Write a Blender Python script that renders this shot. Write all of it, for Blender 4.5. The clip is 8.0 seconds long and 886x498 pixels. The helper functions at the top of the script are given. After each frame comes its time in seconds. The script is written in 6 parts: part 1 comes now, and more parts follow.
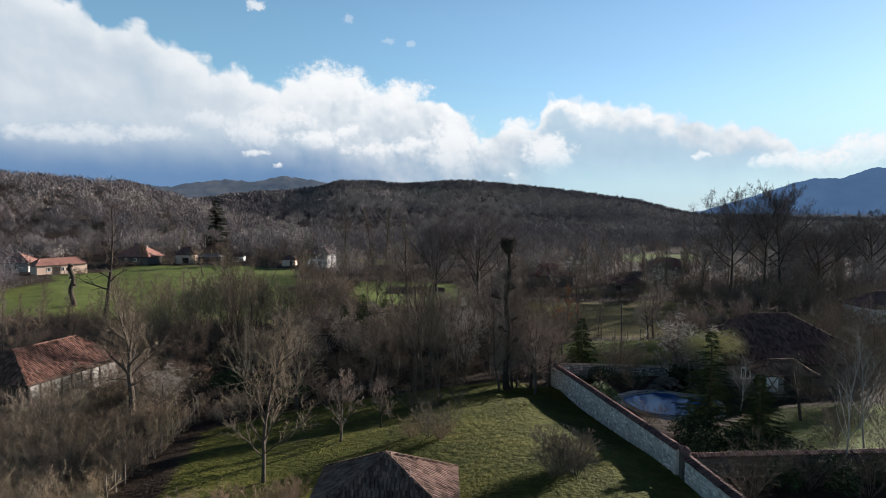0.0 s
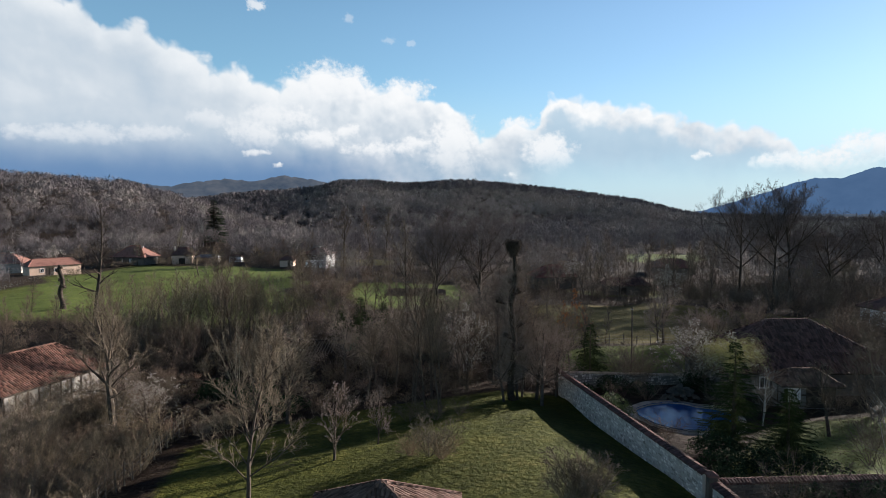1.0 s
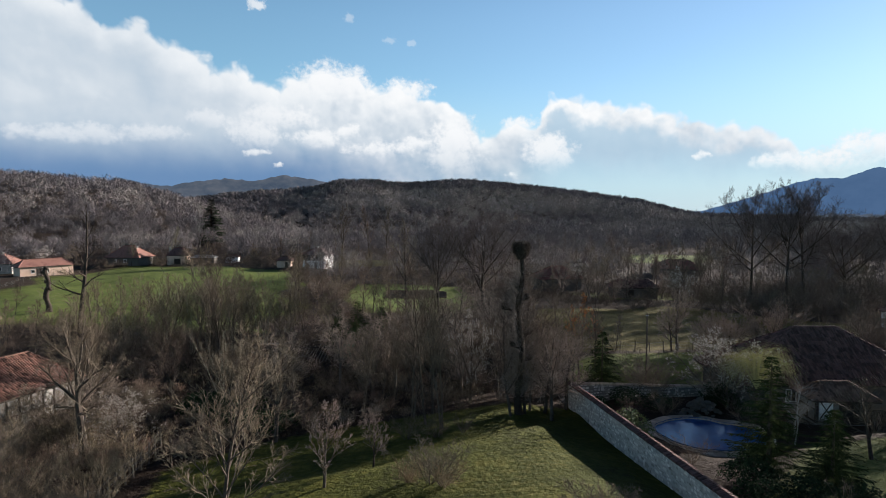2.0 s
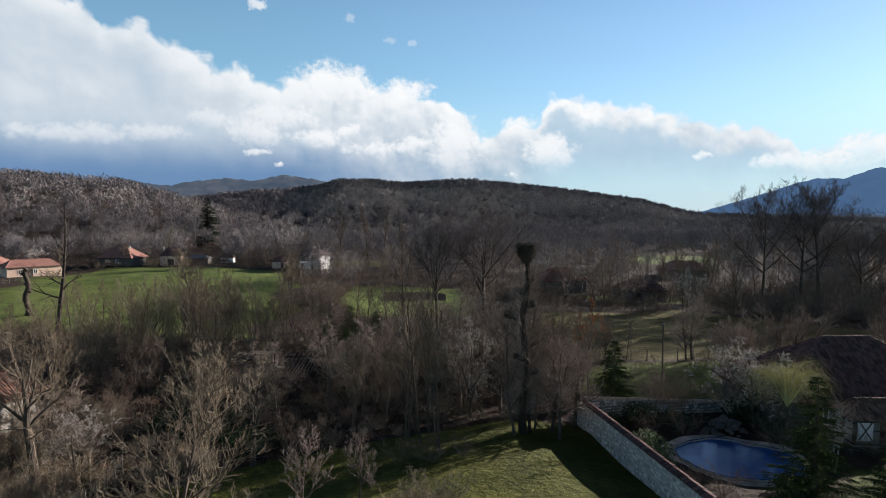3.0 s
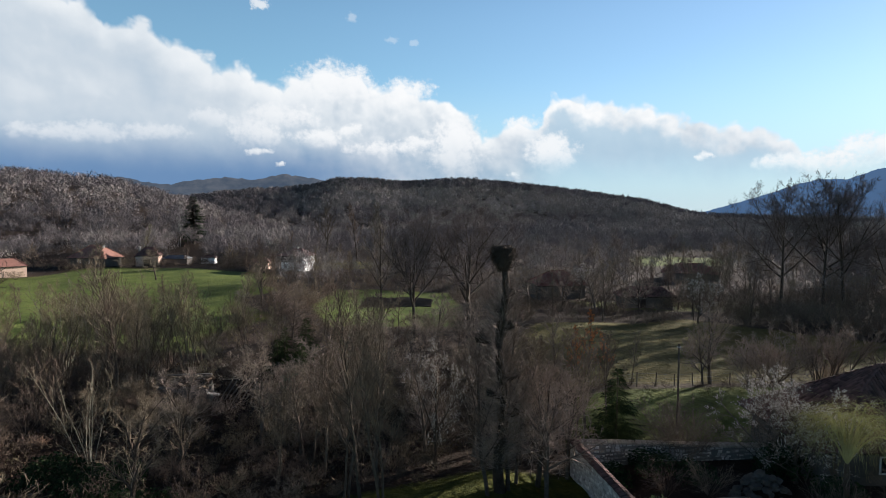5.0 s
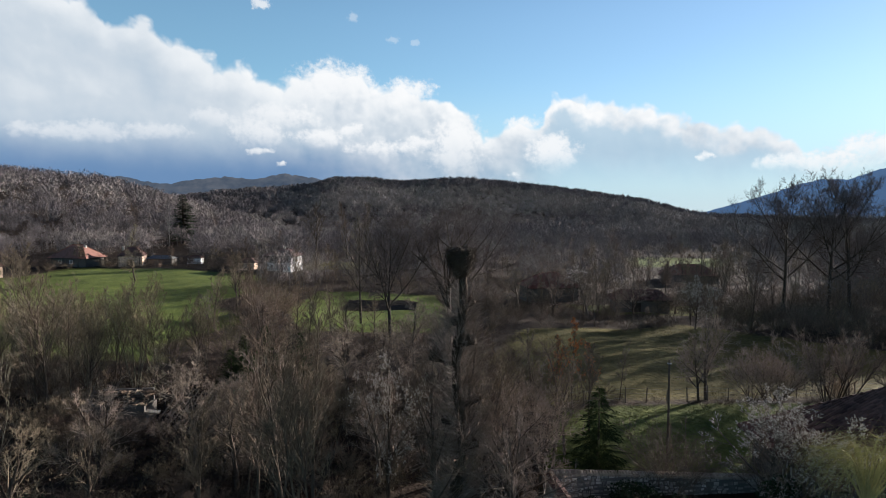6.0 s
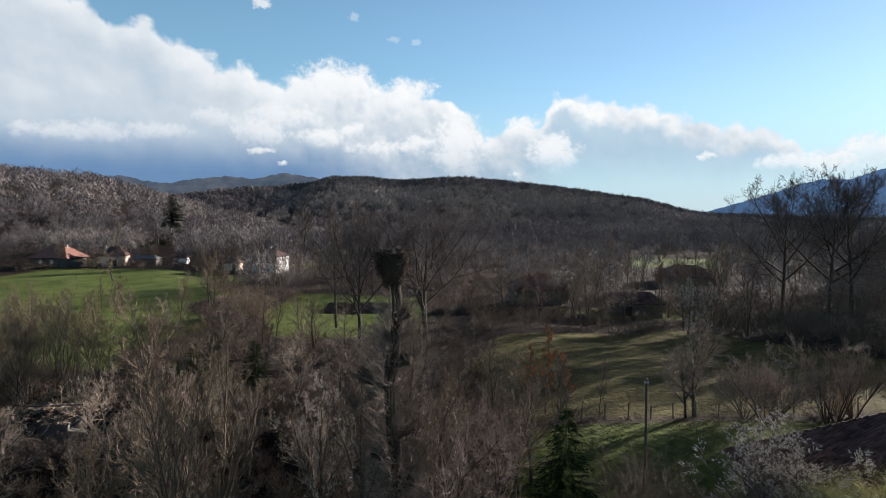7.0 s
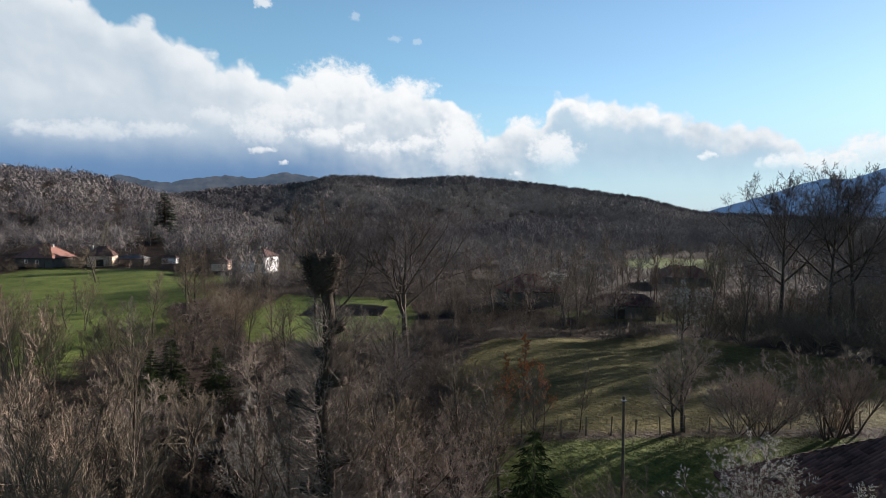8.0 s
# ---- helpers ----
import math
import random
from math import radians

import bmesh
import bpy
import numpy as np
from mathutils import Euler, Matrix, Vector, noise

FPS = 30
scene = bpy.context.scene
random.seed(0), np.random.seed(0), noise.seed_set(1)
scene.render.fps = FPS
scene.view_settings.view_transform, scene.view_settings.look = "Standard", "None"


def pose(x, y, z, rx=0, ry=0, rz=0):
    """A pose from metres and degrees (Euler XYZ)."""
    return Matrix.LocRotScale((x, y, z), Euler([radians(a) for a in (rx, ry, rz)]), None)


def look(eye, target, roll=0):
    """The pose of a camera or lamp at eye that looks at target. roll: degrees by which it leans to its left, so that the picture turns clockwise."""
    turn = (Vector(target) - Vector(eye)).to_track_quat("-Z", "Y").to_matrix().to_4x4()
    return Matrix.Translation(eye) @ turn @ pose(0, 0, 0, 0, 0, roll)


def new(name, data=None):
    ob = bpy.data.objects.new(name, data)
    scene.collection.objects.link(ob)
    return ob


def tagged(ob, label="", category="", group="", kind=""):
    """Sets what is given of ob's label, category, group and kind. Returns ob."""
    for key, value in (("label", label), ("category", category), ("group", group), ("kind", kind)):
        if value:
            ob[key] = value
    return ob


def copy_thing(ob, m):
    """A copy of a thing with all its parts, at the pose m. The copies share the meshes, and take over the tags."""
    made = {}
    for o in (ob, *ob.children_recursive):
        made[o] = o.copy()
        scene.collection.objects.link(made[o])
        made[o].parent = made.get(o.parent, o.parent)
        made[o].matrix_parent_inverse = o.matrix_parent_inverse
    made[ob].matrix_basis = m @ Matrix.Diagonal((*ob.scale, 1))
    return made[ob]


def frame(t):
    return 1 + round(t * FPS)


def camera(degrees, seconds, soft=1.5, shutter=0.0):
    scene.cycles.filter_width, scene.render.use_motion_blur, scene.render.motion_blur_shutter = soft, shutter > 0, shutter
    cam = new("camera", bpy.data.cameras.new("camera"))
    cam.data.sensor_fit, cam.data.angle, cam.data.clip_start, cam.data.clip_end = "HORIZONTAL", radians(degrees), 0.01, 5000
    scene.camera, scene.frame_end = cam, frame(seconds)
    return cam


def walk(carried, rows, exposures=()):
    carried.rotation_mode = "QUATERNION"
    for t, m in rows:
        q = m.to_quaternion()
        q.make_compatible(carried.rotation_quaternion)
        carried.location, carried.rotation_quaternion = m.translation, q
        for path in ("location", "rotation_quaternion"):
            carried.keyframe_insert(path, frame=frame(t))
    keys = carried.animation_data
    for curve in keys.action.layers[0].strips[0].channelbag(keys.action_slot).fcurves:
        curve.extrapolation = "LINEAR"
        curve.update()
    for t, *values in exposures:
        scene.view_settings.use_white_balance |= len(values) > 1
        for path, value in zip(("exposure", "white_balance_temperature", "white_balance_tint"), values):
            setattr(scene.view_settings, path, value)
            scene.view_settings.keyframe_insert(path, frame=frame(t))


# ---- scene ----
cam = camera(72.0, 8.0, soft=0.9)
PATH = [
    (0.0, pose(0.00, 0.00, 20.00, 86.660, 0.000, 0.000)),
    (0.5, pose(-0.04, 1.78, 20.03, 86.643, -0.003, 0.004)),
    (1.0, pose(-0.13, 3.82, 20.05, 86.630, -0.015, 0.013)),
    (1.5, pose(-0.23, 6.10, 20.04, 86.621, -0.035, 0.026)),
    (2.0, pose(-0.28, 8.61, 20.01, 86.615, -0.060, 0.043)),
    (2.5, pose(-0.22, 11.32, 19.96, 86.610, -0.091, 0.064)),
    (3.0, pose(0.01, 14.21, 19.88, 86.607, -0.126, 0.089)),
    (3.5, pose(0.46, 17.24, 19.78, 86.605, -0.164, 0.117)),
    (4.0, pose(1.16, 20.38, 19.67, 86.603, -0.203, 0.148)),
    (4.5, pose(2.12, 23.58, 19.55, 86.600, -0.243, 0.182)),
    (5.0, pose(3.35, 26.79, 19.43, 86.595, -0.282, 0.218)),
    (5.5, pose(4.82, 29.96, 19.32, 86.589, -0.319, 0.257)),
    (6.0, pose(6.46, 33.02, 19.22, 86.579, -0.354, 0.298)),
    (6.5, pose(8.21, 35.88, 19.13, 86.566, -0.384, 0.340)),
    (7.0, pose(9.91, 38.48, 19.06, 86.549, -0.410, 0.385)),
    (7.5, pose(11.42, 40.71, 19.02, 86.527, -0.429, 0.430)),
    (8.0, pose(12.52, 42.47, 19.00, 86.499, -0.440, 0.477)),
]
walk(cam, PATH, [(0.0, 0.5, 6350, 10), (8.0, 0.5, 6350, 10)])

# ---- light ----
SUN_AZ, SUN_EL = 53.0, 12.5          # degrees right of +y, and above the horizon
sun_way = Vector((math.sin(radians(SUN_AZ)) * math.cos(radians(SUN_EL)),
                  math.cos(radians(SUN_AZ)) * math.cos(radians(SUN_EL)), math.sin(radians(SUN_EL))))
sun = new("sun", bpy.data.lights.new("sun", "SUN"))
sun.data.energy, sun.data.angle, sun.data.color = 9.6, radians(0.6), (1.0, 0.89, 0.8)
sun.matrix_world = look(sun_way * 100, (0, 0, 0))


class Nodes:
    """Short ways to add and join nodes of one tree."""

    def __init__(self, tree):
        self.tree = tree
        tree.nodes.clear()

    def add(self, kind, **inputs):
        node = self.tree.nodes.new(kind)
        for key, value in inputs.items():
            self.put(node, int(key[1:]) if key[0] == "i" and key[1:].isdigit() else key.replace("_", " "), value)
        return node

    def put(self, node, key, value):
        if isinstance(value, bpy.types.Node):
            value = value.outputs[0]
        if isinstance(value, bpy.types.NodeSocket):
            self.tree.links.new(value, node.inputs[key])
        else:
            node.inputs[key].default_value = value

    def math(self, op, a, b=0.0, c=0.0, clamp=False):
        node = self.add("ShaderNodeMath", i0=a, i1=b, i2=c)
        node.operation, node.use_clamp = op, clamp
        return node

    def attribute(self, name):
        node = self.add("ShaderNodeAttribute")
        node.attribute_name = name
        return node.outputs["Fac"]

    def vector(self, op, a, b):
        node = self.add("ShaderNodeVectorMath", i0=a, i1=b)
        node.operation = op
        return node

    def noise(self, vector, scale, detail=4.0, rough=0.55, distort=0.0):
        return self.add("ShaderNodeTexNoise", Vector=vector, Scale=scale, Detail=detail, Roughness=rough, Distortion=distort)

    def ramp(self, fac, stops):
        node = self.add("ShaderNodeValToRGB", i0=fac)
        ramp = node.color_ramp
        while len(ramp.elements) < len(stops):
            ramp.elements.new(0.5)
        for e, (at, colour) in zip(ramp.elements, stops):
            e.position = at
            e.color = (*colour, 1) if isinstance(colour, tuple) else (colour, colour, colour, 1)
        return node

    def step(self, value, low, high):
        """0 at low, 1 at high, smooth between."""
        if low > high:
            return self.math("SUBTRACT", 1.0, self.step(value, high, low))
        node = self.add("ShaderNodeMapRange", i0=value, i1=low, i2=high)
        node.interpolation_type = "SMOOTHSTEP"
        return node

    def mix(self, fac, a, b, blend="MIX"):
        node = self.add("ShaderNodeMix")
        node.data_type, node.blend_type = "RGBA", blend
        self.put(node, 0, fac)
        for key, v in ((6, a), (7, b)):
            self.put(node, key, (*v, 1) if isinstance(v, tuple) and len(v) == 3 else v)
        return node.outputs[2]


# cloud tops: degrees right of +y, degrees above the horizon
CLOUD_TOP = [(-60, 24), (-45, 21), (-35.3, 19.0), (-30.7, 16.4), (-29.0, 15.2), (-26.3, 16.0), (-23.8, 14.8), (-20.7, 13.1), (-17.4, 12.6),
             (-15.0, 11.7), (-13.0, 12.6), (-10.5, 13.2), (-8.3, 12.8), (-7.0, 11.2), (-4.4, 11.9), (-1.3, 11.2), (1.9, 9.6),
             (3.4, 7.6), (5.5, 8.8), (8.5, 8.4), (9.4, 10.6), (11.7, 10.9), (14.2, 10.1), (18.1, 9.6), (20.9, 8.5), (24.0, 7.6),
             (27.0, 7.6), (29.5, 6.4), (30.3, 4.9), (32.6, 4.6), (34.1, 5.6), (36, 6.4), (45, 7.5), (70, 6)]

# heads of cloud: degrees right of +y, degrees above the horizon, half width and half height in degrees
CLOUD_HEADS = [(-32.5, 6.2, 3.5, 0.9), (-29.4, 6.4, 2.6, 1.1), (-25.5, 6.7, 3.6, 0.9), (-16.7, 5.4, 1.4, 0.4), (-15.1, 4.3, 0.5, 0.25), (-21.1, 8.1, 1.9, 0.9), (-10.3, 11.5, 4.2, 2.3),
               (-3.5, 10.8, 3.0, 1.7), (-14.8, 8.4, 3.6, 1.6), (-16.9, 7.0, 2.8, 1.7), (-11.9, 6.7, 3.6, 1.0), (-5.5, 5.8, 4.2, 1.0), (-2.5, 6.3, 2.1, 0.8), (-8.6, 7.4, 1.3, 0.9), (1.0, 6.2, 3.6, 3.2),
               (7.1, 8.0, 2.5, 1.1), (9.8, 5.5, 2.8, 2.2), (6.3, 3.5, 0.8, 0.4), (22.8, 4.9, 0.6, 0.5), (29.0, 4.2, 2.8, 0.9), (32.5, 4.2, 3.6, 1.4), (34.8, 5.2, 2.5, 1.5)]


AIR_TINT = (1.18, 1.5, 1.68)


def sky():
    world = bpy.data.worlds.new("sky")
    scene.world = world
    world.use_nodes = True
    n = Nodes(world.node_tree)
    way = n.add("ShaderNodeTexCoord").outputs["Generated"]
    air = n.add("ShaderNodeTexSky")
    air.sky_type, air.sun_disc = "NISHITA", False
    air.sun_elevation, air.sun_rotation = radians(SUN_EL), radians(SUN_AZ)
    air.air_density, air.dust_density, air.ozone_density = 1.0, 0.1, 1.6
    part_xyz = n.add("ShaderNodeSeparateXYZ", Vector=way)
    az = n.math("MULTIPLY", n.math("ARCTAN2", part_xyz.outputs[0], part_xyz.outputs[1]), 57.2958)
    el = n.math("MULTIPLY", n.math("ARCSINE", part_xyz.outputs[2]), 57.2958)
    flat = n.add("ShaderNodeCombineXYZ", X=az, Y=el)
    # billows push the edge about
    wob = n.math("MULTIPLY", n.math("SUBTRACT", n.noise(flat, 0.22, 4, 0.5), 0.5), 2.6)
    wob2 = n.math("MULTIPLY", n.math("SUBTRACT", n.noise(flat, 0.7, 3, 0.5), 0.5), 1.5)

    def billow(vector, scale):
        node = n.add("ShaderNodeTexVoronoi", Vector=vector, Scale=scale)
        node.feature = "SMOOTH_F1"
        node.inputs["Smoothness"].default_value = 0.35
        return node.outputs["Distance"]
    warped = n.vector("ADD", flat, n.vector("MULTIPLY", n.noise(flat, 0.5, 3, 0.5).outputs["Color"], (1.6, 1.6, 0.0)))
    lobes = [n.math("MULTIPLY", n.math("SUBTRACT", 0.42, billow(warped, scale)), size) for scale, size in ((0.42, 1.5), (1.05, 0.6), (2.3, 0.22))]
    round_edge = n.math("ADD", n.math("ADD", lobes[0], lobes[1]), lobes[2])
    push = n.math("ADD", n.math("MULTIPLY", n.math("ADD", wob, wob2), 0.4), round_edge)
    curve = n.add("ShaderNodeFloatCurve", Value=n.add("ShaderNodeMapRange", i0=n.math("ADD", az, n.math("MULTIPLY", wob2, 0.4)), i1=-60.0, i2=70.0))
    points = curve.mapping.curves[0].points
    spots = [((a + 60) / 130, e / 30) for a, e in CLOUD_TOP]
    points[0].location, points[-1].location = spots[0], spots[-1]
    for a, e in spots[1:-1]:
        points.new(a, e)
    for q in points:
        q.handle_type = "VECTOR"
    curve.mapping.update()
    depth = n.math("ADD", n.math("SUBTRACT", n.math("MULTIPLY", curve, 30.0), el), push)
    soft = n.step(depth, -0.1, 0.75)
    # heads of cloud that stand out in front of the bank
    ragged = n.math("ADD", n.math("MULTIPLY", round_edge, -0.55), n.math("MULTIPLY", n.math("SUBTRACT", n.noise(flat, 2.2, 5, 0.6), 0.5), 1.5))
    stirred = n.vector("ADD", flat, n.vector("MULTIPLY", n.vector("SUBTRACT", n.noise(flat, 0.9, 4, 0.55).outputs["Color"], (0.5, 0.5, 0.5)), (1.9, 1.1, 0.0)))
    heads = None
    for ha, he, hw, hh in CLOUD_HEADS:
        local = n.vector("MULTIPLY", n.vector("SUBTRACT", stirred, (ha, he, 0.0)), (1.0 / hw, 1.0 / hh, 0.0))
        dot = n.vector("DOT_PRODUCT", local, local)
        body = n.step(n.math("ADD", dot.outputs["Value"], ragged), 1.15, 0.1)
        lit = n.step(n.add("ShaderNodeSeparateXYZ", Vector=local).outputs[1], -1.2, 0.3)
        body = n.math("MULTIPLY", body, lit)
        heads = n.math("MAXIMUM", heads, body) if heads else body

    # soft lumps lit from the sun's side, strongest in the middle of the bank
    def relief(scale, shift, detail, size):
        here = n.noise(flat, scale, detail, 0.5)
        there = n.noise(n.vector("ADD", flat, (shift, shift, 0.0)), scale, detail, 0.5)
        return n.math("MULTIPLY", n.math("SUBTRACT", here, there), size)

    def puffs(scale, shift, size):
        there = n.vector("ADD", warped, (shift, shift, 0.0))
        return n.math("MULTIPLY", n.math("SUBTRACT", billow(there, scale), billow(warped, scale)), size)
    lumps = n.math("ADD", relief(0.36, 0.8, 4, 0.5), n.math("ADD", puffs(0.42, 0.6, 0.2), puffs(1.05, 0.28, 0.14)))
    lumps = n.math("ADD", n.math("MULTIPLY", lumps, n.math("ADD", 0.3, n.math("MULTIPLY", n.step(az, -22.0, -8.0), 0.7))), relief(0.09, 2.6, 3, 0.45))
    rim = n.math("MULTIPLY", n.step(n.math("ADD", depth, n.math("MULTIPLY", wob, 0.8)), 3.6, 0.3), 0.23)
    sunward = n.math("MULTIPLY", n.step(az, -28.0, 4.0), 0.1)
    low = n.math("MULTIPLY", n.step(n.math("ADD", el, n.math("MULTIPLY", wob, 0.7)), 9.5, 3.0), -0.26)
    light = n.math("ADD", n.math("ADD", n.math("ADD", lumps, rim), n.math("ADD", sunward, low)), 0.6, clamp=True)
    cloud = n.ramp(light, [(0.0, (0.2, 0.32, 0.5)), (0.3, (0.4, 0.52, 0.64)), (0.6, (0.62, 0.69, 0.755)), (0.8, (0.82, 0.855, 0.88)), (1.0, (0.98, 0.98, 0.97))])
    # dark base of the bank on the side away from the sun
    base_low = n.step(n.math("ADD", el, n.math("MULTIPLY", wob, 0.6)), 7.4, 3.0)
    base_side = n.step(az, 2.0, -16.0)
    cloud = n.mix(n.math("MULTIPLY", n.math("MULTIPLY", base_low, base_side), 0.88), cloud, (0.115, 0.235, 0.44))
    # on the sun's side only the rim is white; the body behind it is blue-grey and thins out low down
    sun_side = n.step(az, 6.0, 11.0)
    inner = n.step(n.math("ADD", depth, n.math("MULTIPLY", n.math("ADD", wob, wob2), 1.1)), 0.9, 2.7)
    cloud = n.mix(n.math("MULTIPLY", n.math("MULTIPLY", inner, sun_side), 0.82), cloud, (0.45, 0.615, 0.745))
    thin_side = n.step(n.math("ADD", az, n.math("MULTIPLY", wob, 3.0)), 2.0, 14.0)
    thin_low = n.step(n.math("ADD", el, n.math("MULTIPLY", wob, 1.0)), 5.8, 2.0)
    fade = n.math("SUBTRACT", 1.0, n.math("MULTIPLY", n.math("MULTIPLY", thin_side, thin_low), 0.85))
    cloud = n.mix(n.math("MULTIPLY", heads, 0.86), cloud, n.mix(n.step(az, -25.0, -10.0), (0.76, 0.8, 0.84), (0.97, 0.97, 0.965)))
    mask = n.math("MULTIPLY", n.math("MULTIPLY", soft, fade), n.step(n.math("ABSOLUTE", az), 95.0, 55.0), clamp=True)
    mask = n.math("MAXIMUM", mask, n.math("MULTIPLY", heads, 0.95))
    # small puffs above the bank
    for pa, pe, pw, ph, strong in ((-16.8, 17.7, 1.1, 0.55, 0.8), (-8.7, 17.1, 0.6, 0.5, 0.3), (-5.0, 15.4, 0.7, 0.35, 0.25), (-3.0, 15.2, 0.5, 0.35, 0.25), (24.5, 17.8, 0.9, 0.25, 0.12)):
        away = n.math("SQRT", n.math("ADD", n.math("POWER", n.math("DIVIDE", n.math("SUBTRACT", az, pa), pw), 2.0), n.math("POWER", n.math("DIVIDE", n.math("SUBTRACT", el, pe), ph), 2.0)))
        puff = n.step(n.math("ADD", away, n.math("MULTIPLY", n.math("SUBTRACT", n.noise(flat, 1.4, 4, 0.6), 0.5), 2.4)), 1.0, 0.35)
        mask = n.math("MAXIMUM", mask, n.math("MULTIPLY", puff, strong))
    # clear air: bluer high up, pale near the horizon
    clear = n.vector("MULTIPLY", n.vector("MULTIPLY", air, AIR_TINT), n.mix(n.step(az, -32.0, 30.0), (0.88, 1.01, 1.01), (1.09, 1.0, 1.03)))
    haze = n.math("MULTIPLY", n.step(el, 13.0, 0.5), n.math("ADD", 0.12, n.math("MULTIPLY", n.step(n.math("ABSOLUTE", n.math("SUBTRACT", az, 20.0)), 110.0, 60.0), 0.68)))
    clear = n.mix(n.math("MULTIPLY", n.step(el, 34.0, 14.0), 0.16), clear, n.vector("MULTIPLY", (0.55, 0.74, 0.86), (10.0, 10.0, 10.0)))
    clear = n.mix(n.step(el, 16.5, 43.0), clear, n.vector("MULTIPLY", clear, (0.15, 0.118, 0.18)))
    clear = n.mix(haze, clear, n.vector("MULTIPLY", (0.47, 0.66, 0.81), (10.0, 10.0, 10.0)))
    out = n.mix(mask, clear, n.vector("MULTIPLY", cloud, (10.0, 10.0, 10.0)))
    back = n.add("ShaderNodeBackground", Color=out, Strength=0.0707)
    n.add("ShaderNodeOutputWorld", Surface=back)


sky()


# ---- materials ----
def surface(name, colour, rough=0.85, bump=0.0, bump_scale=6.0, bump_size=0.1, metal=0.0, colour_of=None, spec=0.3, where="Object"):
    """A procedural material. colour: two or three colours mixed by noise at two scales; colour_of(n, coords) may give the colour instead."""
    mat = bpy.data.materials.new(name)
    mat.use_nodes = True
    n = Nodes(mat.node_tree)
    coords = n.add("ShaderNodeTexCoord").outputs[where]
    if colour_of:
        base = colour_of(n, coords)
    else:
        scale, stops = colour
        big = n.noise(coords, scale, 5, 0.6)
        fine = n.noise(coords, scale * 9, 3, 0.6)
        fac = n.math("ADD", n.math("MULTIPLY", big.outputs[0], 0.62), n.math("MULTIPLY", fine.outputs[0], 0.38))
        spread = [0.5] if len(stops) == 1 else [0.32 + 0.36 * i / (len(stops) - 1) for i in range(len(stops))]
        base = n.ramp(fac, list(zip(spread, stops))).outputs[0]
    shader = n.add("ShaderNodeBsdfPrincipled", Base_Color=base, Roughness=rough, Metallic=metal)
    shader.inputs["Specular IOR Level"].default_value = spec
    if bump:
        relief = n.add("ShaderNodeBump", Strength=bump, Distance=bump_size, Height=n.noise(coords, bump_scale, 5, 0.65).outputs[0])
        n.put(shader, "Normal", relief)
    n.add("ShaderNodeOutputMaterial", Surface=shader)
    return mat


def by_object(stops, scale=1.2, depth=0.35):
    """Colour that differs from object to object, with grain."""
    def make(n, coords):
        rnd = n.add("ShaderNodeObjectInfo").outputs["Random"]
        pick = n.ramp(rnd, [(i / max(1, len(stops) - 1), c) for i, c in enumerate(stops)])
        grain = n.noise(coords, scale, 4, 0.6)
        return n.mix(1.0, pick.outputs[0], n.add("ShaderNodeMapRange", i0=grain, i1=0.3, i2=0.7, i3=1 - depth, i4=1 + depth), "MULTIPLY")
    return make


def by_island(stops, patches=0.012, depth=0.3):
    """Colour that differs in wide patches and from piece to piece."""
    def make(n, coords):
        wide = n.noise(coords, patches, 3, 0.6)
        pick = n.ramp(wide.outputs[0], [(0.34 + 0.32 * i / max(1, len(stops) - 1), c) for i, c in enumerate(stops)])
        rnd = n.add("ShaderNodeNewGeometry").outputs["Random Per Island"]
        return n.mix(1.0, pick.outputs[0], n.add("ShaderNodeMapRange", i0=rnd, i3=1 - depth, i4=1 + depth), "MULTIPLY")
    return make


def ground_colour(n, coords):
    grass = n.attribute("grass")
    dry = n.attribute("dry")
    fresh = n.attribute("fresh")
    n1, n2, n3 = n.noise(coords, 0.16, 5, 0.6), n.noise(coords, 1.7, 5, 0.65), n.noise(coords, 9.0, 3, 0.6)
    rough = n.math("ADD", n.math("MULTIPLY", n1.outputs[0], 0.4), n.math("ADD", n.math("MULTIPLY", n2.outputs[0], 0.35), n.math("MULTIPLY", n3.outputs[0], 0.25)))
    soil = n.ramp(rough, [(0.32, (0.0175, 0.0122, 0.0090)), (0.5, (0.0335, 0.0236, 0.0173)), (0.68, (0.0620, 0.0446, 0.0312))])
    green = n.ramp(rough, [(0.36, (0.0262, 0.0300, 0.0066)), (0.5, (0.0610, 0.0690, 0.0118)), (0.62, (0.1260, 0.1210, 0.0250))])
    lush = n.ramp(rough, [(0.36, (0.0440, 0.0620, 0.0150)), (0.5, (0.0930, 0.1240, 0.0290)), (0.62, (0.1540, 0.1780, 0.0480))])
    straw = n.ramp(rough, [(0.38, (0.0400, 0.0420, 0.0110)), (0.5, (0.1060, 0.0930, 0.0320)), (0.62, (0.1720, 0.1450, 0.0540))])
    edge = n.step(n.math("ADD", grass, n.math("MULTIPLY", n.math("SUBTRACT", n2.outputs[0], 0.5), 0.7)), 0.3, 0.7)
    edge2 = n.step(n.math("ADD", dry, n.math("MULTIPLY", n.math("SUBTRACT", n2.outputs[0], 0.5), 0.8)), 0.25, 0.75)
    return n.mix(edge2, n.mix(edge, soil.outputs[0], n.mix(fresh, green.outputs[0], lush.outputs[0])), straw.outputs[0])


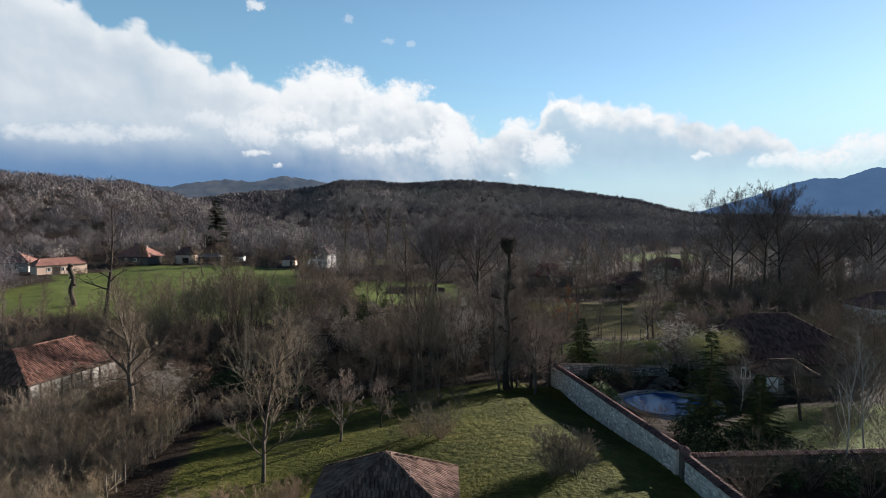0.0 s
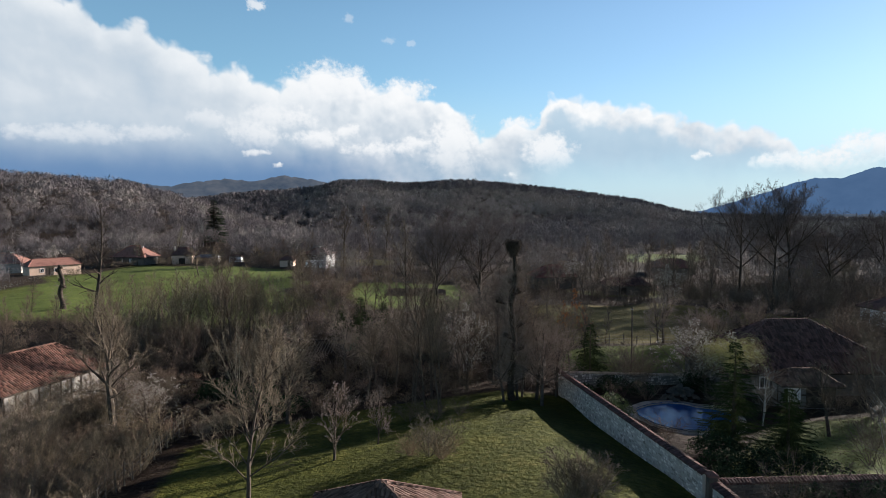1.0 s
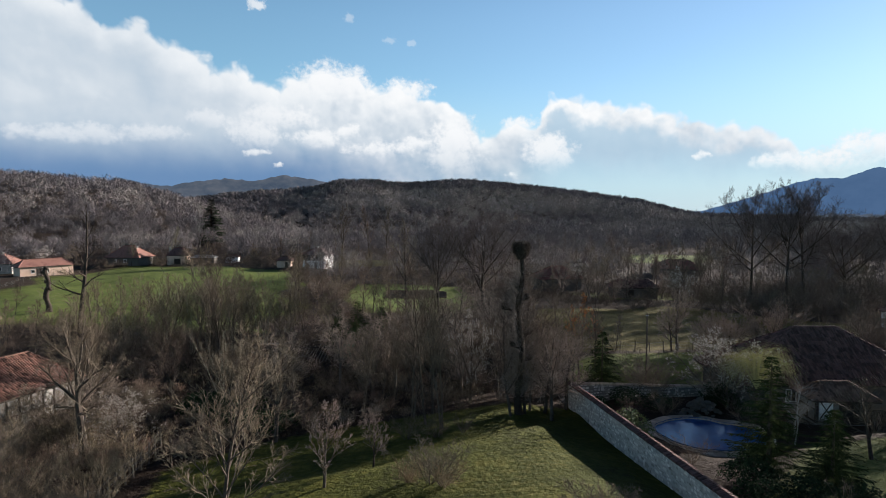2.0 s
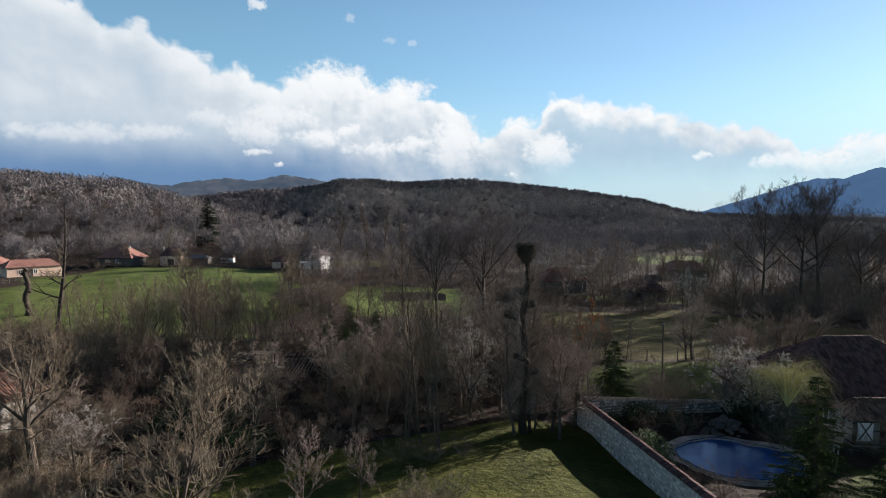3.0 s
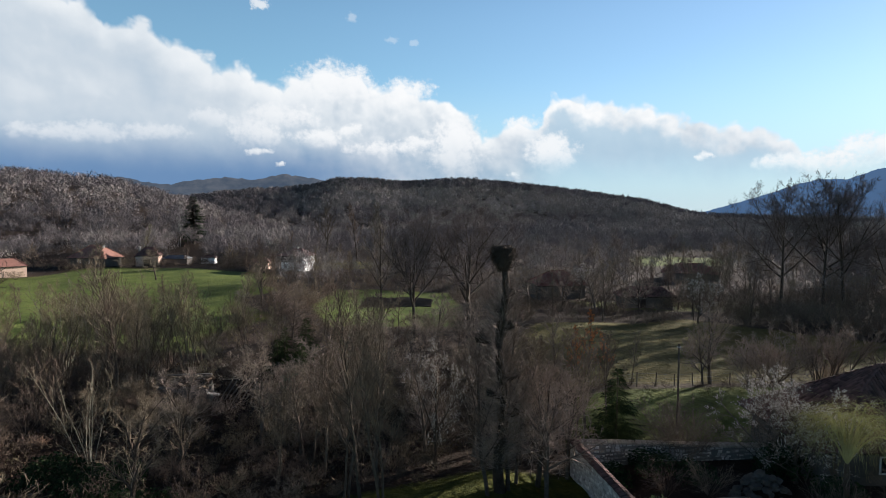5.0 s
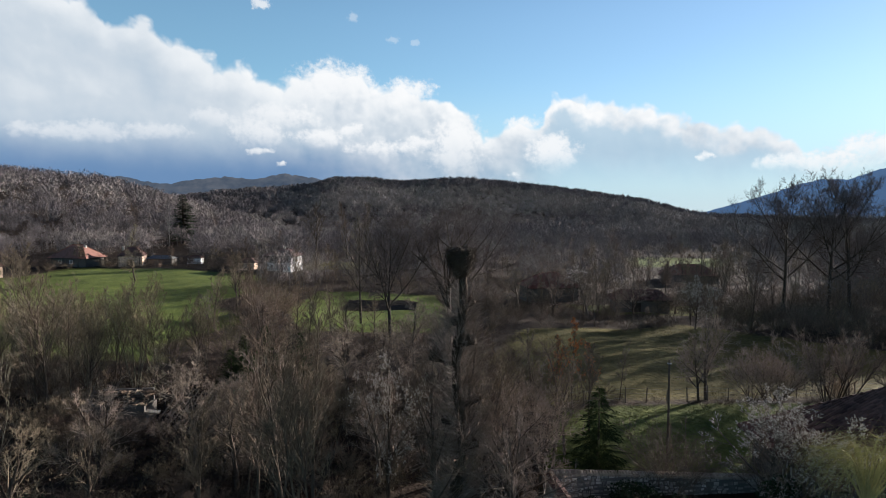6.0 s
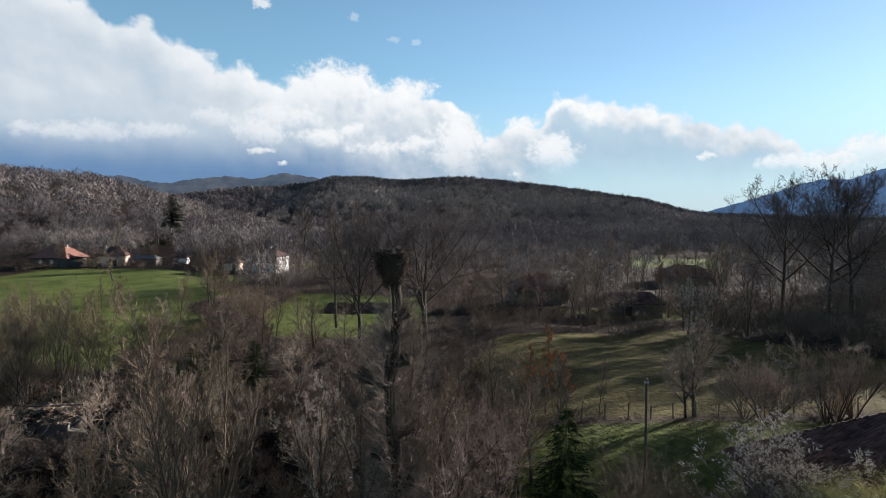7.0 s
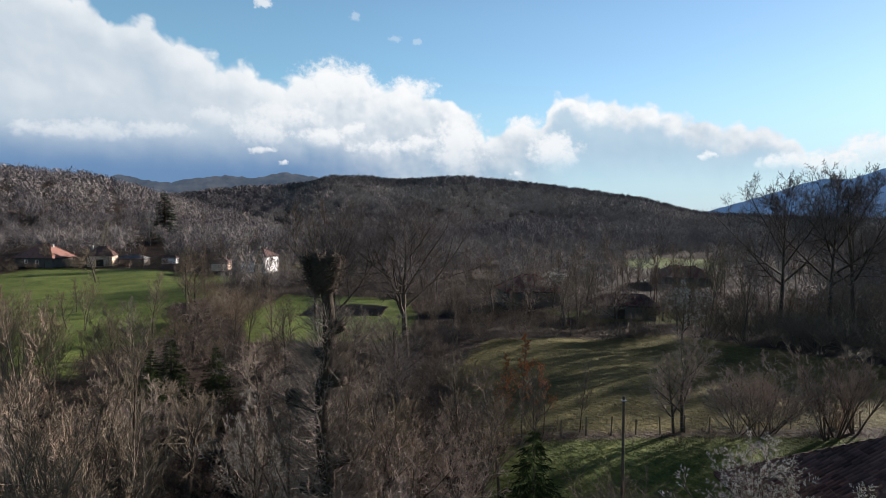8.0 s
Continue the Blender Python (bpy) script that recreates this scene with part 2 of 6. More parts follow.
MAT_GROUND = surface("earth_and_grass", None, 0.95, 0.7, 1.6, 0.45, colour_of=ground_colour, spec=0.1)
MAT_BARK = surface("bark", None, 0.9, 0.6, 9.0, colour_of=by_object([(0.0556, 0.0419, 0.0332), (0.0924, 0.0744, 0.0593), (0.0693, 0.0541, 0.0419), (0.12, 0.1, 0.0832)], 3.0), spec=0.15)
MAT_TWIG = surface("twigs", None, 0.85, colour_of=by_object([(0.173, 0.157, 0.110), (0.083, 0.061, 0.053), (0.135, 0.102, 0.078), (0.176, 0.144, 0.109), (0.158, 0.126, 0.081), (0.191, 0.162, 0.128), (0.126, 0.090, 0.071), (0.188, 0.143, 0.105)], 1.0), spec=0.15)
MAT_TWIG_PALE = surface("pale_twigs", None, 0.8, colour_of=by_object([(0.134, 0.106, 0.074), (0.182, 0.147, 0.103)], 1.0), spec=0.2)
MAT_TWIG_DARK = surface("dark_twigs", None, 0.9, colour_of=by_object([(0.0488, 0.039, 0.0312), (0.0731, 0.0585, 0.0468)], 1.0), spec=0.12)
MAT_DRY = surface("dry_stalks", None, 0.9, colour_of=by_object([(0.3047, 0.2200, 0.1529), (0.2156, 0.1606, 0.1166), (0.2695, 0.1782, 0.1342), (0.2332, 0.2024, 0.1342)], 1.0), spec=0.12)
MAT_BLOSSOM = surface("blossom", None, 0.7, colour_of=by_island([(0.536, 0.489, 0.446), (0.649, 0.609, 0.558)], 0.5, 0.2), spec=0.2)
MAT_BUD = surface("opening_buds", None, 0.7, colour_of=by_island([(0.385, 0.359, 0.117), (0.527, 0.448, 0.176)], 0.5, 0.3), spec=0.2)
MAT_LEAF_RED = surface("withered_leaves", None, 0.8, colour_of=by_island([(0.297, 0.108, 0.04), (0.405, 0.168, 0.06)], 0.5, 0.3), spec=0.2)
MAT_NEEDLE = surface("needles", None, 0.8, colour_of=by_island([(0.018, 0.032, 0.016), (0.035, 0.055, 0.025)], 0.4, 0.4), spec=0.02)
MAT_EVERGREEN = surface("evergreen_leaves", None, 0.6, colour_of=by_island([(0.1, 0.13, 0.038), (0.17, 0.195, 0.066)], 0.8, 0.35), spec=0.3)
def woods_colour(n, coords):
    """Crowns whose tone differs from tree to tree; tone is one number for each tree, from dark to pale."""
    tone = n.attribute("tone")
    # Twig colours are cooled to blue-grey, painting in the haze of distance.
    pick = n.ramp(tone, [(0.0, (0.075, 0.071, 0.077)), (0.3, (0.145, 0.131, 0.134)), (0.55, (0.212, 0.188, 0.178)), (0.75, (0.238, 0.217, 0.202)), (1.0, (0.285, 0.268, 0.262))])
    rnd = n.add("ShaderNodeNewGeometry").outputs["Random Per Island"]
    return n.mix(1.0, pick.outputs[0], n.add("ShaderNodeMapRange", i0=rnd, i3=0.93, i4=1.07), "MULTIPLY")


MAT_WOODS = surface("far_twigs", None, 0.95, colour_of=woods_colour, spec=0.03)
MAT_BARK_PALE = surface("pale_bark", None, 0.9, 0.5, 9.0, colour_of=by_object([(0.15, 0.138, 0.102), (0.205, 0.19, 0.148)], 3.0), spec=0.15)
MAT_BARK_ASH = surface("grey_bark", None, 0.9, 0.5, 9.0, colour_of=by_object([(0.076, 0.061, 0.047), (0.112, 0.092, 0.072)], 3.0), spec=0.15)
MAT_BIRCH = surface("white_bark", None, 0.8, 0.3, 9.0, colour_of=by_object([(0.2, 0.19, 0.175), (0.28, 0.27, 0.25)], 3.0), spec=0.2)
MAT_BRUSH = surface("dry_brush", None, 0.9, colour_of=by_island([(0.1950, 0.1560, 0.1092), (0.2990, 0.2418, 0.1638), (0.2288, 0.1950, 0.1300)], 0.16, 0.35), spec=0.1)
MAT_TWIG_OLIVE = surface("olive_twigs", None, 0.8, colour_of=by_object([(0.3, 0.285, 0.115), (0.36, 0.33, 0.15)], 1.0), spec=0.2)
MAT_TWIG_MOSS = surface("mossy_twigs", None, 0.85, colour_of=by_object([(0.148, 0.126, 0.074), (0.19, 0.162, 0.1), (0.165, 0.136, 0.09)], 1.0), spec=0.15)
MAT_TRUNK = surface("black_bark", (1.5, [(0.0240, 0.0182, 0.0143), (0.0510, 0.0392, 0.0299), (0.0750, 0.0588, 0.0455)]), 0.95, 0.8, 7.0, spec=0.08)
MAT_TWIG_SHOOT = surface("shoot_twigs", None, 0.85, colour_of=by_object([(0.2, 0.166, 0.142), (0.225, 0.188, 0.162)], 1.0), spec=0.12)
MAT_TWIG_RED = surface("reddish_twigs", None, 0.85, colour_of=by_object([(0.2080, 0.1630, 0.1350), (0.2780, 0.2240, 0.1880), (0.2460, 0.1990, 0.1600)], 1.0), spec=0.15)
MAT_SPRUCE = surface("spruce_needles", None, 0.8, colour_of=by_island([(0.0240, 0.0350, 0.0150), (0.0420, 0.0550, 0.0220)], 0.4, 0.4), spec=0.0)
MAT_THICKET = surface("thicket_twigs", None, 0.9, colour_of=by_island([(0.082, 0.062, 0.05), (0.15, 0.117, 0.096), (0.106, 0.079, 0.063), (0.138, 0.116, 0.081), (0.1, 0.073, 0.059)], 0.13, 0.35), spec=0.1)
MAT_GRASS = surface("grass_blades", None, 0.8, colour_of=by_island([(0.0550, 0.0733, 0.0146), (0.1021, 0.1098, 0.0276), (0.0710, 0.0895, 0.0179)], 0.12, 0.5), spec=0.15)
MAT_STRAW = surface("straw_blades", None, 0.85, colour_of=by_island([(0.1250, 0.1150, 0.0400), (0.1800, 0.1530, 0.0600)], 0.2, 0.4), spec=0.15)
MAT_TILE = surface("clay_tiles", None, 0.85, 0.3, 14.0, colour_of=by_island([(0.082, 0.048, 0.038), (0.168, 0.088, 0.066), (0.118, 0.078, 0.062)], 1.3, 0.6), spec=0.2)
MAT_TILE_OLD = surface("old_dark_tiles", None, 0.9, 0.3, 14.0, colour_of=by_island([(0.078, 0.048, 0.045), (0.135, 0.078, 0.07), (0.1, 0.064, 0.06)], 0.7, 0.45), spec=0.15)
MAT_TILE_WORN = surface("worn_pink_tiles", None, 0.9, 0.3, 14.0, colour_of=by_island([(0.118, 0.0710, 0.0560), (0.184, 0.1200, 0.0950), (0.086, 0.0560, 0.0460)], 0.7, 0.45), spec=0.15)
MAT_PLASTER = surface("whitewash", (0.8, [(0.218, 0.203, 0.179), (0.319, 0.305, 0.275), (0.367, 0.358, 0.339)]), 0.9, 0.2, 12.0)
MAT_WHITE = surface("white_paint", (0.5, [(0.66, 0.66, 0.64), (0.8, 0.8, 0.79)]), 0.8, 0.1, 12.0)
MAT_CREAM = surface("cream_plaster", (0.5, [(0.475, 0.344, 0.264), (0.646, 0.476, 0.376)]), 0.9, 0.2, 12.0)
MAT_GREY = surface("grey_render", (0.5, [(0.072, 0.066, 0.06), (0.132, 0.12, 0.108)]), 0.9, 0.2, 12.0)
MAT_TIMBER = surface("dark_timber", (3.0, [(0.025, 0.019, 0.015), (0.06, 0.045, 0.035)]), 0.85, 0.4, 20.0)
MAT_POST = surface("weathered_wood", (4.0, [(0.0975, 0.0825, 0.0675), (0.18, 0.158, 0.128)]), 0.9, 0.4, 20.0)
MAT_STONE = surface("field_stone", None, 0.9, 0.7, 10.0, colour_of=by_island([(0.34, 0.32, 0.29), (0.56, 0.535, 0.5), (0.44, 0.415, 0.38)], 0.9, 0.45), spec=0.2)
# Darker copy of the stone, with the shade on the cross wall in its colour.
MAT_STONE_DARK = surface("darkened_stone", None, 0.95, 0.7, 10.0, colour_of=by_island([(0.07, 0.066, 0.058), (0.13, 0.12, 0.105)], 0.6, 0.4), spec=0.1)
MAT_MORTAR = surface("lime_mortar", (2.0, [(0.36, 0.34, 0.31), (0.52, 0.495, 0.46)]), 0.95, 0.5, 14.0)
MAT_PAVING = surface("paving_stone", None, 0.9, 0.4, 8.0, colour_of=by_island([(0.3875, 0.3375, 0.2687), (0.5375, 0.4750, 0.4000)], 0.5, 0.25), spec=0.2)
MAT_GLASS = surface("dark_glass", (1.0, [(0.012, 0.014, 0.017), (0.02, 0.022, 0.026)]), 0.12, spec=0.6)
MAT_NEST = surface("nest_sticks", None, 0.9, colour_of=by_island([(0.035, 0.027, 0.021), (0.08, 0.062, 0.048)], 0.5, 0.45), spec=0.1)
MAT_METAL = surface("corrugated_sheet", (2.0, [(0.2, 0.21, 0.22), (0.36, 0.37, 0.38)]), 0.5, 0.2, 10.0, metal=0.6)
MAT_CONCRETE = surface("concrete", (2.0, [(0.132, 0.126, 0.114), (0.216, 0.21, 0.198)]), 0.9, 0.4, 12.0)
MAT_POOL = surface("pool_liner", (0.9, [(0.012, 0.05, 0.15), (0.02, 0.085, 0.24)]), 0.6)


def water_material():
    mat = bpy.data.materials.new("pool_water")
    mat.use_nodes = True
    n = Nodes(mat.node_tree)
    coords = n.add("ShaderNodeTexCoord").outputs["Object"]
    tint = n.ramp(n.noise(coords, 0.7, 4, 0.6).outputs[0], [(0.3, (0.011, 0.06, 0.23)), (0.7, (0.022, 0.10, 0.33))])
    ripple = n.add("ShaderNodeBump", Strength=0.15, Distance=0.05, Height=n.noise(coords, 5.0, 3, 0.6).outputs[0])
    shader = n.add("ShaderNodeBsdfPrincipled", Base_Color=tint, Roughness=0.12, Normal=ripple)
    shader.inputs["Specular IOR Level"].default_value = 0.22
    n.add("ShaderNodeOutputMaterial", Surface=shader)
    return mat


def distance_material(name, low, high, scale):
    """Wooded slopes a long way off; the blue haze of kilometres of air is painted in and glows."""
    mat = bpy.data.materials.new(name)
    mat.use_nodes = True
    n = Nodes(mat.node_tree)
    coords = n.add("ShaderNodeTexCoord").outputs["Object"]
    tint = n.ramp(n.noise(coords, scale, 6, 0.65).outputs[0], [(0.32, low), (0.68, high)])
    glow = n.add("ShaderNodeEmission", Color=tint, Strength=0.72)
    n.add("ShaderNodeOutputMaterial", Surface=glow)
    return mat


MAT_WATER = water_material()
# Both tints carry the blue of the air in their own glow.
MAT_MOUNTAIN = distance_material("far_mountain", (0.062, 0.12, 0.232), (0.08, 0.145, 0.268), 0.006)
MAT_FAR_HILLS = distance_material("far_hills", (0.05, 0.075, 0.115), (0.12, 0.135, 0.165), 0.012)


# ---- building blocks ----
class Geo:
    """Corners and faces of one mesh."""

    def __init__(self):
        self.v, self.f = [], []

    def quad(self, *corners):
        k = len(self.v)
        self.v.extend(tuple(c) for c in corners)
        self.f.append(tuple(range(k, k + len(corners))))

    def ring(self, at, way, r, sides):
        way = way.normalized()
        side = way.cross(Vector((0, 0, 1)) if abs(way.z) < 0.9 else Vector((1, 0, 0))).normalized()
        other = way.cross(side)
        k = len(self.v)
        for i in range(sides):
            a = 2 * math.pi * i / sides
            self.v.append(tuple(at + side * (r * math.cos(a)) + other * (r * math.sin(a))))
        return k

    def tube(self, points, radii, sides, close=True):
        last = None
        for i, (q, r) in enumerate(zip(points, radii)):
            way = points[min(i + 1, len(points) - 1)] - points[max(i - 1, 0)]
            k = self.ring(q, way, r, sides)
            if last is not None:
                for s in range(sides):
                    t = (s + 1) % sides
                    self.f.append((last + s, last + t, k + t, k + s))
            last = k
        if close:
            self.f.append(tuple(last + s for s in range(sides)))

    def spike(self, a, b, r, sides=3):
        k = self.ring(a, b - a, r, sides)
        self.v.append(tuple(b))
        for s in range(sides):
            self.f.append((k + s, k + (s + 1) % sides, k + sides))

    def sliver(self, a, b, r, side):
        k = len(self.v)
        side = side.cross(b - a).normalized() * r
        self.v += [tuple(a - side), tuple(a + side), tuple(b)]
        self.f.append((k, k + 1, k + 2))

    def box(self, at, size, turn=None):
        x, y, z = (s / 2 for s in size)
        m = turn or Matrix.Identity(3)
        k = len(self.v)
        for dx, dy, dz in ((-x, -y, -z), (x, -y, -z), (x, y, -z), (-x, y, -z), (-x, -y, z), (x, -y, z), (x, y, z), (-x, y, z)):
            self.v.append(tuple(Vector(at) + m @ Vector((dx, dy, dz))))
        for q in ((3, 2, 1, 0), (4, 5, 6, 7), (0, 1, 5, 4), (1, 2, 6, 5), (2, 3, 7, 6), (3, 0, 4, 7)):
            self.f.append(tuple(k + i for i in q))

    def mesh(self, name, material):
        me = bpy.data.meshes.new(name)
        me.from_pydata(self.v, [], self.f)
        me.materials.append(material)
        return me


def part(name, geo, material, parent, label="", smooth=False):
    me = geo if isinstance(geo, bpy.types.Mesh) else geo.mesh(name, material)
    if smooth:
        me.polygons.foreach_set("use_smooth", [True] * len(me.polygons))
    ob = new(name, me)
    ob.parent = parent
    return tagged(ob, label)


def thing(name, at, turn=0.0, label="", category="", group="", kind=""):
    ob = new(name)
    ob.empty_display_size = 0.3
    ob.matrix_basis = pose(*at, 0, 0, turn)
    return tagged(ob, label, category, group, kind)


def arrays(name, verts, faces, material):
    """A mesh of triangles or quads from numpy arrays."""
    verts, faces = np.asarray(verts, np.float32), np.asarray(faces, np.int32)
    me = bpy.data.meshes.new(name)
    me.vertices.add(len(verts))
    me.vertices.foreach_set("co", verts.ravel())
    m, k = faces.shape
    me.loops.add(m * k)
    me.loops.foreach_set("vertex_index", faces.ravel())
    me.polygons.add(m)
    me.polygons.foreach_set("loop_start", np.arange(m, dtype=np.int32) * k)
    me.update(calc_edges=True)
    me.validate()
    me.materials.append(material)
    return me


# ---- the lie of the land ----
def smooth(x, a, b):
    """0 at a, 1 at b, smooth between; a may be the greater."""
    t = np.clip((np.asarray(x, float) - a) / (b - a), 0, 1)
    return t * t * (3 - 2 * t)


LEFT_HILL = [(-90, 1.0), (-60, 3.0), (-45, 3.5), (-35.8, 3.2), (-32.2, 2.9), (-28.3, 2.6), (-26.2, 2.2), (-24.1, 1.7), (-20, 0.6), (-15, -0.6), (-10, -1.2)]
MAIN_HILL = [(-30, 0.4), (-19.5, 1.6), (-14.7, 1.9), (-11.7, 2.3), (-9.6, 2.9), (-7.0, 3.0), (-3.4, 2.7), (-0.7, 2.9), (1.6, 3.0), (6.1, 2.6),
             (11.3, 2.1), (14.3, 1.7), (17.7, 1.2), (20.1, 0.5), (21.5, 0.1), (23.8, -0.2), (40, -0.4), (60, -0.4)]
FAR_HILL = [(-60, 1.5), (-32, 2.2), (-29.1, 2.4), (-27.7, 2.85), (-25.8, 2.4), (-24.1, 2.25), (-22.7, 2.6), (-19.5, 3.0), (-17.1, 2.8), (-14.7, 3.4), (-11.7, 3.0),
            (-9.6, 2.5), (-4, 2.0), (10, 1.0), (20, 0.0), (60, -0.2)]
MOUNTAIN = [(19, -0.4), (21.0, 0.0), (22.9, 0.2), (25.5, 1.0), (28.0, 1.8), (29.6, 2.4), (31.2, 2.8), (33.1, 2.75), (34.5, 3.3), (35.3, 3.55), (36.2, 3.35), (39, 2.6), (46, 1.6), (58, 0.2)]


def ridge(az, r, table, far, front, back, cover):
    a, e = zip(*table)
    h = np.maximum(0, 20 + far * np.tan(np.radians(np.interp(az, a, e))) - cover)
    return h * smooth(r, far - front, far) * (1 - 0.6 * smooth(r, far, far + back))


def waves(x, y):
    return (0.45 * np.sin(x * 0.071 + 1.3) * np.sin(y * 0.063 + 0.4) + 0.2 * np.sin(x * 0.19 + y * 0.13) + 0.09 * np.sin(x * 0.61 - y * 0.47) + 0.05 * np.sin(x * 1.3 + y * 1.7))


def ground_z(x, y):
    x, y = np.asarray(x, float), np.asarray(y, float)
    r, az = np.hypot(x, y), np.degrees(np.arctan2(x, y))
    lawn = 2.5 * (1 - smooth(y, 36, 74)) * smooth(x, -16, 9)
    crest = np.interp(x, (-24, -18.5, -3.2, 8, 14), (46, 49.6, 53.4, 62, 71))
    lawn = lawn + 0.65 * (1 - smooth(y, crest - 0.5, crest + 2.2)) * smooth(x, 16, 12) * smooth(x, -26, -18)
    lawn = lawn - 0.75 * smooth(x, 7, 12.5) * (1 - smooth(x, 15, 19)) * smooth(y, 33, 62) * (1 - smooth(y, 76, 82))   # the lawn falls to the foot of the long wall
    rise = 1.2 * smooth(x, 8, 24) * smooth(y, 76, 88) * (1 - smooth(y, 125, 160))
    flat = lawn + rise + waves(x, y) * (0.25 + 0.75 * smooth(y, 90, 130))
    pit = np.hypot((x - 23.5) / 4.0, (y - 61.6) / 4.6)
    level = smooth(pit, 1.7, 1.12)
    flat = flat * (1 - level) + 0.3 * level
    hills = np.maximum.reduce([ridge(az, r, LEFT_HILL, 620, 330, 600, 8), ridge(az, r, MAIN_HILL, 950, 500, 700, 8)])
    return flat + hills


def gz(x, y):
    return float(ground_z(x, y))


def inside(x, y, corners, soft=2.0):
    """1 inside a convex outline given anticlockwise, 0 outside, soft in between."""
    x, y = np.asarray(x, float), np.asarray(y, float)
    d = np.full(np.broadcast(x, y).shape, 1e9)
    for (ax, ay), (bx, by) in zip(corners, corners[1:] + corners[:1]):
        n = math.hypot(bx - ax, by - ay)
        d = np.minimum(d, ((bx - ax) * (y - ay) - (by - ay) * (x - ax)) / n)
    return smooth(d, -soft, soft)


LAWN = [(-18.5, 36), (-8, 24), (18, 24), (14, 73), (6, 72), (-6, 66), (-15, 61.5), (-22, 55)]
GARDEN = [(17, 30), (60, 30), (46, 66), (34, 69), (14, 72)]
GARDEN_LAWN = [(19, 45), (30, 41.5), (46, 42), (48, 62), (30, 58)]
ORCHARD = [(14, 78), (42, 76), (50, 90), (34, 90.5), (17, 89)]
MEADOW = [(16.5, 90.5), (36, 92), (60, 93), (68, 110), (46, 133), (18, 126), (12, 110)]
FIELD = [(-99, 118), (-30, 110), (-34, 142), (-46, 200), (-56, 224), (-112, 238), (-125, 208), (-110, 152)]
GLADE = [(-16, 128), (6, 129), (7, 152), (4, 178), (-24, 178), (-24, 150)]
GLADE_FAR = [(76, 256), (104, 254), (138, 300), (84, 300)]
VERGE = [(36, 144), (66, 144), (66, 158), (30, 158)]
STUBBLE = [(-44, 238), (-20, 238), (-18, 264), (-44, 264)]
YARDS = [[(-60, 200), (-34, 200), (-34, 240), (-60, 240)], [(-165, 192), (-60, 220), (-60, 258), (-130, 264), (-172, 226)], [(62, 222), (90, 222), (106, 258), (76, 258)]]
OPEN = [LAWN, GARDEN, ORCHARD, MEADOW, FIELD, GLADE, GLADE_FAR, VERGE]


def grade(start, stop, first, growth):
    out, at, step = [], start, first
    while at < stop:
        at += step
        step *= growth
        out.append(min(at, stop))
    return out


def make_ground():
    side = grade(70, 300, 1.6, 1.055) + list(np.arange(312, 720, 12.0)) + grade(714, 4800, 16, 1.25)
    xs = np.array([-v for v in side][::-1] + list(np.arange(-70, 70.1, 1.25)) + side)
    ys = np.array([-v for v in grade(10, 4800, 4, 1.2)][::-1] + list(np.arange(-10, 22, 4)) + list(np.arange(22, 140.1, 1.25)) + grade(140, 300, 1.6, 1.05) + list(np.arange(310, 1080, 10.0)) + grade(1070, 4800, 14, 1.25))
    gx, gy = np.meshgrid(xs, ys)
    gz_all = ground_z(gx, gy)
    nx, ny = len(xs), len(ys)
    k = (np.arange(ny - 1)[:, None] * nx + np.arange(nx - 1)[None]).ravel()
    me = arrays("ground", np.stack([gx.ravel(), gy.ravel(), gz_all.ravel()], 1), np.stack([k, k + 1, k + nx + 1, k + nx], 1), MAT_GROUND)
    me.polygons.foreach_set("use_smooth", [True] * len(me.polygons))
    grass = np.maximum.reduce([inside(gx, gy, o) for o in (LAWN, GARDEN_LAWN, ORCHARD, GLADE, GLADE_FAR, VERGE)] + [inside(gx + 4 * np.sin(gy * 0.17), gy, FIELD, 6.0)])
    dry = np.maximum(np.maximum(inside(gx, gy, MEADOW, 3.0), inside(gx, gy, STUBBLE, 3.0)), 0.3 * inside(gx, gy, [(-4, 38), (10, 38), (11, 56), (-2, 54)], 4.0))
    fresh = np.maximum.reduce([inside(gx, gy, o, 6.0) for o in (FIELD, GLADE, GLADE_FAR, GARDEN_LAWN, ORCHARD)])
    for name, values in (("grass", grass), ("dry", dry), ("fresh", fresh)):
        me.attributes.new(name, "FLOAT", "POINT").data.foreach_set("value", values.astype(np.float32).ravel())
    tagged(new("ground", me), "rough village ground of grass, dry meadow and bare earth", "ground", kind="structure")


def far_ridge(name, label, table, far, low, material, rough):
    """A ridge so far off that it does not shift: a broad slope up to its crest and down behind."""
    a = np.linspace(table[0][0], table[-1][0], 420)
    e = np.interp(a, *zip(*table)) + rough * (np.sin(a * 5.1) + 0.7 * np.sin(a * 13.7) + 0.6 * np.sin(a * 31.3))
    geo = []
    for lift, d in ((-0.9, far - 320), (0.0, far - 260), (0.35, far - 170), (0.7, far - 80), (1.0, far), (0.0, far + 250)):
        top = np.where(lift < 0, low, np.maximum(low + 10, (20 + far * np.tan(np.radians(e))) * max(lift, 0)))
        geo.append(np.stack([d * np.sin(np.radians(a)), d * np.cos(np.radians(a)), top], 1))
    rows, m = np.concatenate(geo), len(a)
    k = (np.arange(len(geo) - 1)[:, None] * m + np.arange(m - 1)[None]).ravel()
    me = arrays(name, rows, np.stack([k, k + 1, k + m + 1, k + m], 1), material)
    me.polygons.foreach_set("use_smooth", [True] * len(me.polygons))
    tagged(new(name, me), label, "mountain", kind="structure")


make_ground()
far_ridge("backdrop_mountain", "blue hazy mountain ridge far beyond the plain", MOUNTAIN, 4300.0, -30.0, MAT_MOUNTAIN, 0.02)
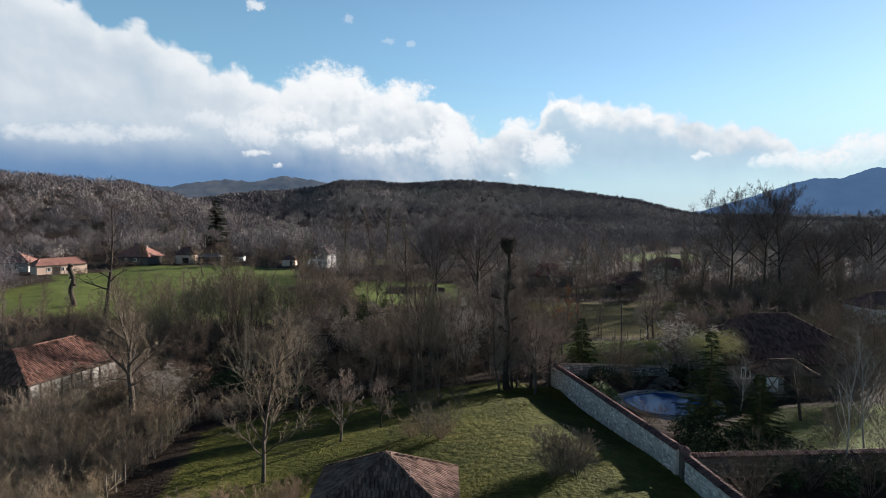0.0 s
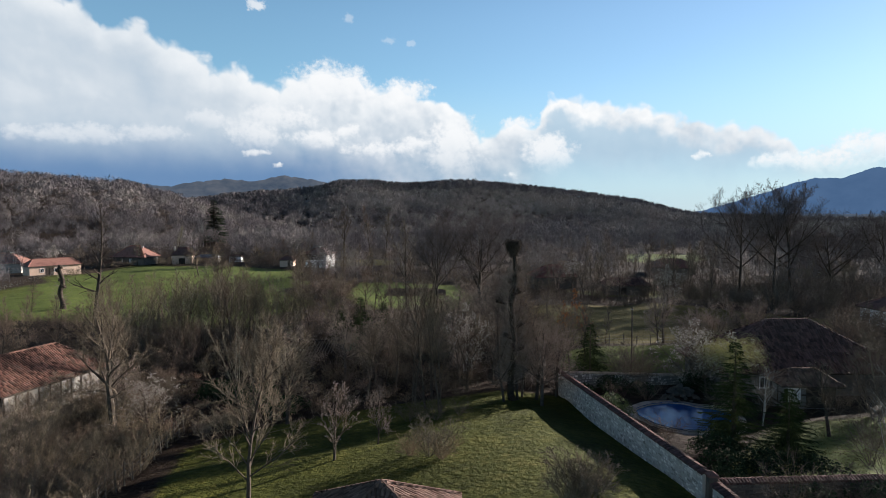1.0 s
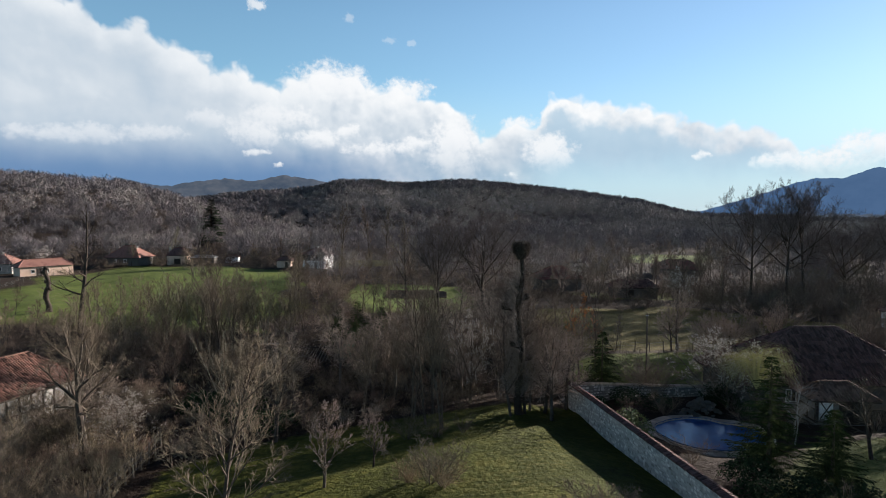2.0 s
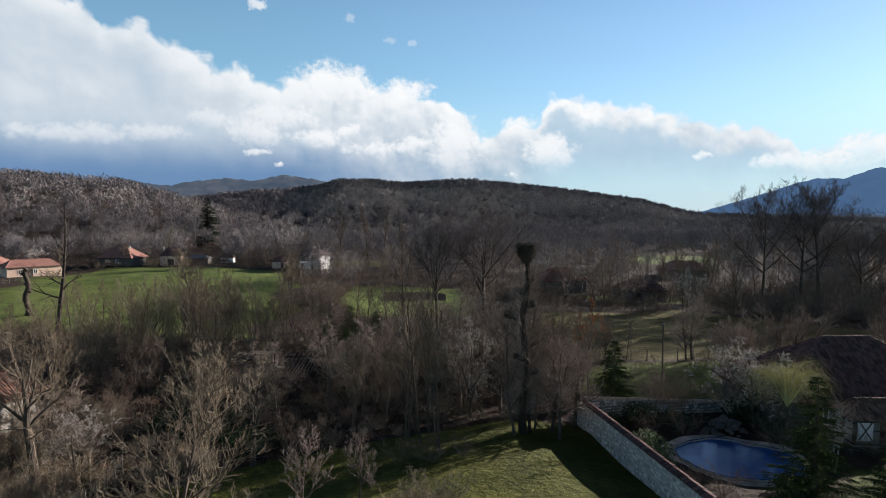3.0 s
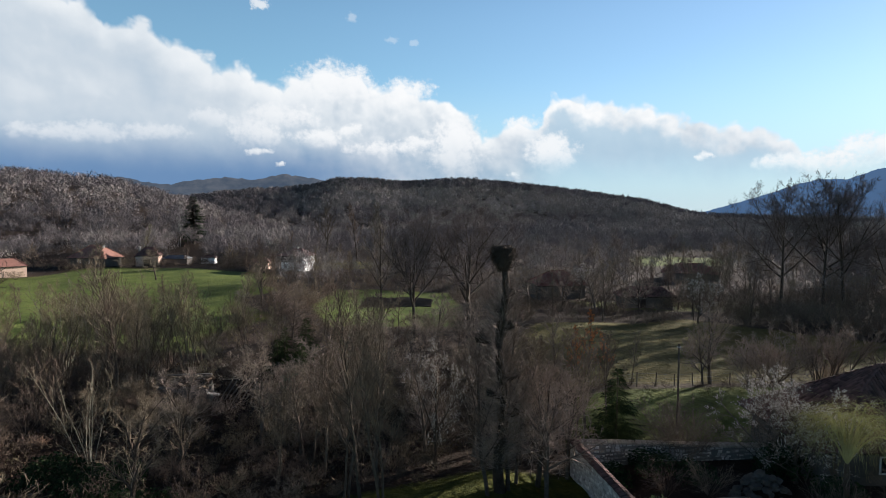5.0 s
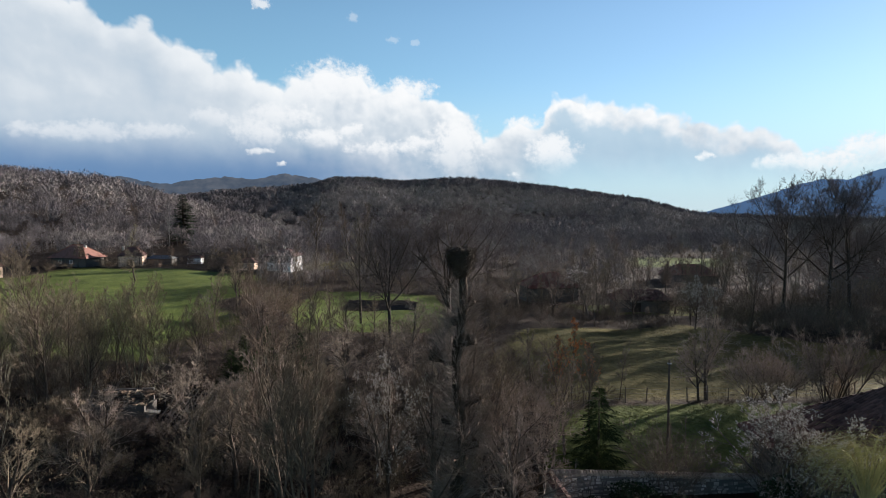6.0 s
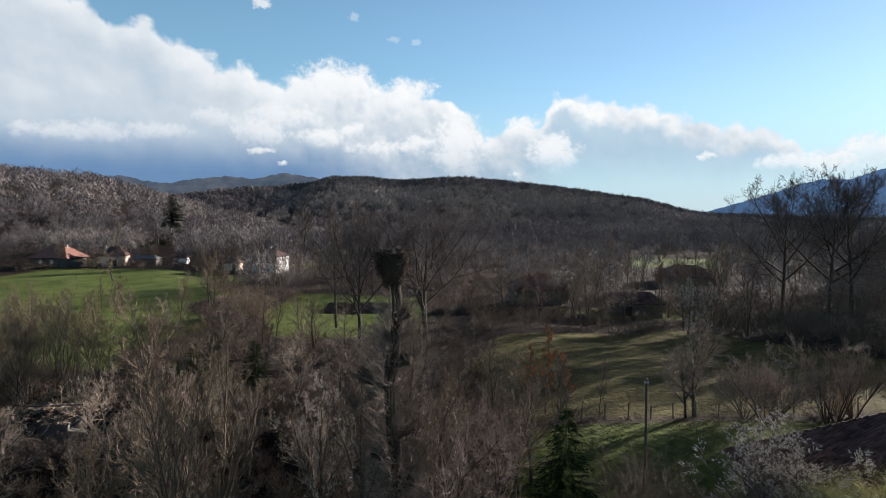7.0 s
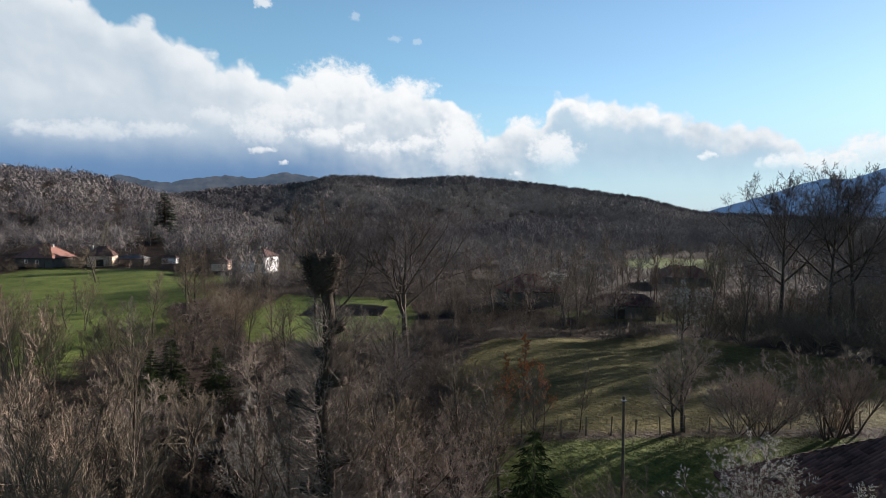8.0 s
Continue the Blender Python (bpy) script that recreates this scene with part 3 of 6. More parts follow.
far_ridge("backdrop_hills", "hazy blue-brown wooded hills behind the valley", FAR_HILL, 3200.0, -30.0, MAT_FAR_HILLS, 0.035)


# ---- trees ----
def turned(way, angle, round_by):
    side = way.cross(Vector((0, 0, 1)) if abs(way.z) < 0.95 else Vector((1, 0, 0))).normalized()
    tilt = Matrix.Rotation(angle, 3, side) @ way
    return (Matrix.Rotation(round_by, 3, way) @ tilt).normalized()


def grow(seed, height, clear, counts, angles, ratios, up, r0, twig, spread=1.0, stems=1, lean=0.1, straight=0.5, droop=0.0, plain=False, fork=0.46, fine_from=2):
    """A bare tree: wood (stem and limbs) and crown (the fine twigs), with the ends of the twigs."""
    rnd = random.Random(seed)
    wood, crown, ends = Geo(), Geo(), []
    depth = len(counts)

    def jitter(s):
        return Vector((rnd.uniform(-s, s), rnd.uniform(-s, s), rnd.uniform(-s, s)))

    def limb(at, way, length, r, level):
        if level == depth:
            tip = at + (way + Vector((0, 0, up * 0.3 - droop))).normalized() * length
            crown.sliver(at, tip, twig * 0.5, jitter(1.0))
            ends.append((at, tip))
            return
        n = ((3, 2, 1, 1) if plain else (7, 5, 3, 2) if stems < 4 else (4, 2, 2, 2))[min(level, 3)]
        points, radii, w = [at], [r], way.copy()
        for i in range(n):
            w = (w + jitter((0.12, 0.22, 0.3, 0.3)[min(level, 3)] * (1.2 - straight)) + Vector((0, 0, up * (0.08, 0.16, 0.12, 0.1)[min(level, 3)] - droop * 0.2))).normalized()
            points.append(points[-1] + w * (length / n))
            radii.append(max(twig * 0.55, r * (1 - (i + 1) / n * (0.8 if level else 0.86))))
        fine = level >= fine_from
        (crown if fine else wood).tube(points, radii, ((4, 3, 3, 3) if plain or stems > 3 else (7, 5, 3, 3))[min(level, 3)], close=not fine)
        for c in range(counts[level]):
            u = (clear + (1 - clear) * ((c + rnd.random()) / counts[level])) if level == 0 else rnd.uniform(0.18, 1.0)
            k = min(n - 1, int(u * n))
            spot = points[k].lerp(points[k + 1], u * n - k)
            w2 = (points[k + 1] - points[k]).normalized()
            ang = radians(angles[level]) * rnd.uniform(0.65, 1.3) * (1 - 0.35 * u if level == 0 else 1)
            size = length * ratios[level] * rnd.uniform(0.7, 1.25) * ((1.15 - 0.75 * (u - clear) / (1 - clear)) * spread if level == 0 else (1.1 - 0.55 * u))
            limb(spot, turned(w2, ang, c * 2.4 + rnd.uniform(-0.7, 0.7)), size, max(twig, min(r * fork, (r * (1 - u * 0.85)) * 0.62)), level + 1)

    for s in range(stems):
        a = rnd.uniform(0, 6.28)
        tilt = lean if stems == 1 else lean * rnd.uniform(0.5, 1.4)
        way = Vector((math.cos(a) * tilt, math.sin(a) * tilt, 1)).normalized()
        root = Vector((math.cos(a), math.sin(a), 0)) * (0.0 if stems == 1 else 0.03 * height * rnd.random()) - Vector((0, 0, 0.25))
        limb(root, way, height * (1 if stems == 1 else rnd.uniform(0.75, 1.05)), r0 * (1 if stems == 1 else rnd.uniform(0.6, 1)), 0)
    return wood, crown, ends


def flecks(ends, per, size, seed, share=1.0):
    """Small faces (blossoms, buds, leaves) along the twigs."""
    rnd = random.Random(seed)
    geo = Geo()
    for a, b in ends:
        if rnd.random() > share:
            continue
        for _ in range(per):
            c = a.lerp(b, rnd.uniform(0.1, 1.05))
            s = size * rnd.uniform(0.6, 1.3)
            u = Vector((rnd.gauss(0, 1), rnd.gauss(0, 1), rnd.gauss(0, 1))).normalized()
            v = u.orthogonal().normalized()
            geo.quad(c - u * s, c + v * s, c + u * s, c - v * s)
    return geo


KINDS = {}


def plant_kind(key, name, label, category, group, bark, twigs, extra=None, **shape):
    wood, crown, ends = grow(**shape)
    KINDS[key] = dict(name=name, label=label, category=category, group=group, parts=[("trunk", wood.mesh("trunk", bark), ""), ("crown", crown.mesh("crown", twigs), "")], used=None)
    if extra:
        what, per, size, share, mat, text = extra
        KINDS[key]["parts"].append((what, flecks(ends, per, size, shape["seed"] + 5, share).mesh(what, mat), text))


def thicket(name, text, seed, count, box, keys, sizes, gap, category, openness=0.35, material=None):
    """Many plants of the given kinds joined into one mesh, for growth too dense to tell apart."""
    rnd = random.Random(seed)
    x0, x1, y0, y1 = box
    corners, tris, made, start = [], [], 0, 0
    for _ in range(count * 6):
        x, y = rnd.uniform(x0, x1), rnd.uniform(y0, y1)
        key, s, w, a = rnd.choice(keys), rnd.uniform(*sizes), rnd.uniform(0.85, 1.25), rnd.uniform(0, 6.283)
        if abs(x) > 0.78 * y + 8 or not free(x, y, gap, openness):
            continue
        for _, me, _ in KINDS[key]["parts"][:2]:
            v, f = shape_of(me)
            c, q = math.cos(a) * s * w, math.sin(a) * s * w
            corners.append(np.stack([x + v[:, 0] * c - v[:, 1] * q, y + v[:, 0] * q + v[:, 1] * c, gz(x, y) + v[:, 2] * s], 1))
            tris.append(f + start)
            start += len(v)
        made += 1
        if made == count:
            break
    tagged(new(name, arrays(name, np.concatenate(corners), np.concatenate(tris), material or MAT_THICKET)), text, category, kind="stuff")


SHAPES = {}


def shape_of(me):
    if me.name not in SHAPES:
        me.calc_loop_triangles()
        v, f = np.empty(len(me.vertices) * 3, np.float32), np.empty(len(me.loop_triangles) * 3, np.int32)
        me.vertices.foreach_get("co", v)
        me.loop_triangles.foreach_get("vertices", f)
        SHAPES[me.name] = (v.reshape(-1, 3), f.reshape(-1, 3))
    return SHAPES[me.name]


def plant(key, x, y, size=1.0, turn=None, wide=1.0, sink=0.0, label=""):
    kind = KINDS[key]
    turn = (x * 37.7 + y * 91.3) % 360 if turn is None else turn
    m = pose(x, y, gz(x, y) - sink, 0, 0, turn) @ Matrix.Diagonal((size * wide, size * wide, size, 1))
    if kind["used"] is None:
        ob = thing(kind["name"], (0, 0, 0), 0, kind["label"], kind["category"], kind["group"])
        for name, me, text in kind["parts"]:
            tagged(part(name, me, None, ob, text), kind="stuff" if name in ("buds", "blossom", "leaves") else "")
        ob.matrix_basis = m
        kind["used"] = ob
    else:
        first = kind["used"]
        keep = first.matrix_basis.copy()
        first.matrix_basis = Matrix.Identity(4)
        ob = copy_thing(first, m)
        first.matrix_basis = keep
    if label:
        ob["label"] = label
    return ob


MAT_LITTER = surface("littered_slabs", None, 0.95, 0.5, 10.0, colour_of=by_island([(0.075, 0.055, 0.042), (0.15, 0.115, 0.085), (0.24, 0.2, 0.16)], 0.6, 0.5), spec=0.1)
# Needle colour is lifted towards grey, with distance haze mixed into it.
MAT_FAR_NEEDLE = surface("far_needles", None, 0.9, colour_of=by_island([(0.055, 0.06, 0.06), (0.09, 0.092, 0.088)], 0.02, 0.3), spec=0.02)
MAT_TILE_DARK = surface("dark_red_tiles", None, 0.9, 0.3, 14.0, colour_of=by_island([(0.110, 0.050, 0.043), (0.165, 0.080, 0.067), (0.130, 0.064, 0.054)], 0.7, 0.45), spec=0.15)
MAT_DEAD = surface("dead_grass", None, 0.9, colour_of=by_island([(0.048, 0.037, 0.026), (0.09, 0.071, 0.048), (0.036, 0.034, 0.02)], 0.2, 0.5), spec=0.1)
MAT_PINK = surface("pink_buds", None, 0.7, colour_of=by_island([(0.42, 0.33, 0.3), (0.58, 0.47, 0.43)], 0.5, 0.25), spec=0.2)
# Wall colour darkened to stand for the shade of the hut's open veranda.
MAT_HUTWALL = surface("darkened_whitewash", (0.9, [(0.1, 0.095, 0.088), (0.26, 0.25, 0.24)]), 0.9, 0.2, 12.0)
MAT_TILE_RED = surface("red_tiles", None, 0.85, 0.3, 14.0, colour_of=by_island([(0.18, 0.09, 0.072), (0.26, 0.135, 0.11), (0.22, 0.115, 0.092)], 0.7, 0.4), spec=0.15)
MAT_OAK = surface("oak_twigs", None, 0.9, colour_of=by_object([(0.105, 0.086, 0.081), (0.145, 0.12, 0.112)], 1.0), spec=0.1)
MAT_BED = surface("dug_soil", (1.2, [(0.0380, 0.0270, 0.0204), (0.0855, 0.0612, 0.0442)]), 0.95, 0.6, 8.0)
MAT_HUT = surface("green_paint", (1.5, [(0.03, 0.13, 0.075), (0.05, 0.19, 0.11)]), 0.6, 0.1, 12.0)
TREE = "bare deciduous tree with a fine brown-grey crown"
# trees seen well, with four orders of branching
plant_kind("broad", "bare_tree", "broad bare fruit tree with dark forking limbs", "tree", "bare trees", MAT_BARK, MAT_TWIG_PALE,
           seed=11, height=9.0, clear=0.25, counts=(13, 10, 8, 7), angles=(54, 46, 46, 50), ratios=(0.5, 0.5, 0.42, 0.4), up=0.4, r0=0.26, twig=0.012, straight=0.1, fork=0.42)
plant_kind("forked", "bare_tree", "tall bare tree with several pale upright stems", "tree", "bare trees", MAT_BARK_PALE, MAT_TWIG_PALE,
           seed=12, height=11.0, clear=0.2, counts=(11, 9, 7, 6), angles=(40, 40, 44, 48), ratios=(0.46, 0.46, 0.42, 0.4), up=0.8, r0=0.13, twig=0.012, stems=2, lean=0.2, straight=0.5, fork=0.4)
plant_kind("slim", "bare_tree", "slim upright bare tree with pale bark", "tree", "bare trees", MAT_BARK, MAT_TWIG,
           seed=13, height=11.0, clear=0.22, counts=(18, 8, 6, 7), angles=(44, 38, 38, 40), ratios=(0.3, 0.48, 0.44, 0.4), up=0.75, r0=0.1, twig=0.012, straight=0.5, fork=0.4)
plant_kind("sapling", "young_tree", "young fruit tree with upright pale pinkish twigs", "tree", "young trees", MAT_BARK, MAT_TWIG_PALE,
           seed=14, height=5.2, clear=0.2, counts=(16, 10, 12), angles=(42, 30, 28), ratios=(0.5, 0.42, 0.45), up=0.8, r0=0.1, twig=0.016,
           extra=("bud_growth", 2, 0.03, 0.8, MAT_PINK, "pinkish white opening buds"))
plant_kind("plum", "blossoming_tree", "wild plum tree covered in white blossom", "tree", "blossoming trees", MAT_BARK, MAT_TWIG,
           seed=15, height=5.2, clear=0.15, counts=(13, 8, 6, 5), angles=(58, 44, 40, 40), ratios=(0.62, 0.5, 0.42, 0.5), up=0.4, r0=0.13, twig=0.009, stems=1,
           extra=("blossom", 24, 0.0115, 0.85, MAT_BLOSSOM, "white blossom along the twigs"))
plant_kind("birch", "birch_tree", "thin pale birch with bare drooping branches", "tree", "birches", MAT_BIRCH, MAT_BIRCH,
           seed=17, height=10.0, clear=0.3, counts=(13, 6, 7), angles=(44, 40, 40), ratios=(0.34, 0.5, 0.6), up=0.3, r0=0.09, twig=0.012, droop=0.2)
plant_kind("oak", "bare_tree", "huge old bare oak with ascending dark limbs and a rounded crown", "tree", "old oaks", MAT_TWIG_DARK, MAT_OAK,
           seed=18, height=17.0, clear=0.3, counts=(14, 12, 12, 11), angles=(62, 48, 50, 52), ratios=(0.72, 0.44, 0.48, 0.6), up=0.4, r0=0.4, twig=0.021, straight=0.75, fork=0.6, fine_from=3)
plant_kind("old_oak", "bare_tree", "old bare oak with a broad fan of fine twigs", "tree", "old oaks", MAT_TWIG_DARK, MAT_OAK,
           seed=28, height=13.5, clear=0.3, counts=(14, 12, 12, 11), angles=(66, 48, 50, 52), ratios=(0.78, 0.46, 0.48, 0.6), up=0.4, r0=0.38, twig=0.019, straight=0.7, fork=0.6, fine_from=3)
plant_kind("ash", "bare_tree", "tall bare tree with grey forking stems and fine twigs", "tree", "bare trees", MAT_BARK_ASH, MAT_TWIG_PALE,
           seed=29, height=13.0, clear=0.3, counts=(11, 9, 7, 6), angles=(36, 34, 36, 38), ratios=(0.36, 0.44, 0.44, 0.42), up=0.8, r0=0.11, twig=0.0135, stems=2, lean=0.12, straight=0.5, fork=0.55, fine_from=3)
plant_kind("vase", "bare_tree", "bare tree with a dense vase-shaped crown of olive-grey twigs", "tree", "bare trees", MAT_BARK, MAT_TWIG_PALE,
           seed=19, height=10.4, clear=0.15, counts=(25, 11, 8, 7), angles=(42, 34, 36, 38), ratios=(0.42, 0.44, 0.42, 0.44), up=0.75, r0=0.11, twig=0.0105, straight=0.45, fork=0.36)
plant_kind("orchard", "bare_tree", "low spreading bare fruit tree with a rounded reddish-grey crown", "tree", "bare fruit trees", MAT_BARK, MAT_TWIG_RED,
           seed=20, height=6.4, clear=0.2, counts=(12, 10, 9, 7), angles=(60, 48, 48, 50), ratios=(0.62, 0.5, 0.44, 0.4), up=0.4, r0=0.17, twig=0.0125, fork=0.6)
plant_kind("dome", "bare_shrub", "wide domed bare bush of many dark stems and fine twigs", "shrub", "domed bushes", MAT_BARK, MAT_TWIG_RED,
           seed=23, height=5.2, clear=0.22, counts=(8, 9, 14), angles=(48, 46, 46), ratios=(0.5, 0.5, 0.5), up=0.3, r0=0.06, twig=0.015, stems=7, lean=0.6, fork=0.6)
plant_kind("domed", "bare_shrub", "wide domed bare bush of olive-grey tangled twigs", "shrub", "domed bushes", MAT_BARK, MAT_TWIG,
           seed=24, height=4.6, clear=0.15, counts=(8, 9, 13), angles=(52, 50, 50), ratios=(0.5, 0.5, 0.5), up=0.25, r0=0.05, twig=0.015, stems=8, lean=0.75, fork=0.6)
plant_kind("stems", "bare_tree", "cluster of thin dark stems with a sparse reddish haze of twigs", "tree", "bare trees", MAT_BARK, MAT_TWIG_RED,
           seed=25, height=7.4, clear=0.3, counts=(10, 7, 12), angles=(28, 34, 36), ratios=(0.3, 0.5, 0.55), up=0.7, r0=0.07, twig=0.013, stems=7, lean=0.34, fork=0.5)
plant_kind("hazel", "bare_tree", "rounded bare tree with a haze of olive-grey upright twigs", "tree", "bare trees", MAT_BARK_ASH, MAT_TWIG_MOSS,
           seed=26, height=10.0, clear=0.14, counts=(12, 9, 8, 6), angles=(40, 34, 36, 38), ratios=(0.44, 0.45, 0.42, 0.4), up=0.8, r0=0.1, twig=0.0125, stems=2, lean=0.2, straight=0.5, fork=0.42)
# trees a little further, three orders
for i, (h, clear, counts, angles, ratios, up, stems, lean) in enumerate([
        (9.0, 0.25, (14, 9, 24), (46, 40, 40), (0.44, 0.48, 0.55), 0.6, 1, 0.1), (11.0, 0.3, (15, 9, 24), (36, 36, 36), (0.34, 0.48, 0.55), 0.7, 1, 0.06),
        (8.0, 0.15, (8, 9, 22), (38, 36, 36), (0.45, 0.48, 0.55), 0.7, 3, 0.28), (10.0, 0.3, (14, 10, 22), (54, 44, 40), (0.42, 0.46, 0.5), 0.5, 1, 0.1),
        (12.0, 0.25, (18, 8, 24), (30, 32, 34), (0.27, 0.5, 0.6), 0.8, 1, 0.05)]):
    plant_kind(f"mid{i}", "bare_tree", TREE, "tree", "bare trees", MAT_BARK, MAT_TWIG, seed=30 + i, height=h, clear=clear, counts=counts, angles=angles,
               ratios=ratios, up=up, r0=0.13 if stems == 1 else 0.08, twig=0.016, stems=stems, lean=lean)
plant_kind("lone", "bare_tree", "tall straight bare tree with stubby side limbs in the field", "tree", "bare trees", MAT_TWIG_DARK, MAT_TWIG_DARK,
           seed=41, height=20.0, clear=0.3, counts=(17, 6, 8), angles=(66, 40, 40), ratios=(0.17, 0.5, 0.6), up=0.35, r0=0.36, twig=0.035)
plant_kind("clump", "bare_tree", "clump of tall thin pale willow stems", "tree", "willow clumps", MAT_BARK_PALE, MAT_TWIG_PALE,
           seed=42, height=12.0, clear=0.15, counts=(11, 6, 6), angles=(34, 34, 34), ratios=(0.24, 0.5, 0.5), up=0.6, r0=0.06, twig=0.01, stems=6, lean=0.24, straight=0.3, fork=0.38)
plant_kind("rusty", "young_tree", "thin young tree holding rusty withered leaves", "tree", "young trees", MAT_BARK, MAT_TWIG,
           seed=40, height=7.5, clear=0.2, counts=(13, 7, 5), angles=(34, 34, 36), ratios=(0.26, 0.48, 0.55), up=0.6, r0=0.07, twig=0.016,
           extra=("leaves", 3, 0.06, 0.7, MAT_LEAF_RED, "rusty withered leaves"))
# shrubs
for i, (h, stems, counts, mat) in enumerate([(2.6, 16, (9, 15), MAT_DRY), (3.4, 12, (10, 18), MAT_TWIG), (4.4, 10, (10, 22), MAT_TWIG), (2.2, 22, (7, 13), MAT_DRY)]):
    plant_kind(f"shrub{i}", "bare_shrub", ("dry tangled brown shrub on rough ground", "bare thorny shrub with thin brown stems")[mat is MAT_TWIG], "shrub", "bare shrubs",
               mat, mat, seed=50 + i, height=h, clear=0.12, counts=counts, angles=(50, 54), ratios=(0.5, 0.5), up=0.25, r0=0.024, twig=0.009, stems=stems, lean=0.7, straight=0.1)
# plainer kinds for joined growth
for i, (h, stems) in enumerate([(2.6, 9), (3.6, 7)]):
    plant_kind(f"bush{i}", "bare_shrub", "bare shrub", "shrub", "", MAT_TWIG, MAT_TWIG, seed=80 + i, height=h, clear=0.12, counts=(6, 11), angles=(52, 55), ratios=(0.5, 0.5), up=0.25, r0=0.025,
               twig=0.018, stems=stems, lean=0.75, straight=0.1, plain=True)
for i, (h, a1, r1) in enumerate([(13.0, 44, 0.4), (15.0, 34, 0.32)]):
    plant_kind(f"plain{i}", "bare_tree", "bare tree", "tree", "", MAT_TWIG, MAT_TWIG, seed=85 + i, height=h, clear=0.25, counts=(11, 6, 10), angles=(a1, 40, 40), ratios=(r1, 0.48, 0.6), up=0.6, r0=0.18,
               twig=0.05, plain=True)
# far single trees, few thick twigs
for i, (h, clear, a1, r1) in enumerate([(13.0, 0.3, 44, 0.4), (15.0, 0.25, 34, 0.32), (11.0, 0.2, 52, 0.45)]):
    plant_kind(f"far{i}", "bare_tree", "distant bare tree of the valley woods", "tree", "distant bare trees", MAT_TWIG_DARK, MAT_TWIG,
               seed=60 + i, height=h, clear=clear, counts=(13, 8, 11), angles=(a1, 40, 40), ratios=(r1, 0.48, 0.55), up=0.6, r0=0.2, twig=0.06)


def weeping(seed, height, width, strands):
    """A short trunk and arching limbs, from which long thin strands hang in a loose mop."""
    rnd = random.Random(seed)
    wood, crown, ends = Geo(), Geo(), []
    top = Vector((0.1, 0.0, height * 0.45))
    wood.tube([Vector((0, 0, -0.3)), Vector((0.08, 0.04, height * 0.25)), top], [0.2, 0.16, 0.13], 7)
    arches = []
    for i in range(26):
        a = i * 2.4 + rnd.uniform(-0.4, 0.4)
        out = Vector((math.cos(a), math.sin(a), 0))
        reach, rise = width * rnd.uniform(0.25, 0.8), height * rnd.uniform(0.3, 0.55)
        points = [top + out * reach * u + Vector((0, 0, rise * math.sin(min(1.0, u * 1.15) * 1.75))) for u in (0, 0.2, 0.4, 0.6, 0.8, 1.0)]
        crown.tube(points, [0.07, 0.055, 0.042, 0.03, 0.02, 0.012], 4)
        arches.append((points, out))
    for _ in range(strands):
        points, out = rnd.choice(arches)
        u = rnd.uniform(1.2, 4.99)
        at = points[int(u)].lerp(points[int(u) + 1], u % 1)
        a = rnd.uniform(0, 6.283)
        way = (out * rnd.uniform(0.3, 1.0) + Vector((math.cos(a), math.sin(a), rnd.uniform(0.0, 0.9))) * 0.9).normalized()
        step = rnd.uniform(0.26, 0.52)
        for k in range(6):
            end = at + way * step
            if end.z < 0.5:
                break
            crown.sliver(at, end, 0.0075, Vector((rnd.uniform(-1, 1), rnd.uniform(-1, 1), 0.1)))
            ends.append((at, end))
            at = end
            way = (way + Vector((rnd.uniform(-0.12, 0.12), rnd.uniform(-0.12, 0.12), -0.42))).normalized()
    return wood, crown, ends


wood, crown, ends = weeping(16, 6.4, 3.3, 1150)
KINDS["willow"] = dict(name="weeping_willow", label="weeping willow with a mop of hanging yellow-olive strands", category="tree", group="budding trees", used=None,
                       parts=[("trunk", wood.mesh("trunk", MAT_BARK), ""), ("crown", crown.mesh("crown", MAT_TWIG_OLIVE), ""),
                              ("bud_growth", flecks(ends, 2, 0.011, 21, 0.8).mesh("bud_growth", MAT_BUD), "yellow green opening buds")])


def conifer(seed, height, width, full=1.0):
    rnd = random.Random(seed)
    wood, leaf = Geo(), Geo()
    wood.tube([Vector((0, 0, -0.3)), Vector((0, 0, height * 0.5)), Vector((0, 0, height))], [height * 0.018, height * 0.011, 0.01], 6)
    z = height * 0.06
    while z < height * 0.99:
        u = z / height
        reach = width * (1 - u) ** (0.6 if height > 15 else 0.85) + 0.08
        for b in range(int((9 if height > 15 else 7) + 5 * (1 - u))):
            a = rnd.uniform(0, 6.283)
            out = Vector((math.cos(a), math.sin(a), 0))
            size = reach * rnd.uniform(0.6, 1.12)
            lift = rnd.uniform(0, height * 0.022 + 0.05)
            at, tip = Vector((0, 0, z + lift)), Vector((0, 0, z + lift + size * rnd.uniform(-0.32, 0.0))) + out * size
            side = out.cross(Vector((0, 0, 1)))
            n = max(3, int(size / 0.12 * full))
            for k in range(n):
                c = at.lerp(tip, (k + 0.6) / n)
                w = (0.7 if height > 15 else 0.2) * (1.15 - k / n) + 0.05
                for s in (-1, 1):
                    end = c + side * (s * w * rnd.uniform(0.6, 1.3)) + out * 0.16 - Vector((0, 0, rnd.uniform(-0.05, 0.2)))
                    leaf.quad(c - out * 0.03, end, c + out * (0.4 if height > 15 else 0.05) + Vector((0, 0, 0.02)))
        z += height * 0.022 + 0.05
    return wood, leaf


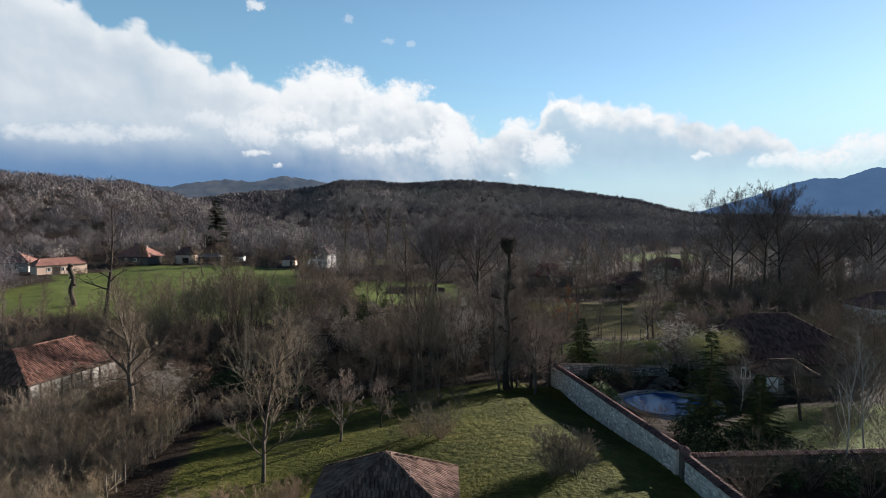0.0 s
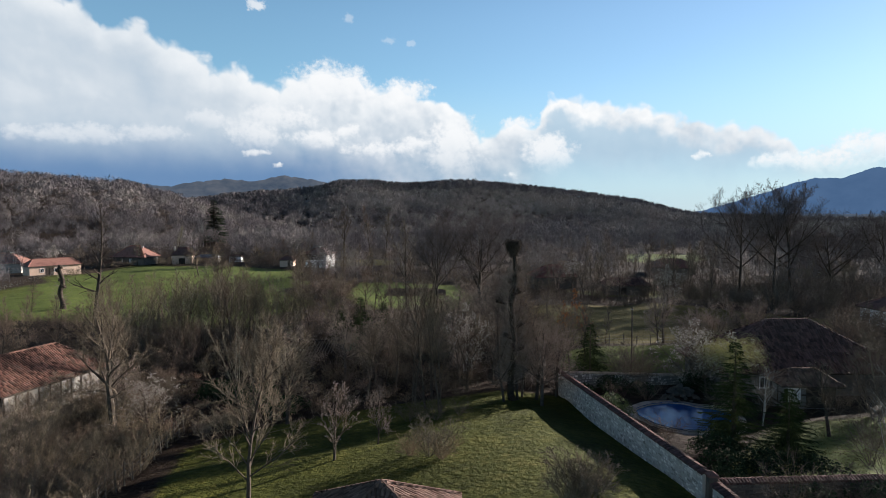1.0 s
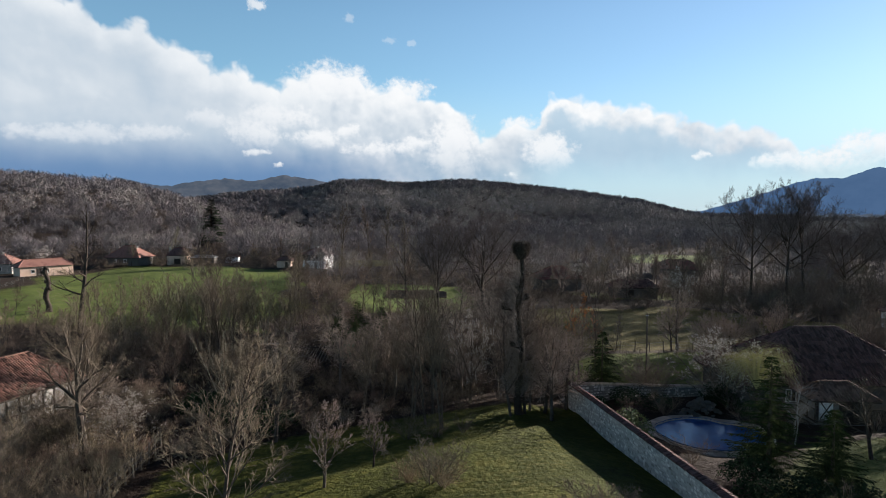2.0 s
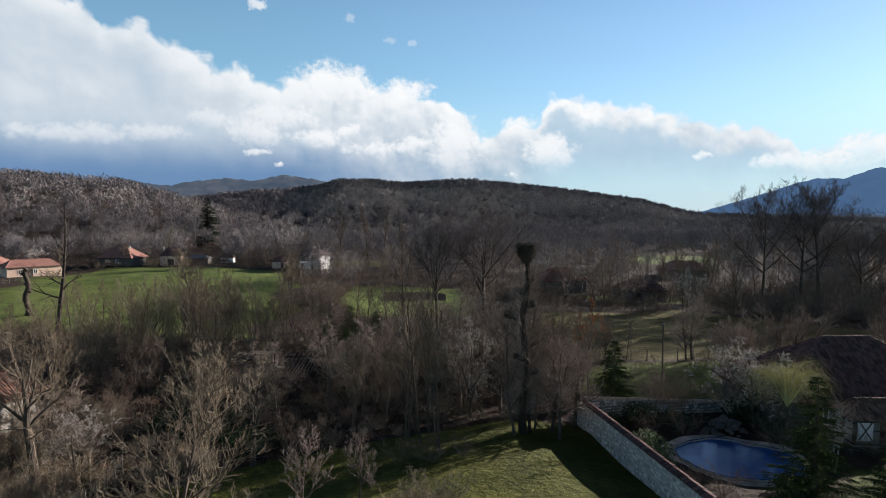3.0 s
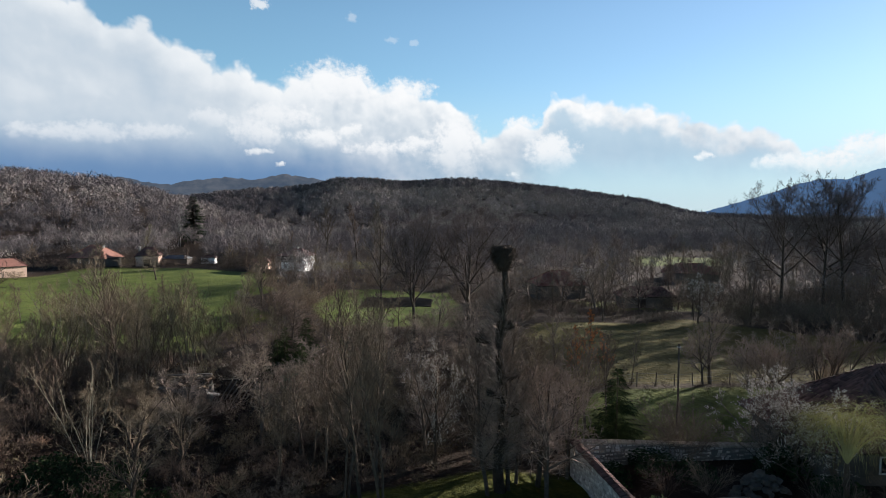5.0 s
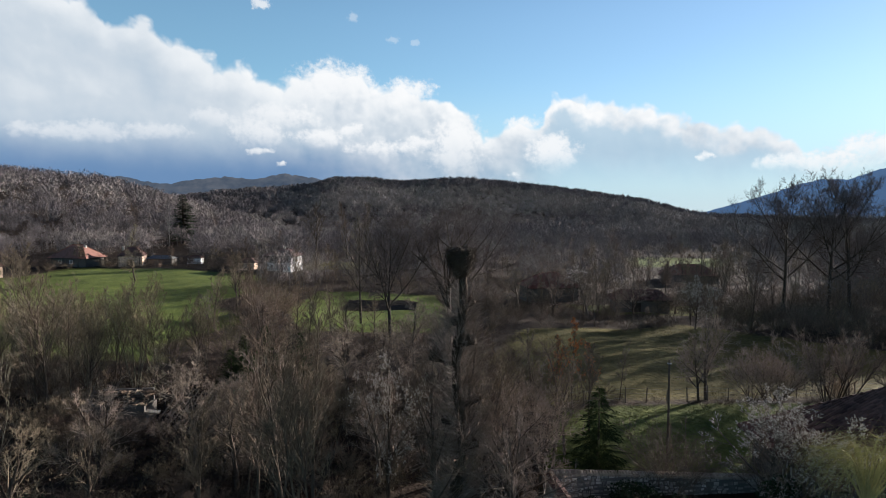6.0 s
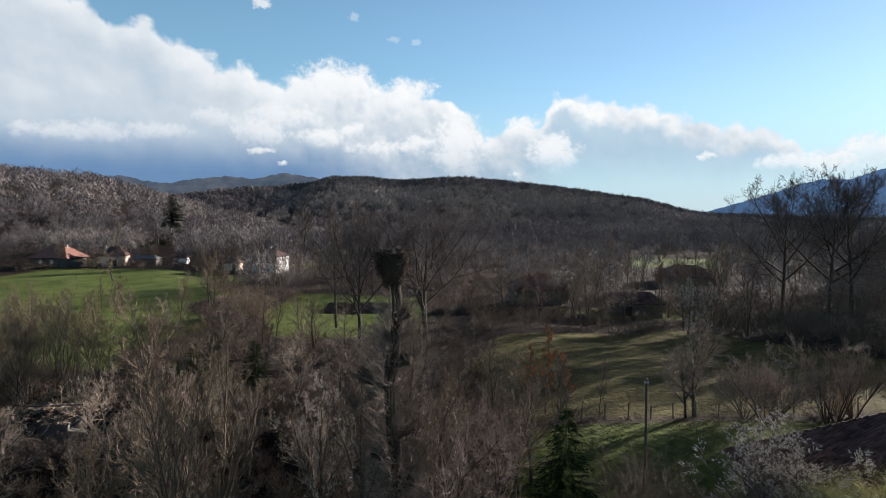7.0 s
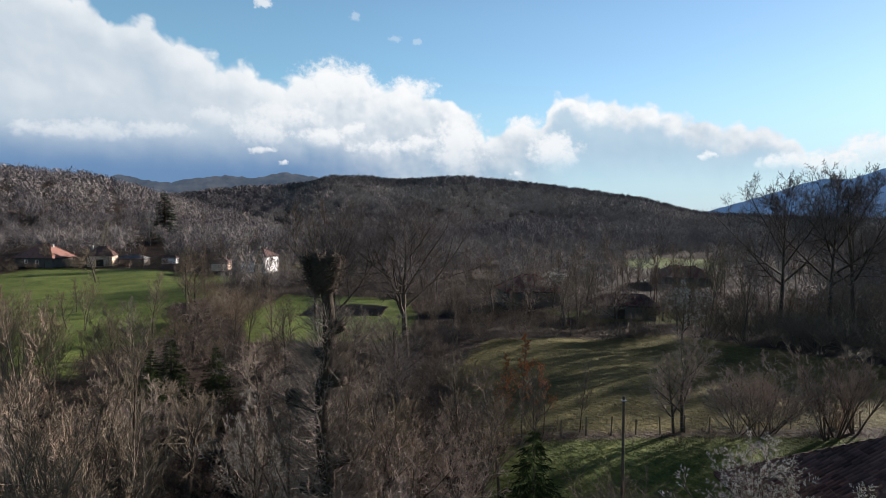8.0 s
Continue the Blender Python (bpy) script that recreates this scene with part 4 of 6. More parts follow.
for key, seed, h, w, text in (("spruce", 71, 9.0, 2.1, "dark green spruce with drooping boughs"), ("young_spruce", 72, 6.0, 1.7, "dark green young spruce in the garden"),
                              ("cypress", 73, 21.0, 3.2, "tall narrow dark green conifer by the far houses")):
    wood, leaf = conifer(seed, h, w, 1.0 if key == "cypress" else 1.1)
    KINDS[key] = dict(name="conifer_tree", label=text, category="conifer", group="conifers", used=None,
                      parts=[("trunk", wood.mesh("trunk", MAT_BARK), ""), ("crown", leaf.mesh("crown", MAT_NEEDLE if key == "cypress" else MAT_SPRUCE), "dark green needles")])

# single trees that stand out
for key, x, y, size, wide in (
        ("vase", -12.9, 42.7, 1.08, 1.4), ("broad", -29.6, 57.4, 1.3, 1.05), ("plum", -26.3, 57.0, 0.8, 1.5), ("plum", -27.8, 60.2, 0.78, 1.4), ("sapling", -8.6, 50.0, 1.02, 1.25), ("orchard", -5.6, 54.0, 0.62, 0.75),
        ("slim", -1.9, 64.9, 1.32, 1.0), ("ash", -0.3, 63.6, 1.1, 1.0), ("ash", -3.4, 66.8, 1.06, 1.05), ("mid4", -1.3, 68.5, 1.1, 0.9), ("ash", -5.6, 70.6, 0.85, 1.1), ("ash", -8.4, 68.0, 0.72, 1.1), ("slim", -6.8, 72.8, 0.75, 1.1), ("slim", 10.9, 74.3, 0.9, 1.0), ("orchard", 12.4, 76.6, 1.05, 1.0), ("orchard", 9.3, 74.0, 1.15, 1.0), ("orchard", 5.8, 75.4, 1.0, 0.95), ("orchard", 1.8, 75.5, 1.0, 1.0),
        ("young_spruce", 17.4, 75.6, 1.2, 1.35), ("spruce", -13.0, 98.0, 0.78, 1.8), ("spruce", -9.6, 100.0, 0.66, 1.9), ("spruce", -16.2, 100.6, 0.6, 1.9), ("young_spruce", -11.4, 96.6, 0.7, 1.8), ("spruce", 22.2, 49.8, 0.95, 1.6), ("young_spruce", 24.8, 47.0, 0.92, 1.6), ("spruce", -12.4, 93.4, 0.6, 2.2), ("spruce", -15.6, 95.0, 0.56, 2.2), ("willow", 29.2, 65.0, 1.1, 1.0), ("plum", 27.6, 71.8, 1.3, 1.15), ("plum", 30.2, 67.6, 1.15, 1.2), ("dome", 28.4, 72.8, 0.75, 1.1), ("plum", 28.6, 69.6, 1.1, 1.2), ("broad", 32.1, 53.7, 0.62, 1.0),
        ("orchard", 31.9, 91.6, 1.15, 0.95), ("orchard", 31.0, 91.2, 0.85, 0.9), ("dome", 37.6, 90.6, 1.2, 1.05), ("dome", 36.2, 91.2, 1.0, 1.0), ("dome", 39.0, 91.4, 1.05, 1.0), ("stems", 43.6, 90.3, 1.0, 1.1), ("stems", 42.4, 89.6, 0.8, 1.1), ("stems", 45.6, 91.2, 0.9, 1.2),
        ("mid4", 7.9, 68.8, 1.05, 1.25), ("mid0", 6.4, 67.6, 1.15, 1.05), ("mid3", 8.6, 70.2, 1.0, 1.1), ("mid0", -36.0, 157.0, 1.0, 1.2), ("clump", -31.0, 96.0, 1.1, 1.0), ("clump", -36.0, 94.0, 1.0, 1.0), ("clump", -26.5, 97.0, 1.0, 1.0), ("clump", -41.0, 97.0, 1.05, 1.1), ("broad", -8.0, 74.5, 0.72, 1.1), ("orchard", -12.0, 77.0, 1.15, 1.1), ("orchard", -17.5, 74.0, 0.95, 1.1), ("clump", -23.0, 71.0, 0.8, 1.1), ("broad", -4.0, 80.0, 0.75, 1.15),
        ("orchard", 10.2, 70.4, 1.2, 1.05), ("orchard", 12.8, 72.4, 1.1, 1.0), ("oak", 69.8, 147.0, 1.16, 0.85), ("oak", 75.4, 142.4, 1.2, 0.8), ("oak", 79.2, 142.0, 1.16, 0.85), ("old_oak", 89.0, 144.0, 1.05, 1.1), ("old_oak", 103.0, 146.0, 1.2, 1.0),
        ("lone", -62.0, 110.9, 1.05, 1.1), ("far0", -41.5, 256.7, 1.6, 1.0), ("far1", -31.8, 269.6, 1.45, 0.8), ("far1", -25.3, 269.6, 1.45, 0.8), ("old_oak", 7.3, 120.5, 1.2, 1.0), ("old_oak", -1.0, 116.0, 1.1, 0.72), ("far0", -8.2, 137.8, 1.3, 0.9), ("far0", -34.0, 150.0, 0.75, 1.1), ("far2", -37.5, 162.0, 0.8, 1.1),
        ("birch", 26.1, 38.9, 0.85, 0.9), ("birch", 30.4, 43.0, 0.95, 0.9), ("birch", 32.0, 40.4, 0.9, 0.9), ("plum", 2.65, 73.2, 1.6, 0.7), ("rusty", 18.6, 90.4, 1.05, 1.0), ("rusty", 20.4, 91.0, 0.75, 1.0), ("slim", 23.4, 91.3, 0.5, 0.9), ("rusty", 17.2, 91.0, 0.85, 0.9),
        ("plum", 46.5, 130.0, 1.4, 0.9), ("birch", 105.6, 288.0, 1.0, 0.6), ("birch", 108.4, 290.0, 0.95, 0.6), ("birch", -129.0, 331.0, 2.1, 0.7), ("cypress", -127.0, 342.0, 1.15, 2.2), ("far2", -118.0, 238.0, 0.7, 1.2), ("far2", -98.0, 240.0, 0.6, 1.2), ("far0", -90.0, 246.0, 0.55, 1.2), ("domed", -108.0, 238.0, 0.9, 1.3), ("domed", -84.0, 246.0, 1.0, 1.3), ("far2", -74.0, 244.0, 0.65, 1.2), ("domed", -70.0, 238.0, 1.1, 1.3), ("far0", -64.0, 246.0, 0.7, 1.1), ("far1", -54.0, 250.0, 0.8, 1.0), ("domed", -126.0, 232.0, 1.0, 1.3), ("far2", -136.0, 232.0, 0.7, 1.2), ("domed", -118.0, 198.0, 0.7, 1.3), ("far1", -113.0, 262.0, 0.9, 1.0), ("domed", -25.6, 83.4, 0.7, 1.1), ("orchard", 10.4, 67.6, 1.2, 1.0), ("domed", -22.6, 81.6, 0.62, 1.1), ("domed", -24.8, 81.0, 0.55, 1.1), ("shrub2", -20.0, 81.4, 0.6, 1.2), ("domed", -30.8, 58.5, 0.9, 1.0), ("domed", -32.4, 60.6, 0.95, 1.0), ("dome", -29.4, 60.8, 0.8, 1.0), ("domed", -33.4, 57.0, 0.75, 1.0), ("birch", 28.8, 58.0, 0.5, 1.5), ("birch", 30.0, 60.2, 0.45, 1.5), ("domed", -36.4, 64.0, 1.0, 1.1), ("dome", -35.4, 66.6, 1.0, 1.1), ("domed", -38.0, 61.4, 0.95, 1.1), ("domed", -35.6, 58.6, 0.75, 1.1), ("dome", -37.6, 56.4, 0.7, 1.1), ("domed", -34.2, 61.6, 0.75, 1.1), ("domed", -39.5, 54.0, 0.7, 1.1), ("domed", -36.8, 60.5, 0.65, 1.1), ("domed", -19.2, 83.0, 0.62, 1.1), ("dome", -17.0, 82.6, 0.5, 1.1), ("shrub2", -22.6, 83.2, 0.5, 1.1), ("domed", -26.4, 87.5, 0.85, 1.1), ("orchard", 24.0, 162.0, 0.8, 1.2), ("orchard", 36.0, 150.0, 0.7, 1.2), ("domed", 46.5, 147.0, 0.9, 1.2), ("domed", 26.0, 158.0, 0.8, 1.2), ("orchard", 50.0, 148.0, 0.9, 1.2), ("orchard", -8.2, 80.6, 1.1, 1.2), ("broad", -6.0, 86.4, 0.7, 1.2), ("slim", -27.8, 88.2, 0.9, 1.1), ("vase", -29.4, 87.0, 1.36, 1.05), ("vase", -35.9, 69.3, 1.0, 1.1), ("vase", -35.2, 95.0, 0.95, 1.1), ("forked", -33.0, 99.0, 0.9, 1.1), ("slim", -21.4, 90.0, 0.55, 1.2), ("slim", -40.6, 113.8, 0.75, 1.1), ("slim", -42.2, 112.6, 0.7, 1.1), ("slim", -55.0, 120.0, 0.7, 1.1), ("slim", -52.6, 117.0, 0.65, 1.1), ("mid1", -13.4, 121.0, 0.8, 1.0), ("mid4", -47.0, 128.0, 0.6, 1.2), ("mid4", -60.0, 140.0, 0.55, 1.2), ("slim", -62.0, 124.0, 0.7, 1.2), ("mid1", -70.0, 131.0, 0.6, 1.1), ("mid0", -48.0, 138.0, 0.6, 1.2), ("mid4", -55.0, 152.0, 0.5, 1.2), ("slim", -82.0, 124.0, 0.6, 1.2), ("mid0", -66.0, 117.0, 0.55, 1.2), ("slim", -50.0, 124.0, 0.75, 1.2), ("slim", -45.0, 119.0, 0.7, 1.2),
        ("hazel", -28.0, 104.0, 0.95, 1.0), ("hazel", -22.5, 106.0, 0.85, 1.0), ("hazel", -35.0, 109.0, 0.95, 1.0), ("hazel", -26.0, 112.0, 0.8, 1.0), ("hazel", -18.5, 103.0, 0.75, 1.0), ("hazel", -30.4, 99.8, 1.0, 1.0), ("hazel", -39.3, 113.0, 0.86, 1.0), ("hazel", -44.2, 109.0, 0.95, 1.0), ("hazel", -48.4, 112.0, 0.88, 1.0), ("hazel", -53.2, 113.6, 0.92, 0.9), ("hazel", -36.2, 104.0, 0.95, 1.05), ("hazel", -42.0, 100.0, 0.9, 1.1),
        ("hazel", -33.0, 96.6, 1.0, 1.0), ("hazel", -46.0, 93.6, 0.7, 1.2), ("hazel", -58.0, 110.0, 0.85, 1.0), ("hazel", -27.4, 92.4, 0.95, 1.0), ("hazel", -38.4, 90.6, 1.05, 1.05), ("hazel", -31.6, 108.6, 0.8, 1.1), ("hazel", -44.6, 137.0, 0.85, 1.1), ("hazel", -23.6, 97.6, 0.75, 1.1),
        ("hazel", -35.0, 82.0, 0.95, 1.1), ("hazel", -41.2, 84.0, 1.0, 1.0), ("broad", -15.4, 69.4, 0.6, 1.2), ("plum", -135.0, 214.0, 1.5, 0.9), ("plum", -63.0, 262.0, 1.8, 0.8), ("broad", -78.8, 199.2, 0.9, 1.0), ("broad", -15.0, 61.0, 0.9, 1.0), ("orchard", -20.0, 119.0, 1.0, 1.2), ("broad", -6.4, 113.0, 0.75, 1.2), ("orchard", 2.6, 108.0, 1.1, 1.2), ("orchard", 6.8, 104.0, 1.1, 1.2), ("broad", -1.0, 101.0, 0.75, 1.2), ("orchard", -3.4, 93.0, 1.1, 1.2), ("orchard", 1.4, 88.6, 1.15, 1.2), ("broad", 4.6, 83.0, 0.75, 1.2), ("plum", 33.0, 160.0, 1.3, 1.2), ("broad", 40.0, 163.0, 1.0, 1.2), ("broad", 32.0, 141.0, 0.85, 1.3), ("orchard", 26.4, 146.0, 1.2, 1.3), ("orchard", 39.6, 139.6, 1.0, 1.3), ("broad", 52.0, 141.6, 0.8, 1.3), ("broad", 21.0, 153.0, 0.9, 1.3),
        ("mid1", 14.5, 77.5, 0.8, 1.1), ("mid3", 16.0, 80.5, 0.85, 1.1), ("mid0", 11.5, 78.0, 0.95, 1.1), ("mid4", 13.2, 80.5, 0.8, 1.2), ("mid1", 18.5, 83.0, 0.7, 1.1), ("mid3", 8.8, 79.5, 0.9, 1.2), ("forked", 44.0, 64.0, 0.9, 1.2), ("mid2", 47.0, 66.0, 1.2, 1.2), ("mid2", 39.5, 58.5, 0.9, 1.2)):
    plant(key, x, y, size, wide=wide)

WATER, HOUSES = (23.5, 61.6), [(-20.5, 86.2, 4.5), (-13.7, 92.6, 2.0), (-24, 72, 6), (-3.4, 35.4, 7), (-43, 66, 10), (40, 75, 15), (36.5, 66, 7), (-128, 201, 12), (-46, 226, 17), (-58, 228, 8), (29, 166, 10), (43.5, 149, 8), (77, 102, 9), (77, 95, 7), (76, 207, 13)]
taken = []


def free(x, y, gap, openness=0.35, walls=True):
    if any(float(inside(x, y, o, 0.5)) > openness for o in OPEN + YARDS[2:]):
        return False
    if any(math.hypot(x - hx, y - hy) < hr for hx, hy, hr in HOUSES):
        return False
    if any(abs(x - tx) < gap and abs(y - ty) < gap for tx, ty in taken):
        return False
    taken.append((x, y))
    return True


def scatter(seed, count, box, keys, sizes, gap, wide=(0.85, 1.2), openness=0.35):
    rnd = random.Random(seed)
    x0, x1, y0, y1 = box
    made = 0
    for _ in range(count * 6):
        x, y = rnd.uniform(x0, x1), rnd.uniform(y0, y1)
        key, s, w = rnd.choice(keys), rnd.uniform(*sizes), rnd.uniform(*wide)
        if abs(x) > 0.78 * y + 8 or not free(x, y, gap, openness):
            continue
        plant(key, x, y, s, rnd.uniform(0, 360), w)
        made += 1
        if made == count:
            break


MID = ["mid0", "mid1", "mid2", "mid3", "mid4"]
SHRUB = ["shrub0", "shrub1", "shrub2", "shrub3"]
scatter(1, 60, (-44, -24, 24, 56), SHRUB, (0.8, 1.2), 1.4)                       # brush by the left house
scatter(2, 10, (-17, -10, 33, 40), ["shrub0", "shrub3"], (0.6, 0.9), 1.2, openness=2.0)
DOME = ["dome", "domed", "domed", "orchard"]
scatter(3, 14, (-48, -26, 78, 98), ["mid0", "mid1", "mid2", "domed", "slim"], (0.6, 0.95), 3.2)   # grove beside the ruin
scatter(33, 16, (-48, -26, 60, 98), ["domed", "shrub2", "shrub1"], (0.55, 0.95), 2.6)
scatter(34, 12, (-13.5, 4, 78, 95), DOME, (0.55, 0.9), 3.0)                      # thorn bushes between ruin and nest tree
scatter(35, 40, (-26, 4, 70, 97), ["shrub0", "shrub1", "shrub2", "domed"], (0.45, 0.85), 1.9)
scatter(39, 34, (-34, -4, 57, 76), ["shrub0", "shrub1", "shrub3", "domed"], (0.4, 0.75), 1.8)
scatter(36, 13, (2, 15, 82, 118), DOME, (0.7, 1.15), 3.4)
scatter(37, 12, (-30, -2, 105, 124), ["mid0", "mid2", "mid3", "dome"], (0.5, 0.8), 3.4)
scatter(38, 12, (-29, -16, 136, 150), ["dome", "domed", "mid2"], (0.75, 1.1), 3.2)   # brown copse beside the glade
scatter(7, 12, (-70, -46, 70, 108), MID, (0.55, 0.85), 4.0)
scatter(8, 40, (-62, 60, 112, 200), MID, (0.55, 0.95), 4.0)
scatter(9, 50, (46, 120, 84, 190), MID, (0.65, 1.05), 3.6)
scatter(11, 30, (42, 100, 70, 130), SHRUB, (1.0, 1.7), 2.6)
thicket("brush", "dense dry brown brush beside the long house", 21, 150, (-46, -23.5, 24, 58), ["bush0", "bush1"], (0.6, 1.1), 0.9, "brush", material=MAT_BRUSH)
thicket("thicket", "dense tangle of bare saplings and thorn bushes", 22, 260, (-50, 15, 58, 104), ["bush0", "bush1"], (0.35, 0.8), 1.2, "thicket")
thicket("thicket", "dense bare bushes along the field edge", 23, 90, (-110, -48, 66, 124), ["bush0", "bush1"], (0.6, 1.0), 1.5, "thicket")
thicket("thicket", "dense dark bare bushes among the oaks", 24, 210, (50, 130, 84, 168), ["bush0", "bush1"], (1.1, 2.0), 1.7, "thicket")
thicket("thicket", "bare bushes between the glades", 25, 170, (-64, 48, 112, 210), ["bush0", "bush1"], (0.7, 1.4), 2.0, "thicket")
thicket("copse", "bare grey-brown trees of the valley floor", 26, 60, (-66, 60, 168, 270), ["plain0", "plain1"], (0.4, 0.75), 3.5, "woods")
thicket("copse", "bare trees behind the old oaks", 27, 70, (50, 210, 120, 275), ["plain0", "plain1"], (0.5, 0.9), 3.5, "woods")
thicket("hedge", "bare brown hedge and brambles between the meadow and the houses", 28, 120, (8, 78, 128, 168), ["bush0", "bush1"], (0.6, 1.1), 1.4, "hedge", openness=2.0)
thicket("hedge", "bare bushes round the village gardens", 31, 130, (-150, -40, 226, 262), ["bush0", "bush1"], (0.5, 1.1), 2.0, "hedge", openness=0.8)
thicket("hedge", "low bare hedge at the edge of the field", 29, 60, (-70, -34, 106, 114), ["bush0", "bush1"], (0.4, 0.7), 1.2, "hedge", openness=0.6)
thicket("brambles", "low reddish brambles and leaf litter along the meadow fence", 30, 70, (15, 62, 88.8, 91.6), ["bush0", "bush1"], (0.14, 0.3), 0.35, "brambles", openness=2.0)
for x, y, key, s in ((8.0, 39.6, "domed", 0.74), (8.8, 40.2, "shrub3", 1.2), (7.2, 38.6, "shrub3", 1.1), (8.6, 38.4, "domed", 0.66), (22.3, 73.8, "shrub2", 1.2), (21.6, 74.4, "shrub1", 1.5), (23.0, 74.6, "shrub1", 1.5), (18.6, 67.6, "shrub1", 0.8), (21.5, 67.6, "shrub1", 0.9), (16.6, 64.4, "shrub0", 0.7), (17.2, 56.0, "shrub0", 0.7), (18.4, 53.4, "shrub1", 0.7),
                        (27.6, 63.2, "shrub1", 1.0), (31.0, 62.0, "shrub2", 0.9), (34.0, 61.4, "shrub1", 0.7), (38.0, 61.6, "shrub2", 0.8), (41.5, 62.0, "shrub2", 1.3), (44.5, 61.0, "shrub2", 1.5), (42.5, 57.5, "shrub2", 1.3),
                        (33.2, 50.0, "shrub1", 0.7), (36.0, 52.0, "shrub2", 1.0), (30.5, 46.5, "shrub2", 0.9), (33.5, 44.0, "shrub2", 1.1),
                        (20.0, 37.8, "shrub2", 0.9), (23.0, 37.6, "shrub1", 1.0), (26.5, 37.0, "shrub2", 1.0), (30.0, 38.2, "shrub2", 1.1), (18.5, 36.0, "shrub1", 0.8), (-1.2, 48.7, "domed", 0.75), (-0.2, 48.0, "shrub3", 1.0), (-2.6, 49.4, "shrub3", 0.9), (-3.4, 60.5, "shrub1", 0.8), (-0.8, 60.8, "shrub1", 0.75), (1.5, 62.0, "shrub1", 0.6)):
    plant(key, x, y, s)


def broom(seed, spots, heights, width, spikes, thick, material, tones, long=0.05):
    """Far woods: a domed crown of many short twigs at each spot, all in one mesh; one tone for each tree."""
    rng = np.random.default_rng(seed)
    n = len(spots)
    m = n * spikes
    base = np.repeat(spots, spikes, 0)
    h = np.repeat(heights, spikes)[:, None]
    wide = np.repeat(rng.uniform(0.75, 1.3, n), spikes)[:, None] * width
    out = rng.normal(size=(m, 3))
    out /= np.linalg.norm(out, axis=1, keepdims=True)
    out[:, 2] = np.where(out[:, 2] < -0.35, -out[:, 2], out[:, 2])
    far = rng.uniform(0.4, 1.0, m)[:, None] ** 0.5
    up = np.array([0, 0, 1.0])
    mid = base + out * far * np.concatenate([wide, wide, np.full_like(wide, 0.5)], 1) * h + up * h * 0.45
    way = (out * 0.3 + rng.normal(0, 0.6, (m, 3)) + up * 0.5) * h * long
    stem = rng.uniform(0, 1, m)[:, None] < 0.012
    foot = np.where(stem, base + out * [0.1, 0.1, 0.0] * h, mid - way)
    tip = np.where(stem, base + out * [0.15, 0.15, 0.0] * h + up * h * 0.75, mid + way)
    side = np.cross(out + rng.normal(0, 0.16, (m, 3)), tip - foot)
    side *= (np.where(stem, 0.4, 1.0) * thick * h * rng.uniform(0.6, 1.3, m)[:, None]) / np.maximum(1e-6, np.linalg.norm(side, axis=1, keepdims=True))
    verts = np.stack([foot + side, foot - side, tip], 1).reshape(-1, 3)
    me = arrays("far_woods", verts, np.arange(m * 3).reshape(-1, 3), material)
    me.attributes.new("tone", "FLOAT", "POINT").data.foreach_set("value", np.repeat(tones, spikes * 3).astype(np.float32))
    return me


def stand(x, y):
    """Tone of the woods by place: darker on the upper slope of the long hill, paler below that, mixed elsewhere."""
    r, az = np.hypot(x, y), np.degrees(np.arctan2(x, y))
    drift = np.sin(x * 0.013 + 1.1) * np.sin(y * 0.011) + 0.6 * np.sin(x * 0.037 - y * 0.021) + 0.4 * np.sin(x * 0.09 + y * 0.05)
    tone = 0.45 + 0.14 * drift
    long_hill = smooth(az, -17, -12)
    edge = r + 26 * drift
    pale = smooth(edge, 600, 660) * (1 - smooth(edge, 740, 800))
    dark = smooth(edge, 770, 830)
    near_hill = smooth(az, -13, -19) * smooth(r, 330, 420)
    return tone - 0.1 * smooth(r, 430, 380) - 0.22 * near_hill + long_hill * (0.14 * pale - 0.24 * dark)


def woods():
    rng = np.random.default_rng(5)
    for r0, r1, count, spikes, thick, text in ((160, 265, 280, 420, 0.0045, "bare brown trees scattered over the valley floor"), (250, 430, 1700, 220, 0.0075, "brown bare woods on the valley floor"), (400, 720, 6000, 70, 0.024, "bare grey-brown woods at the foot of the hills"),
                                               (640, 990, 9500, 44, 0.046, "bare woods covering the long hill")):
        az = np.radians(rng.uniform(-41, 41, count))
        r = r0 + (r1 - r0) * rng.uniform(0, 1, count) ** 0.8
        x, y = r * np.sin(az), r * np.cos(az)
        keep = ~((np.abs(np.degrees(az) + 20.4) < 1.5) & (r < 350))
        for o in OPEN + YARDS + [STUBBLE]:
            keep &= inside(x, y, o, 1.0) < 0.5
        if r0 < 300:
            keep &= np.array([all(math.hypot(px - hx, py - hy) > hr + 4 for hx, hy, hr in HOUSES) for px, py in zip(x, y)])
        x, y = x[keep], y[keep]
        spots = np.stack([x, y, ground_z(x, y) - 0.3], 1)
        heights = rng.uniform(5.5, 12.5, len(x)) * (1 + 0.2 * np.sin(x * 0.02) * np.sin(y * 0.017))
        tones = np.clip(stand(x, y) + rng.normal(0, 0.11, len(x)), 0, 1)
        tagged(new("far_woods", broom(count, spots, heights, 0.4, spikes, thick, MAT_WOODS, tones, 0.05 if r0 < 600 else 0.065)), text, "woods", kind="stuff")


woods()


